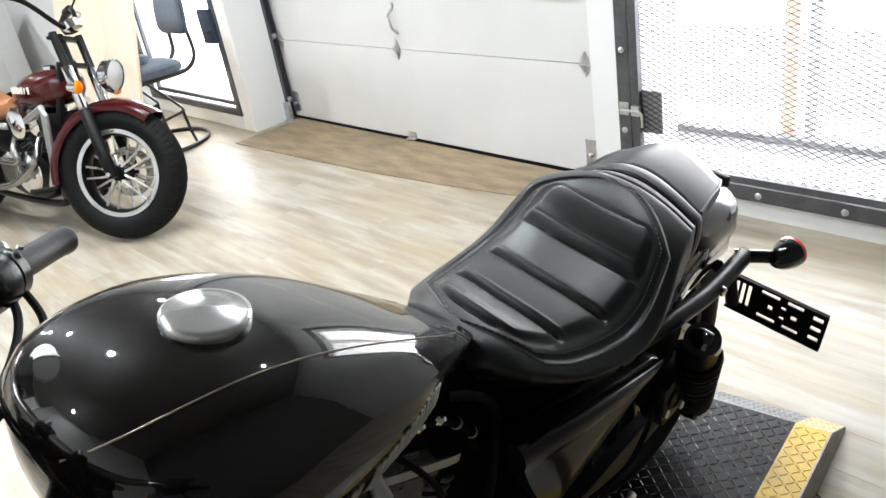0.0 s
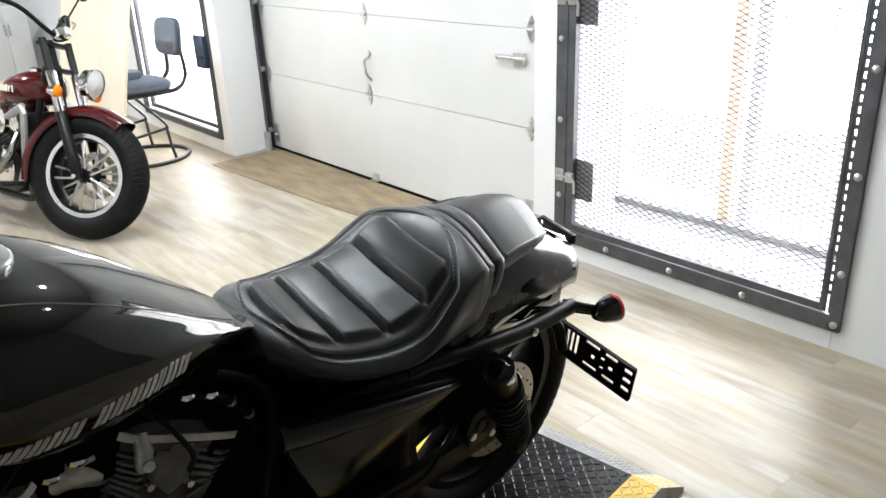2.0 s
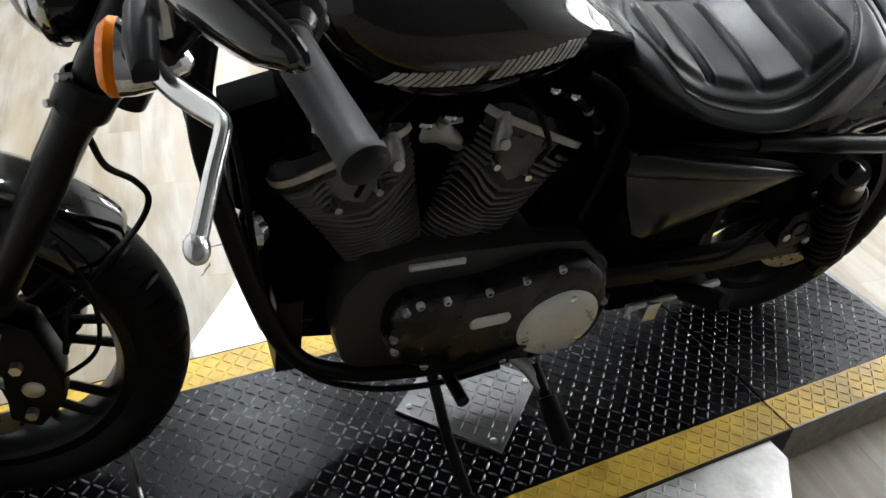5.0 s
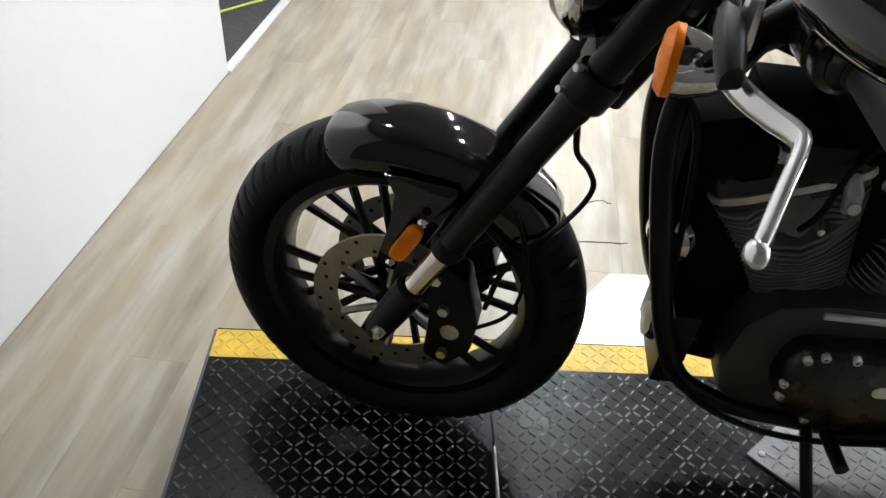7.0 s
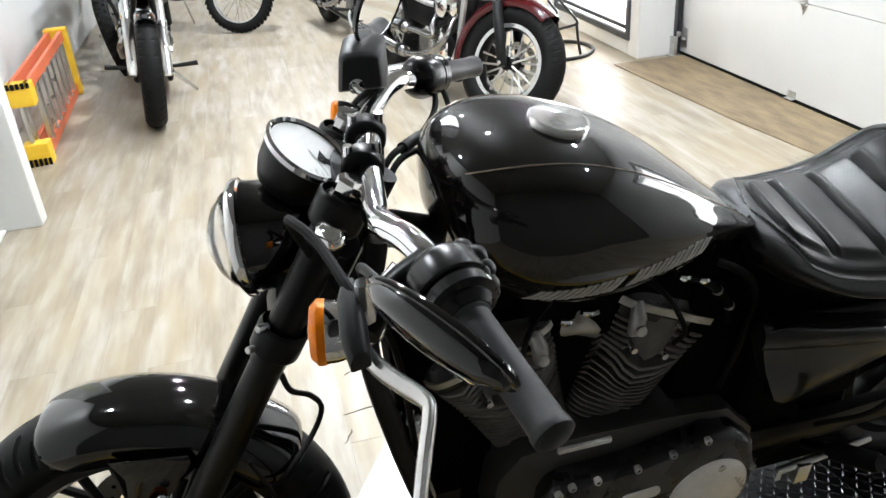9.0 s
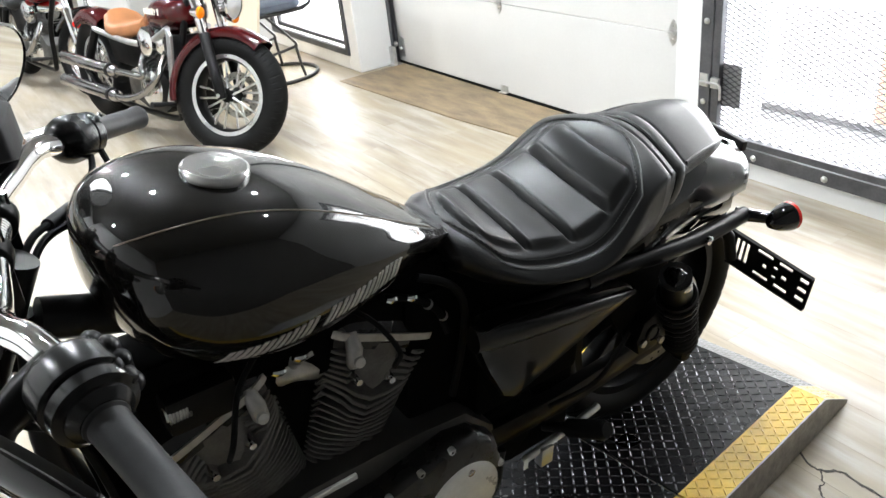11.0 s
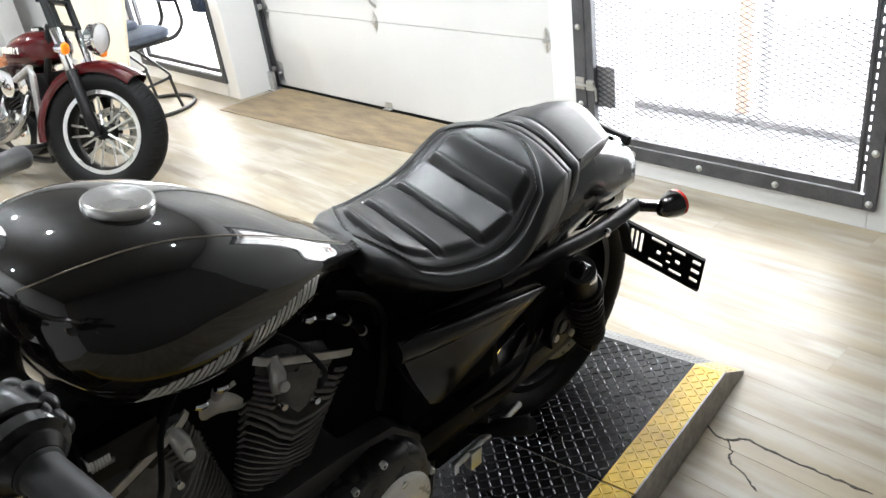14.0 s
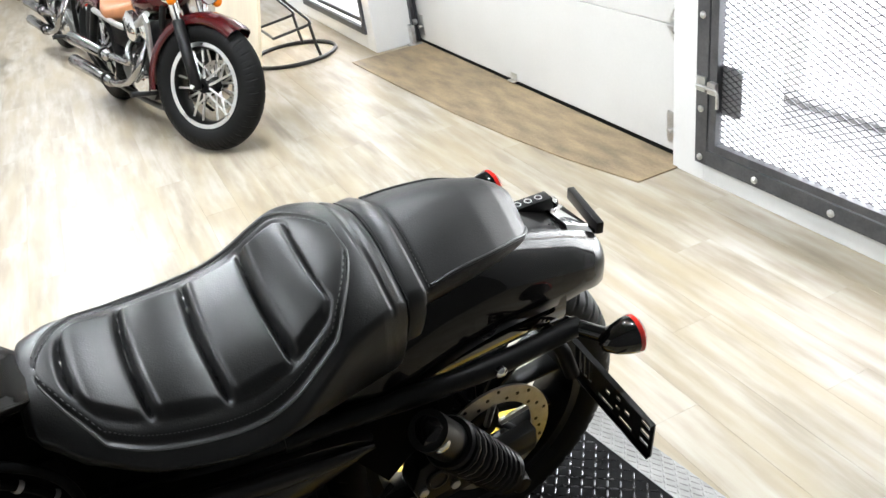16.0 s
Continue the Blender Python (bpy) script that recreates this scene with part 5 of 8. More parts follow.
cable("clutch_cable", [Vector((-0.303, 0.345, 1.030)), Vector((-0.294, 0.320, 1.046)), Vector((-0.280, 0.236, 1.045)), Vector((-0.264, 0.185, 1.040)), Vector((-0.262, 0.140, 1.015)), Vector((-0.285, 0.115, 0.95)), Vector((-0.34, 0.10, 0.84)), Vector((-0.40, 0.06, 0.72)), Vector((-0.44, 0.10, 0.40)), Vector((-0.50, 0.13, 0.285)), Vector((-0.60, 0.150, 0.236)), Vector((-0.72, 0.155, 0.216)), Vector((-0.86, 0.150, 0.222))], 0.0055)
cable("brake_line", [Vector((-0.23, 0.10, 0.76)), Vector((-0.242, 0.075, 0.70)), Vector((-0.272, 0.03, 0.64)), Vector((-0.288, 0.015, 0.595)), Vector((-0.270, 0.03, 0.56)), Vector((-0.225, 0.08, 0.545)), Vector((-0.17, 0.112, 0.50)), Vector((-0.15, 0.105, 0.40))], 0.0045)
cable("wheel_sensor_wire", [Vector((-0.17, 0.115, 0.62)), Vector((-0.20, 0.118, 0.52)), Vector((-0.19, 0.11, 0.40)), Vector((-0.12, 0.10, 0.33))], 0.0035)
cable("throttle_cable", [Vector((-0.56, -0.29, 0.985)), Vector((-0.545, -0.23, 0.965)), Vector((-0.49, -0.13, 0.968)), Vector((-0.43, -0.05, 0.985)), Vector((-0.40, -0.01, 0.97))], 0.005)
cable("throttle_cable", [Vector((-0.575, -0.30, 0.98)), Vector((-0.57, -0.23, 0.95)), Vector((-0.505, -0.13, 0.955)), Vector((-0.44, -0.05, 0.975)), Vector((-0.405, 0.0, 0.96))], 0.005)
part("cable_sleeve", Build().tube([(-0.49, -0.13, 0.968), (-0.45, -0.075, 0.980)], 0.009, 12), GRIP, bike, "black cable sleeve")

# bright fittings round the upper clamp
part("headlight_ear", Build().ball((-0.308, 0.138, 0.990), 0.020, 0.030, 0.014, 16, 10), CHROME, bike, "small chrome headlight mount")
for s in (1, -1):
    fpart("fork_cap", Build().tube([along_fork(0.762, s * 0.112), along_fork(0.785, s * 0.112), along_fork(0.790, s * 0.112)], [0.020, 0.020, 0.014], 6), CHROME, None, "chrome fork cap nut")
    p = bar((-0.03, s * 0.085, -0.03))
    part("dome_nut", Build().ball(tuple(p), 0.009, 0.009, 0.009, 12, 8), CHROME, bike)
part("ignition_switch", Build().tube([(-0.335, 0.075, 0.93), (-0.330, 0.115, 0.955)], [0.018, 0.016], 16), SATIN, bike)

# fuel tank
def lerp_rows(rows, x):
    """Values of a table at x, smoothly blended; the table's x falls from row to row."""
    if x >= rows[0][0]:
        return rows[0][1:]
    for i in range(len(rows) - 1):
        (xa, *va), (xb, *vb) = rows[i], rows[i + 1]
        if xb <= x <= xa:
            t = (xa - x) / (xa - xb)
            vp = rows[max(i - 1, 0)][1:]
            vn = rows[min(i + 2, len(rows) - 1)][1:]
            out = []
            for p, a, b, n in zip(vp, va, vb, vn):
                out.append(0.5 * (2 * a + (b - p) * t + (2 * p - 5 * a + 4 * b - n) * t * t + (3 * a - p - 3 * b + n) * t**3))
            return out
    return rows[-1][1:]


# x, top, bottom, half width, height of the widest line
TANK = [(-0.462, 0.985, 0.925, 0.030, 0.955), (-0.470, 1.005, 0.900, 0.075, 0.950), (-0.485, 1.024, 0.870, 0.115, 0.945), (-0.515, 1.040, 0.838, 0.150, 0.938), (-0.56, 1.048, 0.812, 0.172, 0.930), (-0.62, 1.046, 0.792, 0.180, 0.922),
        (-0.68, 1.032, 0.782, 0.175, 0.912), (-0.74, 1.008, 0.784, 0.163, 0.902), (-0.80, 0.975, 0.790, 0.146, 0.890), (-0.86, 0.934, 0.797, 0.122, 0.878), (-0.92, 0.890, 0.804, 0.094, 0.862), (-0.965, 0.858, 0.808, 0.070, 0.846), (-0.995, 0.838, 0.812, 0.050, 0.832)]


def tank_at(x, a):
    """A point of the tank's skin; a runs from 0 at the left side over the top (90) to the right (180) and beneath."""
    zt, zb, w, zm = lerp_rows(TANK, x)
    c, s = math.cos(radians(a)), math.sin(radians(a))
    if s >= 0:
        y, z = w * math.copysign(abs(c) ** 0.78, c), zm + (zt - zm) * s ** 0.86
    else:
        y = w * math.copysign(abs(c) ** 0.14, c) * (1 - 0.34 * (-s) ** 2.0)
        z = zm + (zb - zm) * (-s) ** 0.95
    # dished flank towards the rear
    dish = max(0.0, min(1.0, (-0.66 - x) / 0.12)) * math.exp(-((a - 28 if a < 90 else 152 - a) / 14) ** 2)
    y *= 1 - 0.05 * dish
    return Vector((x, y, z))


xs = [-0.462, -0.466, -0.472, -0.480, -0.490] + [-0.50 - 0.0125 * k for k in range(40)] + [-0.995]
rings = [[tank_at(x, 360 * k / 72) for k in range(72)] for x in xs]
tank = part("fuel_tank", Build().ring_loft(rings), CHARCOAL, bike, "glossy charcoal fuel tank with grey lettering bars", smooth=60)
for s in (1, -1):
    pts = [tank_at(x, 90 - s * (90 - 47 - 8 * math.exp(-((x + 0.6) / 0.2) ** 2))) for x in [-0.475 - 0.02 * k for k in range(25)]]
    part("pinstripe", Build().tube(pts, 0.0011, 6), surface("pinstripe_bronze", (0.22, 0.17, 0.13), 0.3, metal=0.4, coat=0.6), tank, "thin bronze pinstripe")
CAPC = Vector((-0.638, 0.030, 1.030))
CN = Vector((-0.12, 0.06, 1))
cap = part("fuel_cap", Build().lathe([(0.036, -0.022), (0.037, 0.004), (0.0415, 0.006), (0.0435, 0.009), (0.0435, 0.017), (0.0425, 0.020), (0.039, 0.0222), (0.036, 0.0220), (0.026, 0.0245), (0.0, 0.0262)], CAPC, CN, 44), FILLER, tank, "bright satin chrome fuel filler cap")
part("neck", Build().lathe([(0.048, -0.022), (0.046, -0.006), (0.040, -0.002), (0.035, -0.003)], CAPC, CN, 40), BLACK_PAINT, cap)
for s in (1, -1):
    x = -0.565
    for k in range(14):
        if k == 6:
            x -= 0.016
            continue
        wl = 0.0105 if k == 11 else 0.0165
        f = (k / 13)
        lo, hi = 0.829 + 0.024 * f, 0.861 + 0.026 * f
        quad = []
        for zz, sh in ((lo, 0.0), (lo * 0.67 + hi * 0.33, -0.004), (lo * 0.33 + hi * 0.67, -0.008), (hi, -0.012)):
            for xx in (x + sh, x + sh - wl):
                zt, zb, w_, zm = lerp_rows(TANK, xx)
                a = -math.degrees(math.asin(max(0.0, min(1.0, (zm - zz) / (zm - zb))) ** (1 / 0.95)))
                p = tank_at(xx, a if s > 0 else 180 - a)
                quad.append((p, p + Vector((0, s * 0.0016, 0.0003))))
        faces = [(2 * i, 2 * i + 1, 2 * i + 3, 2 * i + 2) for i in range(3)]
        loop = [0, 1, 3, 5, 7, 6, 4, 2]
        faces += [(loop[i], loop[(i + 1) % 8], loop[(i + 1) % 8] + 8, loop[i] + 8) for i in range(8)]
        for u0, u1 in ((0.0, 0.42), (0.60, 1.0)):
            front, back = [], []
            for i in range(4):
                (pa, qa), (pb_, qb) = quad[2 * i], quad[2 * i + 1]
                for u in (u0, u1):
                    front.append(qa.lerp(qb, u))
                    back.append(pa.lerp(pb_, u) - Vector((0, s * 0.003, 0)))
            b = Build()
            b.add(front + back, faces)
            part("lettering_bar", b, LOGO_GREY, tank, smooth=0)
        x -= wl + 0.0045

# seat: a padded skin with cross channels, a step and a pillion pad
# x, centre height, half width, bottom edge, roll-off at the sides
SEAT = [(-0.980, 0.824, 0.064, 0.790, 0.030), (-0.992, 0.838, 0.082, 0.770, 0.042), (-1.03, 0.836, 0.114, 0.750, 0.060), (-1.10, 0.814, 0.146, 0.732, 0.066), (-1.18, 0.806, 0.163, 0.722, 0.070), (-1.24, 0.808, 0.168, 0.720, 0.069),
        (-1.285, 0.822, 0.165, 0.716, 0.064), (-1.325, 0.848, 0.157, 0.714, 0.058), (-1.37, 0.876, 0.145, 0.712, 0.050), (-1.42, 0.890, 0.134, 0.712, 0.046), (-1.455, 0.890, 0.127, 0.714, 0.044), (-1.475, 0.889, 0.123, 0.780, 0.043), (-1.55, 0.890, 0.116, 0.784, 0.042), (-1.63, 0.882, 0.108, 0.786, 0.041), (-1.68, 0.870, 0.094, 0.786, 0.040), (-1.705, 0.856, 0.080, 0.785, 0.036), (-1.722, 0.842, 0.060, 0.782, 0.030), (-1.73, 0.826, 0.044, 0.784, 0.018)]
CHANNELS = (-1.040, -1.114, -1.206, -1.296)
PAD_END = -1.368


def panel_edge(x):
    """Half width of the inset panel at x, or 0 outside of it."""
    if not -1.420 < x < -1.005:
        return 0.0
    z, w, *_ = lerp_rows(SEAT, x)
    t = (x + 1.005) / -0.415
    return w * (0.82 + 0.03 * t) * min(1, (t / 0.13) ** 0.5, ((1 - t) / 0.16) ** 0.5)


def step_blend(x, x0, x1):
    """0 before x0, 1 past x1, smooth between; x runs backwards."""
    t = max(0.0, min(1.0, (x0 - x) / (x0 - x1)))
    return t * t * (3 - 2 * t)


def seat_z(x, v):
    """Height of the seat's skin; v runs across from -1 to 1."""
    zc, w, zb, roll = lerp_rows(SEAT, x)
    y = v * w
    aft = step_blend(x, -1.34, -1.52)
    z = zc - 0.66 * roll * abs(v) ** 2.4 - 0.010 * (1 - math.cos(math.pi * min(1, abs(v)))) * (1.4 * aft - 0.4)
    z -= y * (0.17 - 0.10 * aft)
    pe = panel_edge(x)
    if pe > 0:
        inside = pe - abs(y)
        z -= 0.0050 * math.exp(-(inside / 0.005) ** 2)
        if inside > 0:
            bow = 0.010 * (1 - (y / pe) ** 2)
            fade = max(0.0, min(1.0, (inside - 0.024) / 0.012))
            edges = [c + bow - 0.006 for c in CHANNELS] + [PAD_END + bow - 0.006]
            for c in edges[:-1]:
                d = x - c
                z -= 0.0095 * math.exp(-(d / 0.0048) ** 2) * fade
                z += 0.0022 * math.exp(-((d + 0.011) / 0.0035) ** 2) * fade
            for i in range(len(edges) - 1):
                if edges[i + 1] < x < edges[i]:
                    f = (edges[i] - x) / (edges[i] - edges[i + 1])
                    skew = f ** 0.75
                    z += (0.0085 if i < 3 else 0.0095) * math.sin(math.pi * skew) ** 0.55 * fade
                    if i == 3:
                        z -= 0.0060 * math.exp(-((x - edges[-1]) / 0.005) ** 2) * fade
            z -= 0.0035 * math.exp(-((inside - 0.024) / 0.0045) ** 2) * step_blend(x, -1.28, -1.31) * (1 - step_blend(x, -1.362, -1.374))
    d = x + 1.478
    z -= 0.003 * math.exp(-((d - 0.020) / 0.004) ** 2) + 0.003 * math.exp(-((d + 0.020) / 0.004) ** 2)
    z -= 0.004 * math.exp(-((x + 1.437) / 0.0030) ** 2)
    return z


def seat_part(x0, x1, n):
    rings = []
    for i in range(n + 1):
        x = x0 + (x1 - x0) * i / n
        zc, w, zb, roll = lerp_rows(SEAT, x)
        row = []
        m = 72
        for k in range(m + 1):
            v = -1 + 2 * k / m
            row.append(Vector((x, v * w, seat_z(x, v))))
        zl, zr = row[-1].z, row[0].z
        side = [Vector((x, w * (1 + 0.03 * math.sin(math.pi * t)) - 0.022 * t * t, zl + (zb - zl) * t)) for t in (0.12, 0.3, 0.5, 0.7, 0.9, 1.0)]
        row += side + [Vector((x, 0.6 * w, zb - 0.004)), Vector((x, -0.6 * w, zb - 0.004))] + [Vector((p.x, -p.y, p.z)) for p in reversed(side)]
        rings.append(row)
    return Build().ring_loft(rings)


SHIFT = Matrix.Translation((0, 0.009, 0))


def sway(build):
    """The tail stands a little to the right of the front's line."""
    for p in build.v:
        p.y -= 0.13 * max(0.0, -1.42 - p.x)
    return build


seat = part("seat", sway(seat_part(-0.980, -1.460, 220).move(SHIFT)), LEATHER, bike, "black vinyl stepped seat with cross ribbing", smooth=70)
rows = []
for k in range(25):
    x = -0.985 - 0.425 * k / 24
    zc, w, zb, roll = lerp_rows(SEAT, x)
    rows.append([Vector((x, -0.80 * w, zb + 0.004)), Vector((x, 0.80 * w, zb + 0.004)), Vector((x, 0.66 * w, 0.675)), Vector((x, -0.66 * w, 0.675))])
# added filler: keeps the gap between seat and side cover black
part("under_seat_filler", Build().ring_loft(rows), MATTE_BLACK, seat, "matte black filler under the seat")
part("pillion_pad", sway(seat_part(-1.462, -1.73, 70).move(SHIFT)), PILLION, seat, "smooth black pillion pad", smooth=70)


for s in (1, -1):
    pts = []
    for k in range(28):
        x = -1.505 - 0.222 * k / 27
        w = lerp_rows(SEAT, x)[1]
        pts.append(Vector((x, s * w * 0.985, seat_z(x, s * 0.985) + 0.001)))
    part("piping", sway(Build().tube(pts, 0.0028, 8).move(SHIFT)), LEATHER, seat, "black piping along the pad edge")


def seat_seam(off, r, name, gap):
    """A line of stitches along the border of the inset panel."""
    b = Build()
    xs_ = [-1.007 - 0.410 * k / 170 for k in range(171)]
    left = [(x, panel_edge(x) + off) for x in xs_]
    loop = left + [(x, -y) for x, y in reversed(left)]
    pts = []
    for x, y in loop:
        zc, w, zb, roll = lerp_rows(SEAT, x)
        pts.append(Vector((x, y, seat_z(x, max(-1, min(1, y / w))) + 0.0008)))
    step = 2 if gap else 1
    for i in range(0, len(pts) - 1, step):
        b.tube([pts[i], pts[i + 1]], r, 4)
    return part(name, b.move(SHIFT), THREAD, seat, smooth=0)


seat_seam(0.009, 0.0016, "welt", False)
seat_seam(-0.007, 0.0009, "stitching", True)
sb = Build()
for x0 in (-1.502,):
    for k in range(40):
        v0, v1 = -1 + 2 * k / 40, -1 + 2 * (k + 0.6) / 40
        w = lerp_rows(SEAT, x0)[1]
        sb.tube([(x0, v0 * w, seat_z(x0, v0) + 0.0006), (x0, v1 * w, seat_z(x0, v1) + 0.0006)], 0.0006, 4)
part("stitching", sway(sb.move(SHIFT)), THREAD, seat, smooth=0)
SX = (-1.463, -1.4645, -1.470, -1.478, -1.486, -1.4915, -1.493)
SH = (0.0, 0.0022, 0.0036, 0.0040, 0.0036, 0.0022, 0.0)
rings = []
w = lerp_rows(SEAT, -1.478)[1]
for k in range(41):
    v = -1 + 2 * k / 40
    rings.append([Vector((x, v * (w + 0.001), seat_z(-1.478, v) + 0.0008 + h)) for x, h in zip(SX, SH)])
for s in (-1, 1):
    ze = seat_z(-1.478, s)
    ends = [[Vector((x + back, s * (w + dy + h), ze - drop)) for x, h in zip(SX, SH)] for drop, dy, back in ((0.008, 0.0022, 0.0), (0.020, 0.0035, 0.001), (0.036, 0.0035, 0.003), (0.054, 0.001, 0.006), (0.072, -0.004, 0.010))]
    rings = (list(reversed(ends)) + rings) if s < 0 else rings + ends
part("seat_strap", sway(Build().ring_loft(rings).move(SHIFT)), LEATHER, seat, "black grab strap across the seat")

# rear fender with struts, tail lamp and plate bracket
# x, crown height, half width, lower edge
TAIL = [(-1.36, 0.770, 0.112, 0.640), (-1.42, 0.785, 0.120, 0.645), (-1.48, 0.800, 0.122, 0.652), (-1.55, 0.806, 0.120, 0.660), (-1.62, 0.803, 0.119, 0.664), (-1.68, 0.792, 0.118, 0.660), (-1.74, 0.774, 0.116, 0.652), (-1.79, 0.756, 0.113, 0.644), (-1.83, 0.740, 0.109, 0.640), (-1.87, 0.722, 0.101, 0.628), (-1.895, 0.708, 0.090, 0.624), (-1.905, 0.696, 0.080, 0.628)]
rings = []
for k in range(53):
    x = -1.36 - 0.545 * k / 52
    zt, w, zb = lerp_rows(TAIL, x)
    prof = []
    for q in range(25):
        a = math.pi * q / 24
        c, s_ = math.cos(a), math.sin(a)
        h = zt - zb
        prof.append((w * math.copysign(abs(c) ** 0.62, c) * (1 - 0.05 * (1 - s_) ** 2), zb + h * s_ ** 0.75))
    rings.append([Vector((x, y, z)) for y, z in prof] + [Vector((x, y * 0.955, z - 0.005)) for y, z in reversed(prof)])
rf = part("rear_fender", sway(Build().ring_loft(rings)), FENDER_PAINT, bike, "charcoal bobbed rear fender", smooth=60)
for s in (1, -1):
    st = Build().tube(spline([(-1.02, s * 0.105, 0.668), (-1.26, s * 0.112, 0.662), (-1.44, s * 0.118, 0.648), (-1.60, s * 0.116, 0.632), (-1.78, s * 0.100, 0.622)], 6), [0.016] * 12 + [0.018] * 13, 14)
    strut = part("fender_strut", st, SATIN, bike, "black fender support tube")
    rows = []
    for k in range(22):
        x = -1.335 - 0.45 * k / 21
        t = k / 21
        yo = s * (0.101 - 0.012 * t) - 0.10 * max(0.0, -1.42 - x)
        lo, hi = 0.642 - 0.034 * t, 0.722 - 0.052 * t ** 1.5
        rows.append([Vector((x, yo - s * 0.006, lo)), Vector((x, yo + s * 0.004, lo)), Vector((x, yo + s * 0.009, lo + 0.012)), Vector((x, yo + s * 0.009, hi - 0.012)), Vector((x, yo + s * 0.004, hi)), Vector((x, yo - s * 0.006, hi))])
    part("strut_cover", Build().ring_loft(rows), BLACK_PAINT, strut, "gloss black cover along the fender rail", smooth=50)
    part("strut_collar", Build().tube([(-1.262, s * 0.112, 0.662), (-1.30, s * 0.1135, 0.660)], 0.0195, 16), SATIN, strut)
    bb = Build().lathe([(0.010, 0), (0.010, 0.006), (0.005, 0.009), (0, 0.0095)], (-1.605, s * 0.134, 0.636), (0, s, 0), 12)
    part("strut_bolt", bb, CHROME, strut)
    sy_, sz_ = (0.168, 0.628) if s > 0 else (-0.270, 0.690)
    signal((-1.832, sy_, sz_), (-1, s * 0.12, 0.02), REDLENS, "black bullet turn signal with red lens", 1.0, (-1.765, sy_ - s * 0.083, sz_ - 0.006))
tl = Build()
rows = []
for x, z in ((-1.832, 0.746), (-1.86, 0.734), (-1.885, 0.722), (-1.905, 0.704), (-1.912, 0.676)):
    rows.append([Vector((x, -0.048, z - 0.012)), Vector((x, -0.042, z)), Vector((x, 0.042, z)), Vector((x, 0.048, z - 0.012))])
tl.ring_loft(rows)
lampt = part("tail_lamp", sway(tl), CHROME, bike, "chrome tail lamp housing on the fender", bevel=0.002)
part("lamp_bar", Build().box((-0.007, -0.066, -0.012), (0.007, 0.066, 0.012), Matrix.Translation((-1.925, -0.076, 0.708)) @ Matrix.Rotation(math.radians(-13), 4, 'Z')), SATIN, lampt, "black bar across the tail", bevel=0.003)
stp = part("lamp_strip", Build().box((-1.845, -0.095, 0.742), (-1.715, -0.068, 0.766)), SATIN, lampt, "black perforated strip", bevel=0.002)
for k in range(5):
    x = -1.735 - 0.022 * k
    part("strip_hole", Build().lathe([(0.0072, -0.003), (0.0072, 0.0012), (0.0052, 0.0012), (0.0048, -0.003)], (x, -0.0815, 0.766), (0, 0, 1), 14), GALV, stp)
part("lamp_lens", Build().ball((-1.852, -0.088, 0.742), 0.016, 0.018, 0.012, 16, 10), GLASS, lampt)

# perforated plate bracket hanging out on the left
PTL, PBL, PBR = Vector((-1.802, 0.074, 0.562)), Vector((-1.812, 0.066, 0.472)), Vector((-1.812, 0.273, 0.447))
pu, pv = PBR - PBL, PTL - PBL
pn = pu.cross(pv).normalized()


def bracket_cell(b, u0, u1, v0, v1):
    c = [PBL + pu * u + pv * v for u, v in ((u0, v0), (u1, v0), (u1, v1), (u0, v1))]
    b.ring_loft([[p - pn * 0.0015 for p in c], [p + pn * 0.0015 for p in c]])


holes = [(0.06 + 0.065 * k, 0.10 + 0.065 * k, 0.22, 0.84) for k in range(3)] + [(0.33, 0.52, 0.80, 0.90), (0.33, 0.52, 0.10, 0.20), (0.60, 0.76, 0.80, 0.90), (0.60, 0.76, 0.10, 0.20), (0.42, 0.47, 0.44, 0.56), (0.55, 0.60, 0.60, 0.68), (0.55, 0.60, 0.32, 0.40), (0.86, 0.96, 0.72, 0.84), (0.86, 0.96, 0.44, 0.56), (0.86, 0.96, 0.16, 0.28), (0.66, 0.72, 0.44, 0.56)]
us = sorted({0.0, 1.0, *[h[0] for h in holes], *[h[1] for h in holes]})
vs = sorted({0.0, 1.0, *[h[2] for h in holes], *[h[3] for h in holes]})
pb = Build()
for i in range(len(us) - 1):
    for j in range(len(vs) - 1):
        cu, cv = (us[i] + us[i + 1]) / 2, (vs[j] + vs[j + 1]) / 2
        if not any(h[0] < cu < h[1] and h[2] < cv < h[3] for h in holes):
            bracket_cell(pb, us[i], us[i + 1], vs[j], vs[j + 1])
brk = part("plate_bracket", pb, SATIN, bike, "black slotted number plate bracket", smooth=0)
part("bracket_arm", Build().tube([(-1.745, 0.06, 0.60), (-1.765, 0.085, 0.56), (-1.785, 0.09, 0.50)], 0.014, 10), SATIN, brk)
fl = Build()
for v in (0.0, 1.0):
    a, c = PBL + pv * v, PBL + pv * v + pu
    fl.ring_loft([[a, a + pn * 0.010, c + pn * 0.010, c], [a + pv.normalized() * 0.003, a + pn * 0.010 + pv.normalized() * 0.003, c + pn * 0.010 + pv.normalized() * 0.003, c + pv.normalized() * 0.003]])
part("bracket_flange", fl, SATIN, brk, smooth=0)

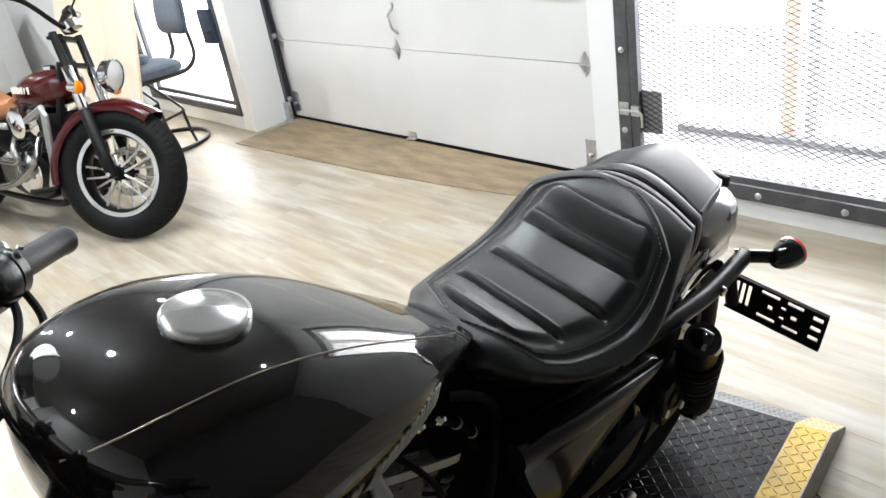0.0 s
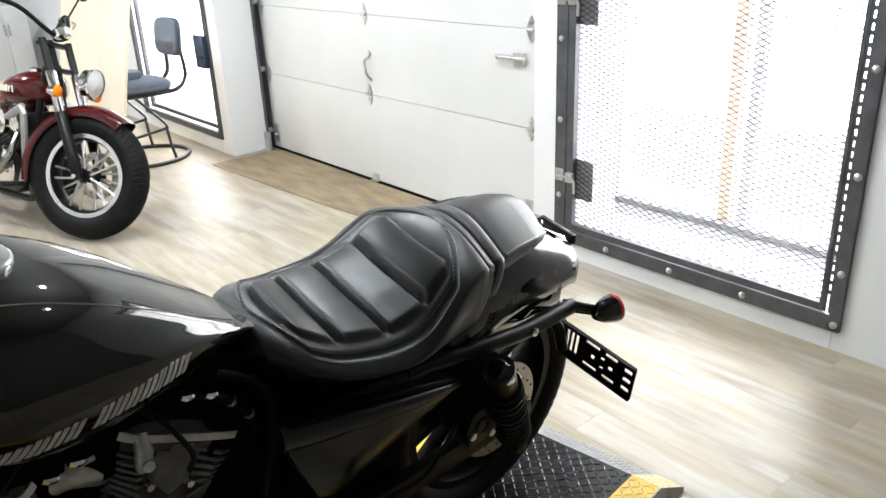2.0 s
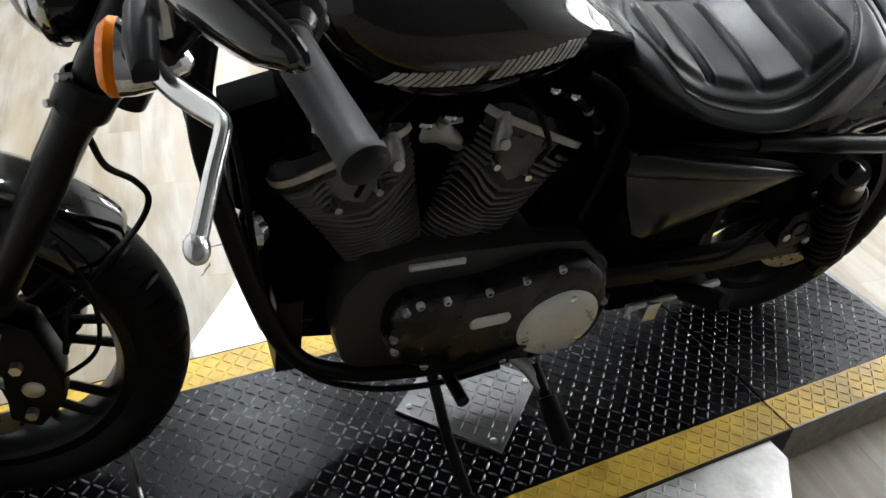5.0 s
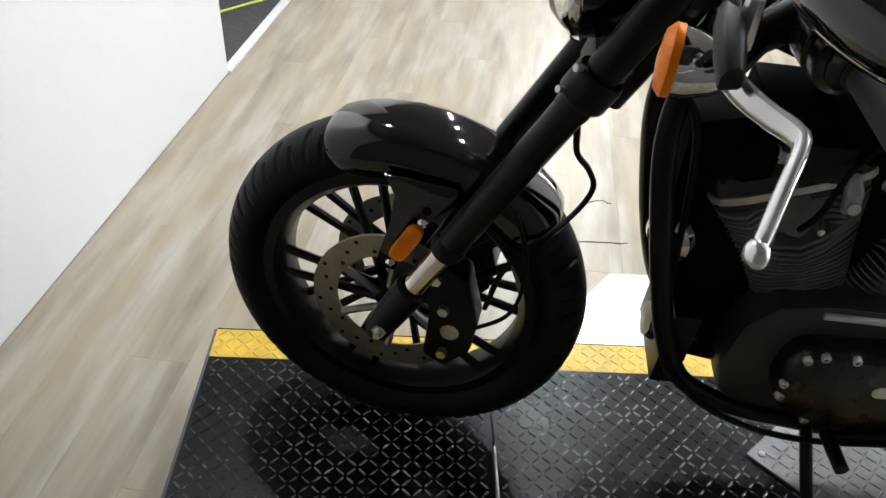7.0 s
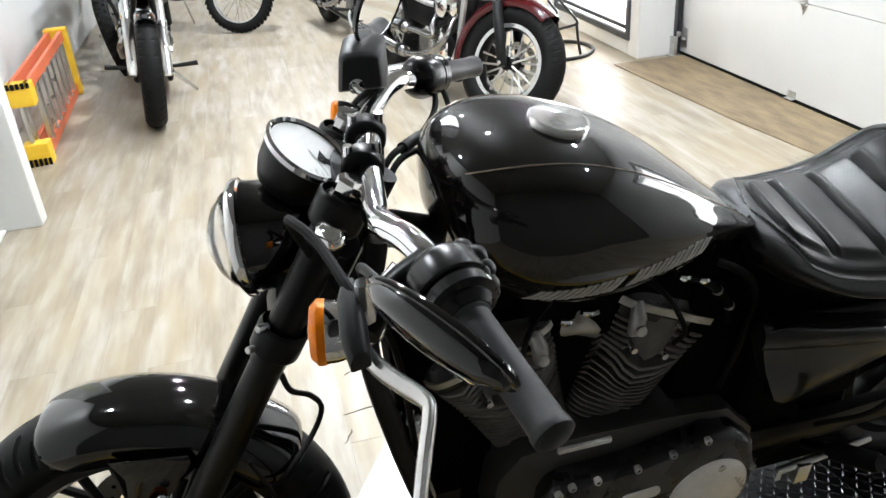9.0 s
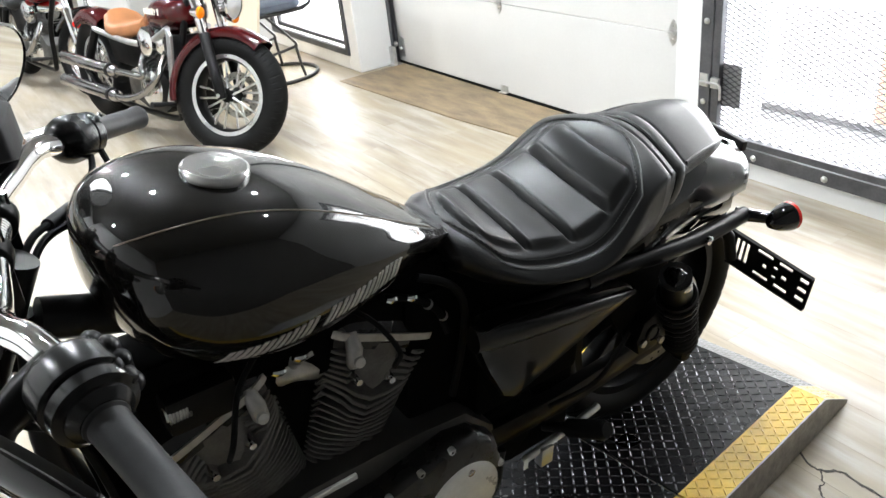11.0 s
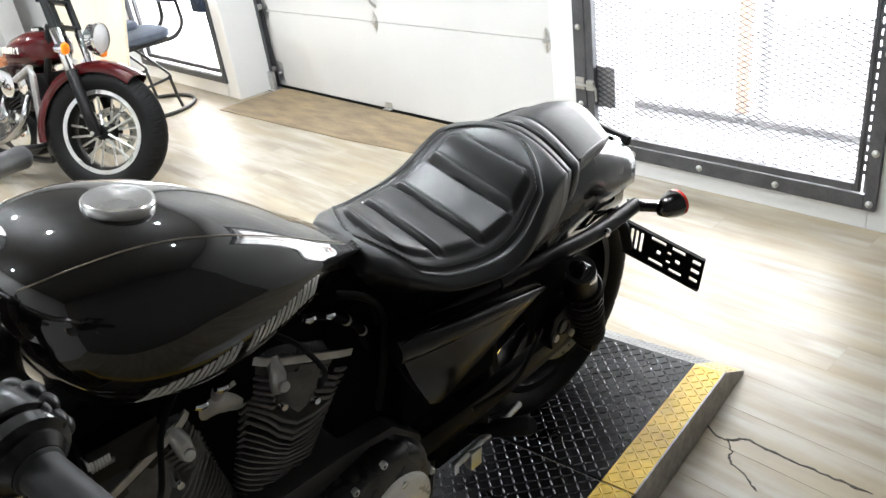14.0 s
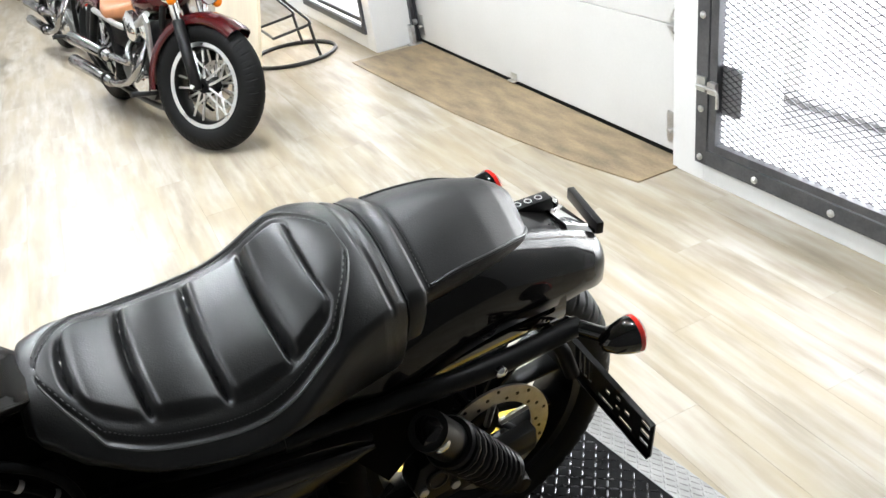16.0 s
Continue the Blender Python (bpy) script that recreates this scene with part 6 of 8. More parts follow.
# side cover
outline = [(-0.985, 0.690), (-1.02, 0.695), (-1.10, 0.682), (-1.20, 0.664), (-1.30, 0.642), (-1.365, 0.622), (-1.390, 0.604), (-1.388, 0.590), (-1.36, 0.578), (-1.25, 0.540), (-1.12, 0.495), (-1.085, 0.486), (-1.06, 0.500), (-1.02, 0.580), (-0.99, 0.650)]
for s in (1, -1):
    c = Vector((-1.15, 0, 0.60))
    b = Build()
    rr = []
    for f, y in ((0.97, 0.100), (1.0, 0.110), (1.0, 0.122), (0.975, 0.132), (0.80, 0.139), (0.4, 0.143)):
        rr.append([Vector((c.x + (x - c.x) * f, s * (y + 0.016 * max(0, (z - 0.62) / 0.07) * (f > 0.9)), c.z + (z - c.z) * f)) for x, z in outline])
    b.ring_loft(rr)
    sc = part("side_cover", b, COVER_STRIPE, bike, "glossy charcoal triangular side cover", smooth=35)
    line = spline([(-0.982, s * 0.132, 0.670), (-1.06, s * 0.140, 0.658), (-1.15, s * 0.144, 0.643), (-1.25, s * 0.145, 0.626), (-1.33, s * 0.142, 0.612), (-1.384, s * 0.136, 0.602)], 6)
    rr = []
    for k, p in enumerate(line):
        h = 0.026 * (1 - 0.80 * (k / (len(line) - 1)) ** 1.4)
        rr.append([p + Vector((0, s * (h * 0.72 * math.cos(q) + 0.002), h * math.sin(q))) for q in (2 * math.pi * j / 18 for j in range(18))])
    part("cover_ridge", Build().ring_loft(rr), COVER_STRIPE, sc, "rounded upper edge of the side cover", smooth=50)
    part("cover_bolt", Build().lathe([(0.009, 0), (0.009, 0.005), (0.0, 0.007)], (-1.006, s * 0.132, 0.655), (0, s, 0), 12), SATIN, sc)

part("rear_pulley", Build().lathe([(0.150, -0.095), (0.152, -0.085), (0.150, -0.075), (0.120, -0.078), (0.115, -0.085), (0.045, -0.088), (0.03, -0.10)], REAR + Vector((0, -0.02, 0)), (0, 1, 0), 40), MATTE_BLACK, bike, "black rear belt pulley")
# shocks
for s in (1, -1):
    a, d = Vector((-1.466, s * 0.165 + 0.004, 0.610)), Vector((-1.680, s * 0.140 - 0.065, 0.262))
    ax = (d - a).normalized()
    b = Build().tube([a - ax * 0.02, a + ax * 0.09, a + ax * 0.10, a + ax * 0.37], [0.032, 0.032, 0.012, 0.012], 20)
    shock = part("shock_absorber", b, SATIN, bike, "black coil-over shock absorber")
    side = ax.cross(Vector((0, 1, 0))).normalized()
    up = ax.cross(side)
    coil = []
    for k in range(9 * 14 + 1):
        g = 2 * math.pi * k / 14
        coil.append(a + ax * (0.075 + 0.245 * k / (9 * 14)) + 0.037 * (math.cos(g) * side + math.sin(g) * up))
    part("spring", Build().tube(coil, 0.0066, 8), SATIN, shock, "black coil spring")
    for o in (0.066, 0.328):
        part("spring_seat", Build().lathe([(0.012, -0.006), (0.040, -0.006), (0.043, 0), (0.040, 0.006), (0.012, 0.006)], a + ax * o, ax, 28), SATIN, shock)
    part("top_eye", Build().lathe([(0.0, 0.026), (0.012, 0.026), (0.026, 0.018), (0.030, 0.0), (0.026, -0.018)], a, (0, s, 0), 24), BLACK_PAINT, shock)
    part("mount_bolt", Build().lathe([(0.013, 0.024), (0.013, 0.030), (0.008, 0.034), (0, 0.035)], a, (0, s, 0), 16), CHROME, shock)
    part("lower_eye", Build().lathe([(0.0, 0.022), (0.018, 0.02), (0.022, 0.0), (0.018, -0.02)], d, (0, s, 0), 20), SATIN, shock)

# added black plate that darkens the gap by the shock, and rear caliper
part("inner_gap_plate", Build().prism([(-1.30, 0.66), (-1.47, 0.655), (-1.485, 0.57), (-1.46, 0.52), (-1.40, 0.50), (-1.355, 0.46), (-1.30, 0.55)], 0.012, Matrix.Translation((-0.06, 0.088, -0.01))), MATTE_BLACK, bike, "matte black plate filling the gap before the rear wheel", bevel=0.003)
cal = part("rear_caliper", Build().prism([(-1.40, 0.395), (-1.385, 0.44), (-1.40, 0.485), (-1.45, 0.505), (-1.505, 0.495), (-1.53, 0.455), (-1.50, 0.42), (-1.45, 0.40)], 0.05, Matrix.Translation((-0.06, 0.095, -0.01))), SATIN, bike, "black rear brake caliper", bevel=0.008)
for x, z in ((-1.430, 0.448), (-1.483, 0.462)):
    part("piston_cap", Build().lathe([(0.021, 0.0), (0.021, 0.004), (0.017, 0.006), (0.015, 0.003), (0.0, 0.003)], (x - 0.06, 0.1195, z - 0.01), (0, 1, 0), 20), SATIN, cal)
part("caliper_bolt", Build().lathe([(0.009, 0), (0.009, 0.006), (0, 0.008)], (-1.462, 0.120, 0.422), (0, 1, 0), 10), GALV, cal)
part("caliper_bolt", Build().lathe([(0.009, 0), (0.009, 0.006), (0, 0.008)], (-1.522, 0.120, 0.405), (0, 1, 0), 10), GALV, cal)
cable("brake_hose", [Vector((-1.41, 0.12, 0.475)), Vector((-1.36, 0.135, 0.455)), Vector((-1.31, 0.13, 0.40)), Vector((-1.20, 0.115, 0.385))], 0.005)

# frame
for s in (1, -1):
    tube = [(-0.385, s * 0.028, 0.90), (-0.360, s * 0.05, 0.74), (-0.390, s * 0.08, 0.57), (-0.437, s * 0.095, 0.40), (-0.484, s * 0.098, 0.295), (-0.54, s * 0.10, 0.245), (-0.64, s * 0.10, 0.208), (-0.85, s * 0.11, 0.198), (-1.05, s * 0.10, 0.21), (-1.10, s * 0.08, 0.30)]
    part("frame_tube", Build().tube(spline(tube, 7), 0.017, 14), SATIN, bike, "black frame tube")
    sw = [(-1.05, s * 0.085, 0.36), (-1.25, s * 0.105 - 0.02, 0.350), (-1.66, s * 0.125 - 0.070, 0.337), (-1.73, s * 0.125 - 0.075, 0.337)]
    rr = []
    for x, y, z in sw:
        rr.append([Vector((x, y + s * dy, z + dz)) for dy, dz in ((-0.014, -0.028), (0.014, -0.028), (0.018, 0), (0.014, 0.028), (-0.014, 0.028))])
    arm = part("swingarm", Build().ring_loft(rr), SATIN, bike, "black swingarm", bevel=0.004)
    part("axle_nut", Build().tube([(-1.66, s * 0.14 - 0.070, 0.337), (-1.66, s * 0.158 - 0.070, 0.337)], 0.014, 6), SATIN, arm)
part("steering_head", Build().tube([along_fork(0.50, 0, -0.045), along_fork(0.77, 0, -0.045)], 0.030, 20), SATIN, bike)
part("backbone", Build().tube([(-0.40, 0, 0.90), (-0.70, 0, 0.80), (-1.00, 0, 0.76), (-1.20, 0, 0.70)], 0.028, 14), SATIN, bike)
b = Build().tube(spline([(-0.915, 0.075, 0.792), (-0.945, 0.085, 0.780), (-0.975, 0.088, 0.757), (-0.996, 0.088, 0.720), (-1.003, 0.085, 0.670), (-1.000, 0.080, 0.600), (-0.99, 0.07, 0.50)], 6), 0.0068, 12)
part("breather_hose", b, RUBBER, bike, "black rubber hose")
# three added filler blocks that darken see-through gaps below the tank
part("under_tank_filler", Build().box((-1.03, -0.05, 0.66), (-0.47, 0.05, 0.80)), MATTE_BLACK, bike, "matte black filler block under the tank", bevel=0.01)
part("cylinder_gap_filler", Build().box((-0.79, -0.03, 0.44), (-0.62, 0.03, 0.70)), MATTE_BLACK, bike, bevel=0.01)
part("rear_cylinder_filler", Build().box((-1.09, -0.06, 0.42), (-0.90, 0.06, 0.74)), MATTE_BLACK, bike, bevel=0.01)
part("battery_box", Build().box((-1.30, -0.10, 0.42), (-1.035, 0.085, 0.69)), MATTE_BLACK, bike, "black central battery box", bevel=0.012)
# added filler block, darkens the opening ahead of the rear tyre
part("rear_gap_filler", Build().box((-1.325, -0.105, 0.20), (-1.15, 0.055, 0.46)), MATTE_BLACK, bike, "matte black filler block before the rear wheel", bevel=0.012)
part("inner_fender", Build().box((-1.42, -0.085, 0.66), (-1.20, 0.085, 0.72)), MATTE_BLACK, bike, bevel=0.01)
guard = [(-1.30, 0.45), (-1.42, 0.47), (-1.55, 0.47), (-1.66, 0.44), (-1.665, 0.425), (-1.56, 0.452), (-1.42, 0.452), (-1.30, 0.43)]
part("belt_guard", Build().prism(guard, 0.03, Matrix.Translation((-0.15, -0.185, 0))), SATIN, bike, bevel=0.003)

# engine
case = [(-0.565, 0.26), (-0.55, 0.33), (-0.56, 0.42), (-0.60, 0.470), (-0.68, 0.486), (-0.80, 0.484), (-0.90, 0.482), (-1.00, 0.470), (-1.07, 0.40), (-1.08, 0.30), (-1.04, 0.22), (-0.92, 0.195), (-0.75, 0.195), (-0.60, 0.21)]
eng = part("crankcase", Build().prism(case, 0.20), CASE_GREY, bike, "dusty grey crankcase", bevel=0.012)
prim = [(-0.630, 0.345), (-0.632, 0.385), (-0.645, 0.412), (-0.67, 0.424), (-0.72, 0.425), (-0.80, 0.430), (-0.87, 0.447), (-0.94, 0.462), (-1.00, 0.450), (-1.045, 0.41), (-1.063, 0.35), (-1.052, 0.28), (-1.01, 0.235), (-0.95, 0.215), (-0.87, 0.222), (-0.78, 0.235), (-0.70, 0.250), (-0.655, 0.275), (-0.635, 0.310)]
pc = Vector((-0.82, 0, 0.335))
rr = []
for f, y in ((1.0, 0.095), (1.0, 0.120), (0.985, 0.132), (0.95, 0.142), (0.90, 0.147), (0.55, 0.150)):
    rr.append([Vector((pc.x + (x - pc.x) * f, y, pc.z + (z - pc.z) * f)) for x, z in prim])
pcover = part("primary_cover", Build().ring_loft(rr), WRINKLE, bike, "black primary cover with bright bolts", smooth=35)
for i in range(0, len(prim), 1):
    if i in (1, 8, 9):
        continue
    x, z = prim[i]
    x, z = pc.x + (x - pc.x) * 0.945, pc.z + (z - pc.z) * 0.92
    if (Vector((x + 0.955, z - 0.32))).length < 0.07 or i % 2 == 1 and x < -0.6 and z < 0.3:
        continue
    part("cover_bolt", Build().lathe([(0.0075, -0.004), (0.0075, 0.004), (0.006, 0.006), (0.004, 0.006), (0.0035, 0.003), (0.0, 0.003)], (x, 0.142, z), (0, 1, 0), 12), GALV, pcover)
DERBY = Vector((-0.957, 0.146, 0.318))
part("derby_cover", Build().lathe([(0.083, -0.004), (0.083, 0.003), (0.079, 0.008), (0.068, 0.0105), (0.0, 0.0125)], DERBY, (0, 1, 0), 48), DERBY_ALLOY, pcover, "round brushed derby cover")
for k in range(3):
    a = radians(100 + 120 * k)
    part("derby_screw", Build().lathe([(0.008, 0.0), (0.008, 0.0115), (0.005, 0.013), (0, 0.0125)], DERBY + Vector((0.068 * math.cos(a), 0, 0.068 * math.sin(a))), (0, 1, 0), 14), CHROME, pcover)
pl = Build()
rr = []
for k in range(24):
    a = 2 * math.pi * k / 24
    rr.append(Vector((-0.812 + 0.026 * (1 if math.cos(a) > 0 else -1) + 0.013 * math.cos(a), 0, 0.360 + 0.013 * math.sin(a) - 0.006 * (1 if math.cos(a) > 0 else -1) * 0.3)))
pl.ring_loft([[p + Vector((0, 0.147, 0)) for p in rr], [p + Vector((0, 0.153, 0)) for p in rr]])
part("inspection_plate", pl, DERBY_ALLOY, pcover, "oblong silver inspection plate", bevel=0.0015)
pl = Build().box((-0.765, 0.097, 0.462), (-0.665, 0.106, 0.473))
part("engine_tag", pl, DERBY_ALLOY, eng, bevel=0.002)


def cylinder(base, top, name, inner):
    """A finned cylinder and head leaning along base to top, with its rocker box."""
    d = (Vector(top) - Vector(base)).normalized()
    fwd = Vector((d.z, 0, -d.x))
    L = (Vector(top) - Vector(base)).length

    def at(h, f, y):
        return Vector(base) + d * h + fwd * f + Vector((0, y, 0))

    core = Build().tube([at(0, 0, 0), at(L, 0, 0)], 0.062, 24)
    cyl = part(name, core, FIN_GREY, bike, "dusty black finned cylinder")
    steps = [0.52 * k / 12 for k in range(13)] + [0.52 + 0.48 * k / 8 for k in range(1, 9)]
    for t in steps:
        fins = Build()
        h = 0.012 + (L - 0.03) * t
        thick = 0.0021 if t < 0.53 else 0.0036
        sx, sy = 0.070 + 0.040 * t ** 1.2, 0.060 + 0.010 * t
        sag = 0.020 * max(0.0, 1 - abs(t - 0.62) / 0.34)
        dent = 0.024 * max(0.0, min(1.0, (t - 0.70) / 0.08))
        ring = []
        for q in range(44):
            a = 2 * math.pi * q / 44
            f = sx * math.copysign(abs(math.cos(a)) ** 0.55, math.cos(a))
            y = sy * math.copysign(abs(math.sin(a)) ** 0.55, math.sin(a))
            wave = -sag * math.cos(2.2 * math.pi * f / (2 * sx)) if abs(y) > 0.6 * sy else 0.0
            mid = max(0.0, 1 - (abs(f) / (0.58 * sx)) ** 4)
            ring.append((f, y - math.copysign(dent * mid, y), wave))
        rim = [(f * 0.97, y * 0.97, wv) for f, y, wv in ring]
        fins.ring_loft([[at(h - thick + wv, f, y) for f, y, wv in rim], [at(h - thick * 0.6 + wv, f, y) for f, y, wv in ring], [at(h + thick * 0.6 + wv, f, y) for f, y, wv in ring], [at(h + thick + wv, f, y) for f, y, wv in rim]])
        part("cooling_fin", fins, FIN_GREY, cyl, smooth=30)
    rb = Build()
    rows = []
    for h, sx, sy in ((L - 0.012, 0.112, 0.058), (L + 0.012, 0.114, 0.061), (L + 0.020, 0.112, 0.060), (L + 0.036, 0.104, 0.050), (L + 0.044, 0.088, 0.040)):
        rows.append([at(h, sx * math.copysign(abs(math.cos(2 * math.pi * q / 32)) ** 0.4, math.cos(2 * math.pi * q / 32)), sy * math.copysign(abs(math.sin(2 * math.pi * q / 32)) ** 0.4, math.sin(2 * math.pi * q / 32))) for q in range(32)])
    rb.ring_loft(rows)
    part("rocker_box", rb, WRINKLE, cyl, "black rocker box")
    edge = []
    for h, g in ((L + 0.006, 1.0), (L + 0.019, 1.0)):
        edge.append([at(h, 0.116 * math.copysign(abs(math.cos(2 * math.pi * q / 32)) ** 0.4, math.cos(2 * math.pi * q / 32)), 0.064 * math.copysign(abs(math.sin(2 * math.pi * q / 32)) ** 0.4, math.sin(2 * math.pi * q / 32))) for q in range(32)])
    part("rocker_gasket_edge", Build().ring_loft(edge), CAST_ALLOY, cyl, "bare alloy rocker edge")
    for f in (-0.028, 0.040):
        p = at(L - 0.066, f, 0.050)
        bolt = Build().tube([p - Vector((0, 0.02, 0)), p, p + Vector((0, 0.014, 0)), p + Vector((0, 0.022, 0))], [0.012, 0.012, 0.009, 0.006], 10)
        part("head_bolt", bolt, CHROME, cyl)
    boss = Build().tube([at(L + 0.016, inner * 0.076, 0.052), at(L - 0.004, inner * 0.072, 0.070), at(L - 0.026, inner * 0.066, 0.072), at(L - 0.036, inner * 0.062, 0.064)], [0.010, 0.014, 0.013, 0.008], 14)
    part("rocker_boss", boss, CAST_ALLOY, cyl, "bare alloy rocker spigot")
    part("boss_cap", Build().lathe([(0.010, 0.0), (0.009, 0.006), (0.0, 0.008)], at(L - 0.018, inner * 0.067, 0.083), (0, 1, 0.2), 12), GALV, cyl)
    return cyl


cylinder((-0.655, 0, 0.435), (-0.560, 0, 0.655), "front_cylinder", -1)
cylinder((-0.755, 0, 0.432), (-0.864, 0, 0.675), "rear_cylinder", 1)
b = Build().tube([(-0.665, 0.02, 0.668), (-0.685, 0.035, 0.690), (-0.705, 0.038, 0.692), (-0.735, 0.030, 0.672), (-0.748, 0.02, 0.655)], [0.020, 0.022, 0.023, 0.022, 0.019], 16)
b.tube([(-0.702, 0.04, 0.695), (-0.705, 0.055, 0.718)], [0.012, 0.010], 10).tube([(-0.672, 0.045, 0.700), (-0.735, 0.048, 0.712)], 0.0055, 8)
part("intake_manifold", b, CAST_ALLOY, bike, "bare alloy intake manifold with fittings")
for x, z in ((-0.672, 0.712), (-0.708, 0.722), (-0.873, 0.757), (-0.912, 0.744)):
    part("fuel_fitting", Build().tube([(x - 0.012, 0.060, z), (x - 0.004, 0.063, z + 0.003), (x + 0.004, 0.063, z + 0.004), (x + 0.012, 0.064, z + 0.008)], [0.004, 0.0068, 0.0068, 0.004], 8), CHROME, bike)
cable("spark_plug_lead", [Vector((-0.85, 0.10, 0.66)), Vector((-0.845, 0.125, 0.71)), Vector((-0.82, 0.10, 0.76)), Vector((-0.80, 0.05, 0.77))], 0.0045)
cable("spark_plug_lead", [Vector((-0.565, 0.10, 0.63)), Vector((-0.57, 0.12, 0.68)), Vector((-0.60, 0.09, 0.74)), Vector((-0.66, 0.05, 0.77))], 0.0045)
part("fuel_line_clamp", Build().lathe([(0.0085, -0.004), (0.0095, 0.0), (0.0085, 0.004)], (-0.943, 0.062, 0.720), (0.6, 0.1, 0.8), 12), GALV, bike)
part("fuel_line_clamp", Build().lathe([(0.0085, -0.004), (0.0095, 0.0), (0.0085, 0.004)], (-0.974, 0.062, 0.682), (0.6, 0.1, 0.8), 12), GALV, bike)
cable("fuel_line", [Vector((-0.860, 0.055, 0.765)), Vector((-0.912, 0.062, 0.744)), Vector((-0.960, 0.062, 0.702)), Vector((-0.985, 0.058, 0.640))], 0.0065)
coil_ = [Vector((-0.50 - 0.0045 * k / 10, 0.075 + 0.012 * math.cos(2 * math.pi * k / 10), 0.735 + 0.012 * math.sin(2 * math.pi * k / 10))) for k in range(71)]
part("return_spring", Build().tube(coil_, 0.0022, 6), GALV, bike, "small steel return spring")
part("coil_cover", Build().box((-0.60, 0.03, 0.70), (-0.50, 0.085, 0.76)), SATIN, bike, bevel=0.008)
# front of the engine: rectifier, oil filter and horn
part("voltage_regulator", Build().box((-0.50, -0.085, 0.24), (-0.455, 0.085, 0.41)), SATIN, bike, "black voltage regulator", bevel=0.004)
# added filler that blacks out the gap ahead of the front cylinder
part("front_engine_filler", Build().prism([(-0.392, 0.74), (-0.405, 0.55), (-0.435, 0.40), (-0.475, 0.27), (-0.585, 0.25), (-0.57, 0.46), (-0.515, 0.58), (-0.50, 0.66), (-0.53, 0.78)], 0.07), MATTE_BLACK, bike, "black filler between the frame tubes and the engine", bevel=0.004)
part("oil_filter", Build().lathe([(0.0, 0.06), (0.03, 0.058), (0.037, 0.045), (0.037, -0.03), (0.03, -0.035)], (-0.50, 0.0, 0.30), (1, 0, 0.1), 24), BLACK_PAINT, bike, "black oil filter")
part("horn", Build().lathe([(0.0, 0.02), (0.03, 0.018), (0.04, 0.008), (0.04, -0.006), (0.0, -0.01)], (-0.415, 0.045, 0.545), (0.7, 0.7, 0), 24), CHROME, bike, "round chrome horn")
part("lower_block", Build().box((-0.98, -0.09, 0.185), (-0.60, 0.09, 0.235)), SATIN, bike, bevel=0.01)
# sprocket cover and gear linkage behind the derby cover
part("rear_case_cover", Build().prism([(-1.05, 0.26), (-1.06, 0.40), (-1.13, 0.43), (-1.19, 0.40), (-1.20, 0.30), (-1.14, 0.24)], 0.16), MATTE_BLACK, bike, bevel=0.01)
link = Build().tube([(-1.10, 0.155, 0.33), (-1.22, 0.16, 0.355), (-1.30, 0.155, 0.36)], 0.008, 10).box((-1.165, 0.15, 0.30), (-1.135, 0.17, 0.345))
part("passenger_peg_bracket", link, ALU, bike, "alloy peg bracket", bevel=0.002)
part("wire_tag", Build().box((-1.098, 0.168, 0.325), (-1.088, 0.170, 0.352)), surface("white_tag", (0.7, 0.7, 0.68), 0.6), bike)


def peg(p, d, name, bm_=SATIN):
    p, d = Vector(p), Vector(d).normalized()
    b = Build().tube([p, p + d * 0.01, p + d * 0.012, p + d * 0.095, p + d * 0.105], [0.012, 0.012, 0.0185, 0.020, 0.015], 16)
    pg = part(name, b, RUBBER, bike, "black rubber foot peg")
    part("peg_mount", Build().tube([p - d * 0.055, p - d * 0.02, p + d * 0.004], [0.010, 0.012, 0.009], 10), SATIN, pg)
    return pg


peg((-0.943, 0.198, 0.180), (-0.09, 0.9, -0.44), "foot_peg")
peg((-1.195, 0.165, 0.37), (-0.15, 0.7, 0.42), "passenger_peg")
part("peg_bracket", Build().tube([(-0.89, 0.10, 0.21), (-0.93, 0.15, 0.195), (-0.943, 0.19, 0.182)], [0.013, 0.015, 0.012], 10), CAST_ALLOY, bike, "bare alloy peg bracket")
sh = Build().tube(spline([(-0.90, 0.150, 0.275), (-0.84, 0.158, 0.262), (-0.79, 0.158, 0.248), (-0.752, 0.152, 0.234)], 5), 0.0075, 10).tube([(-0.752, 0.150, 0.233), (-0.755, 0.222, 0.240)], 0.012, 12)
part("gear_lever", sh, SATIN, bike, "black gear lever")
ks = Build().tube(spline([(-0.738, 0.112, 0.205), (-0.752, 0.20, 0.118), (-0.772, 0.27, 0.045), (-0.786, 0.31, 0.002), (-0.778, 0.335, -0.020), (-0.75, 0.345, -0.026)], 5), 0.011, 12)
part("kickstand", ks, SATIN, bike, "black kickstand swung down")


# ---- the other motorcycles ----
MAROON = surface("maroon_paint", (0.045, 0.0022, 0.003), 0.18, vary=0.15, coat=0.6, rvary=0.05, spec=0.15)
CHERRY = surface("cherry_red_paint", (0.36, 0.006, 0.005), 0.3, vary=0.1, coat=0.6, spec=0.15)
TAN = surface("tan_leather", (0.34, 0.14, 0.055), 0.5, vary=0.2, scale=14, fine=200, bump=0.3)
ENGINE_GREY = surface("cast_engine_grey", (0.20, 0.20, 0.19), 0.4, metal=0.7, vary=0.3, scale=20)
PIPE = surface("dark_chrome_exhaust", (0.36, 0.355, 0.35), 0.2, metal=1.0, vary=0.2)
BLOCK_TREAD = surface("touring_tyre_tread", (0.005, 0.005, 0.005), 0.6, vary=0.25, scale=12, fine=150, spec=0.15)
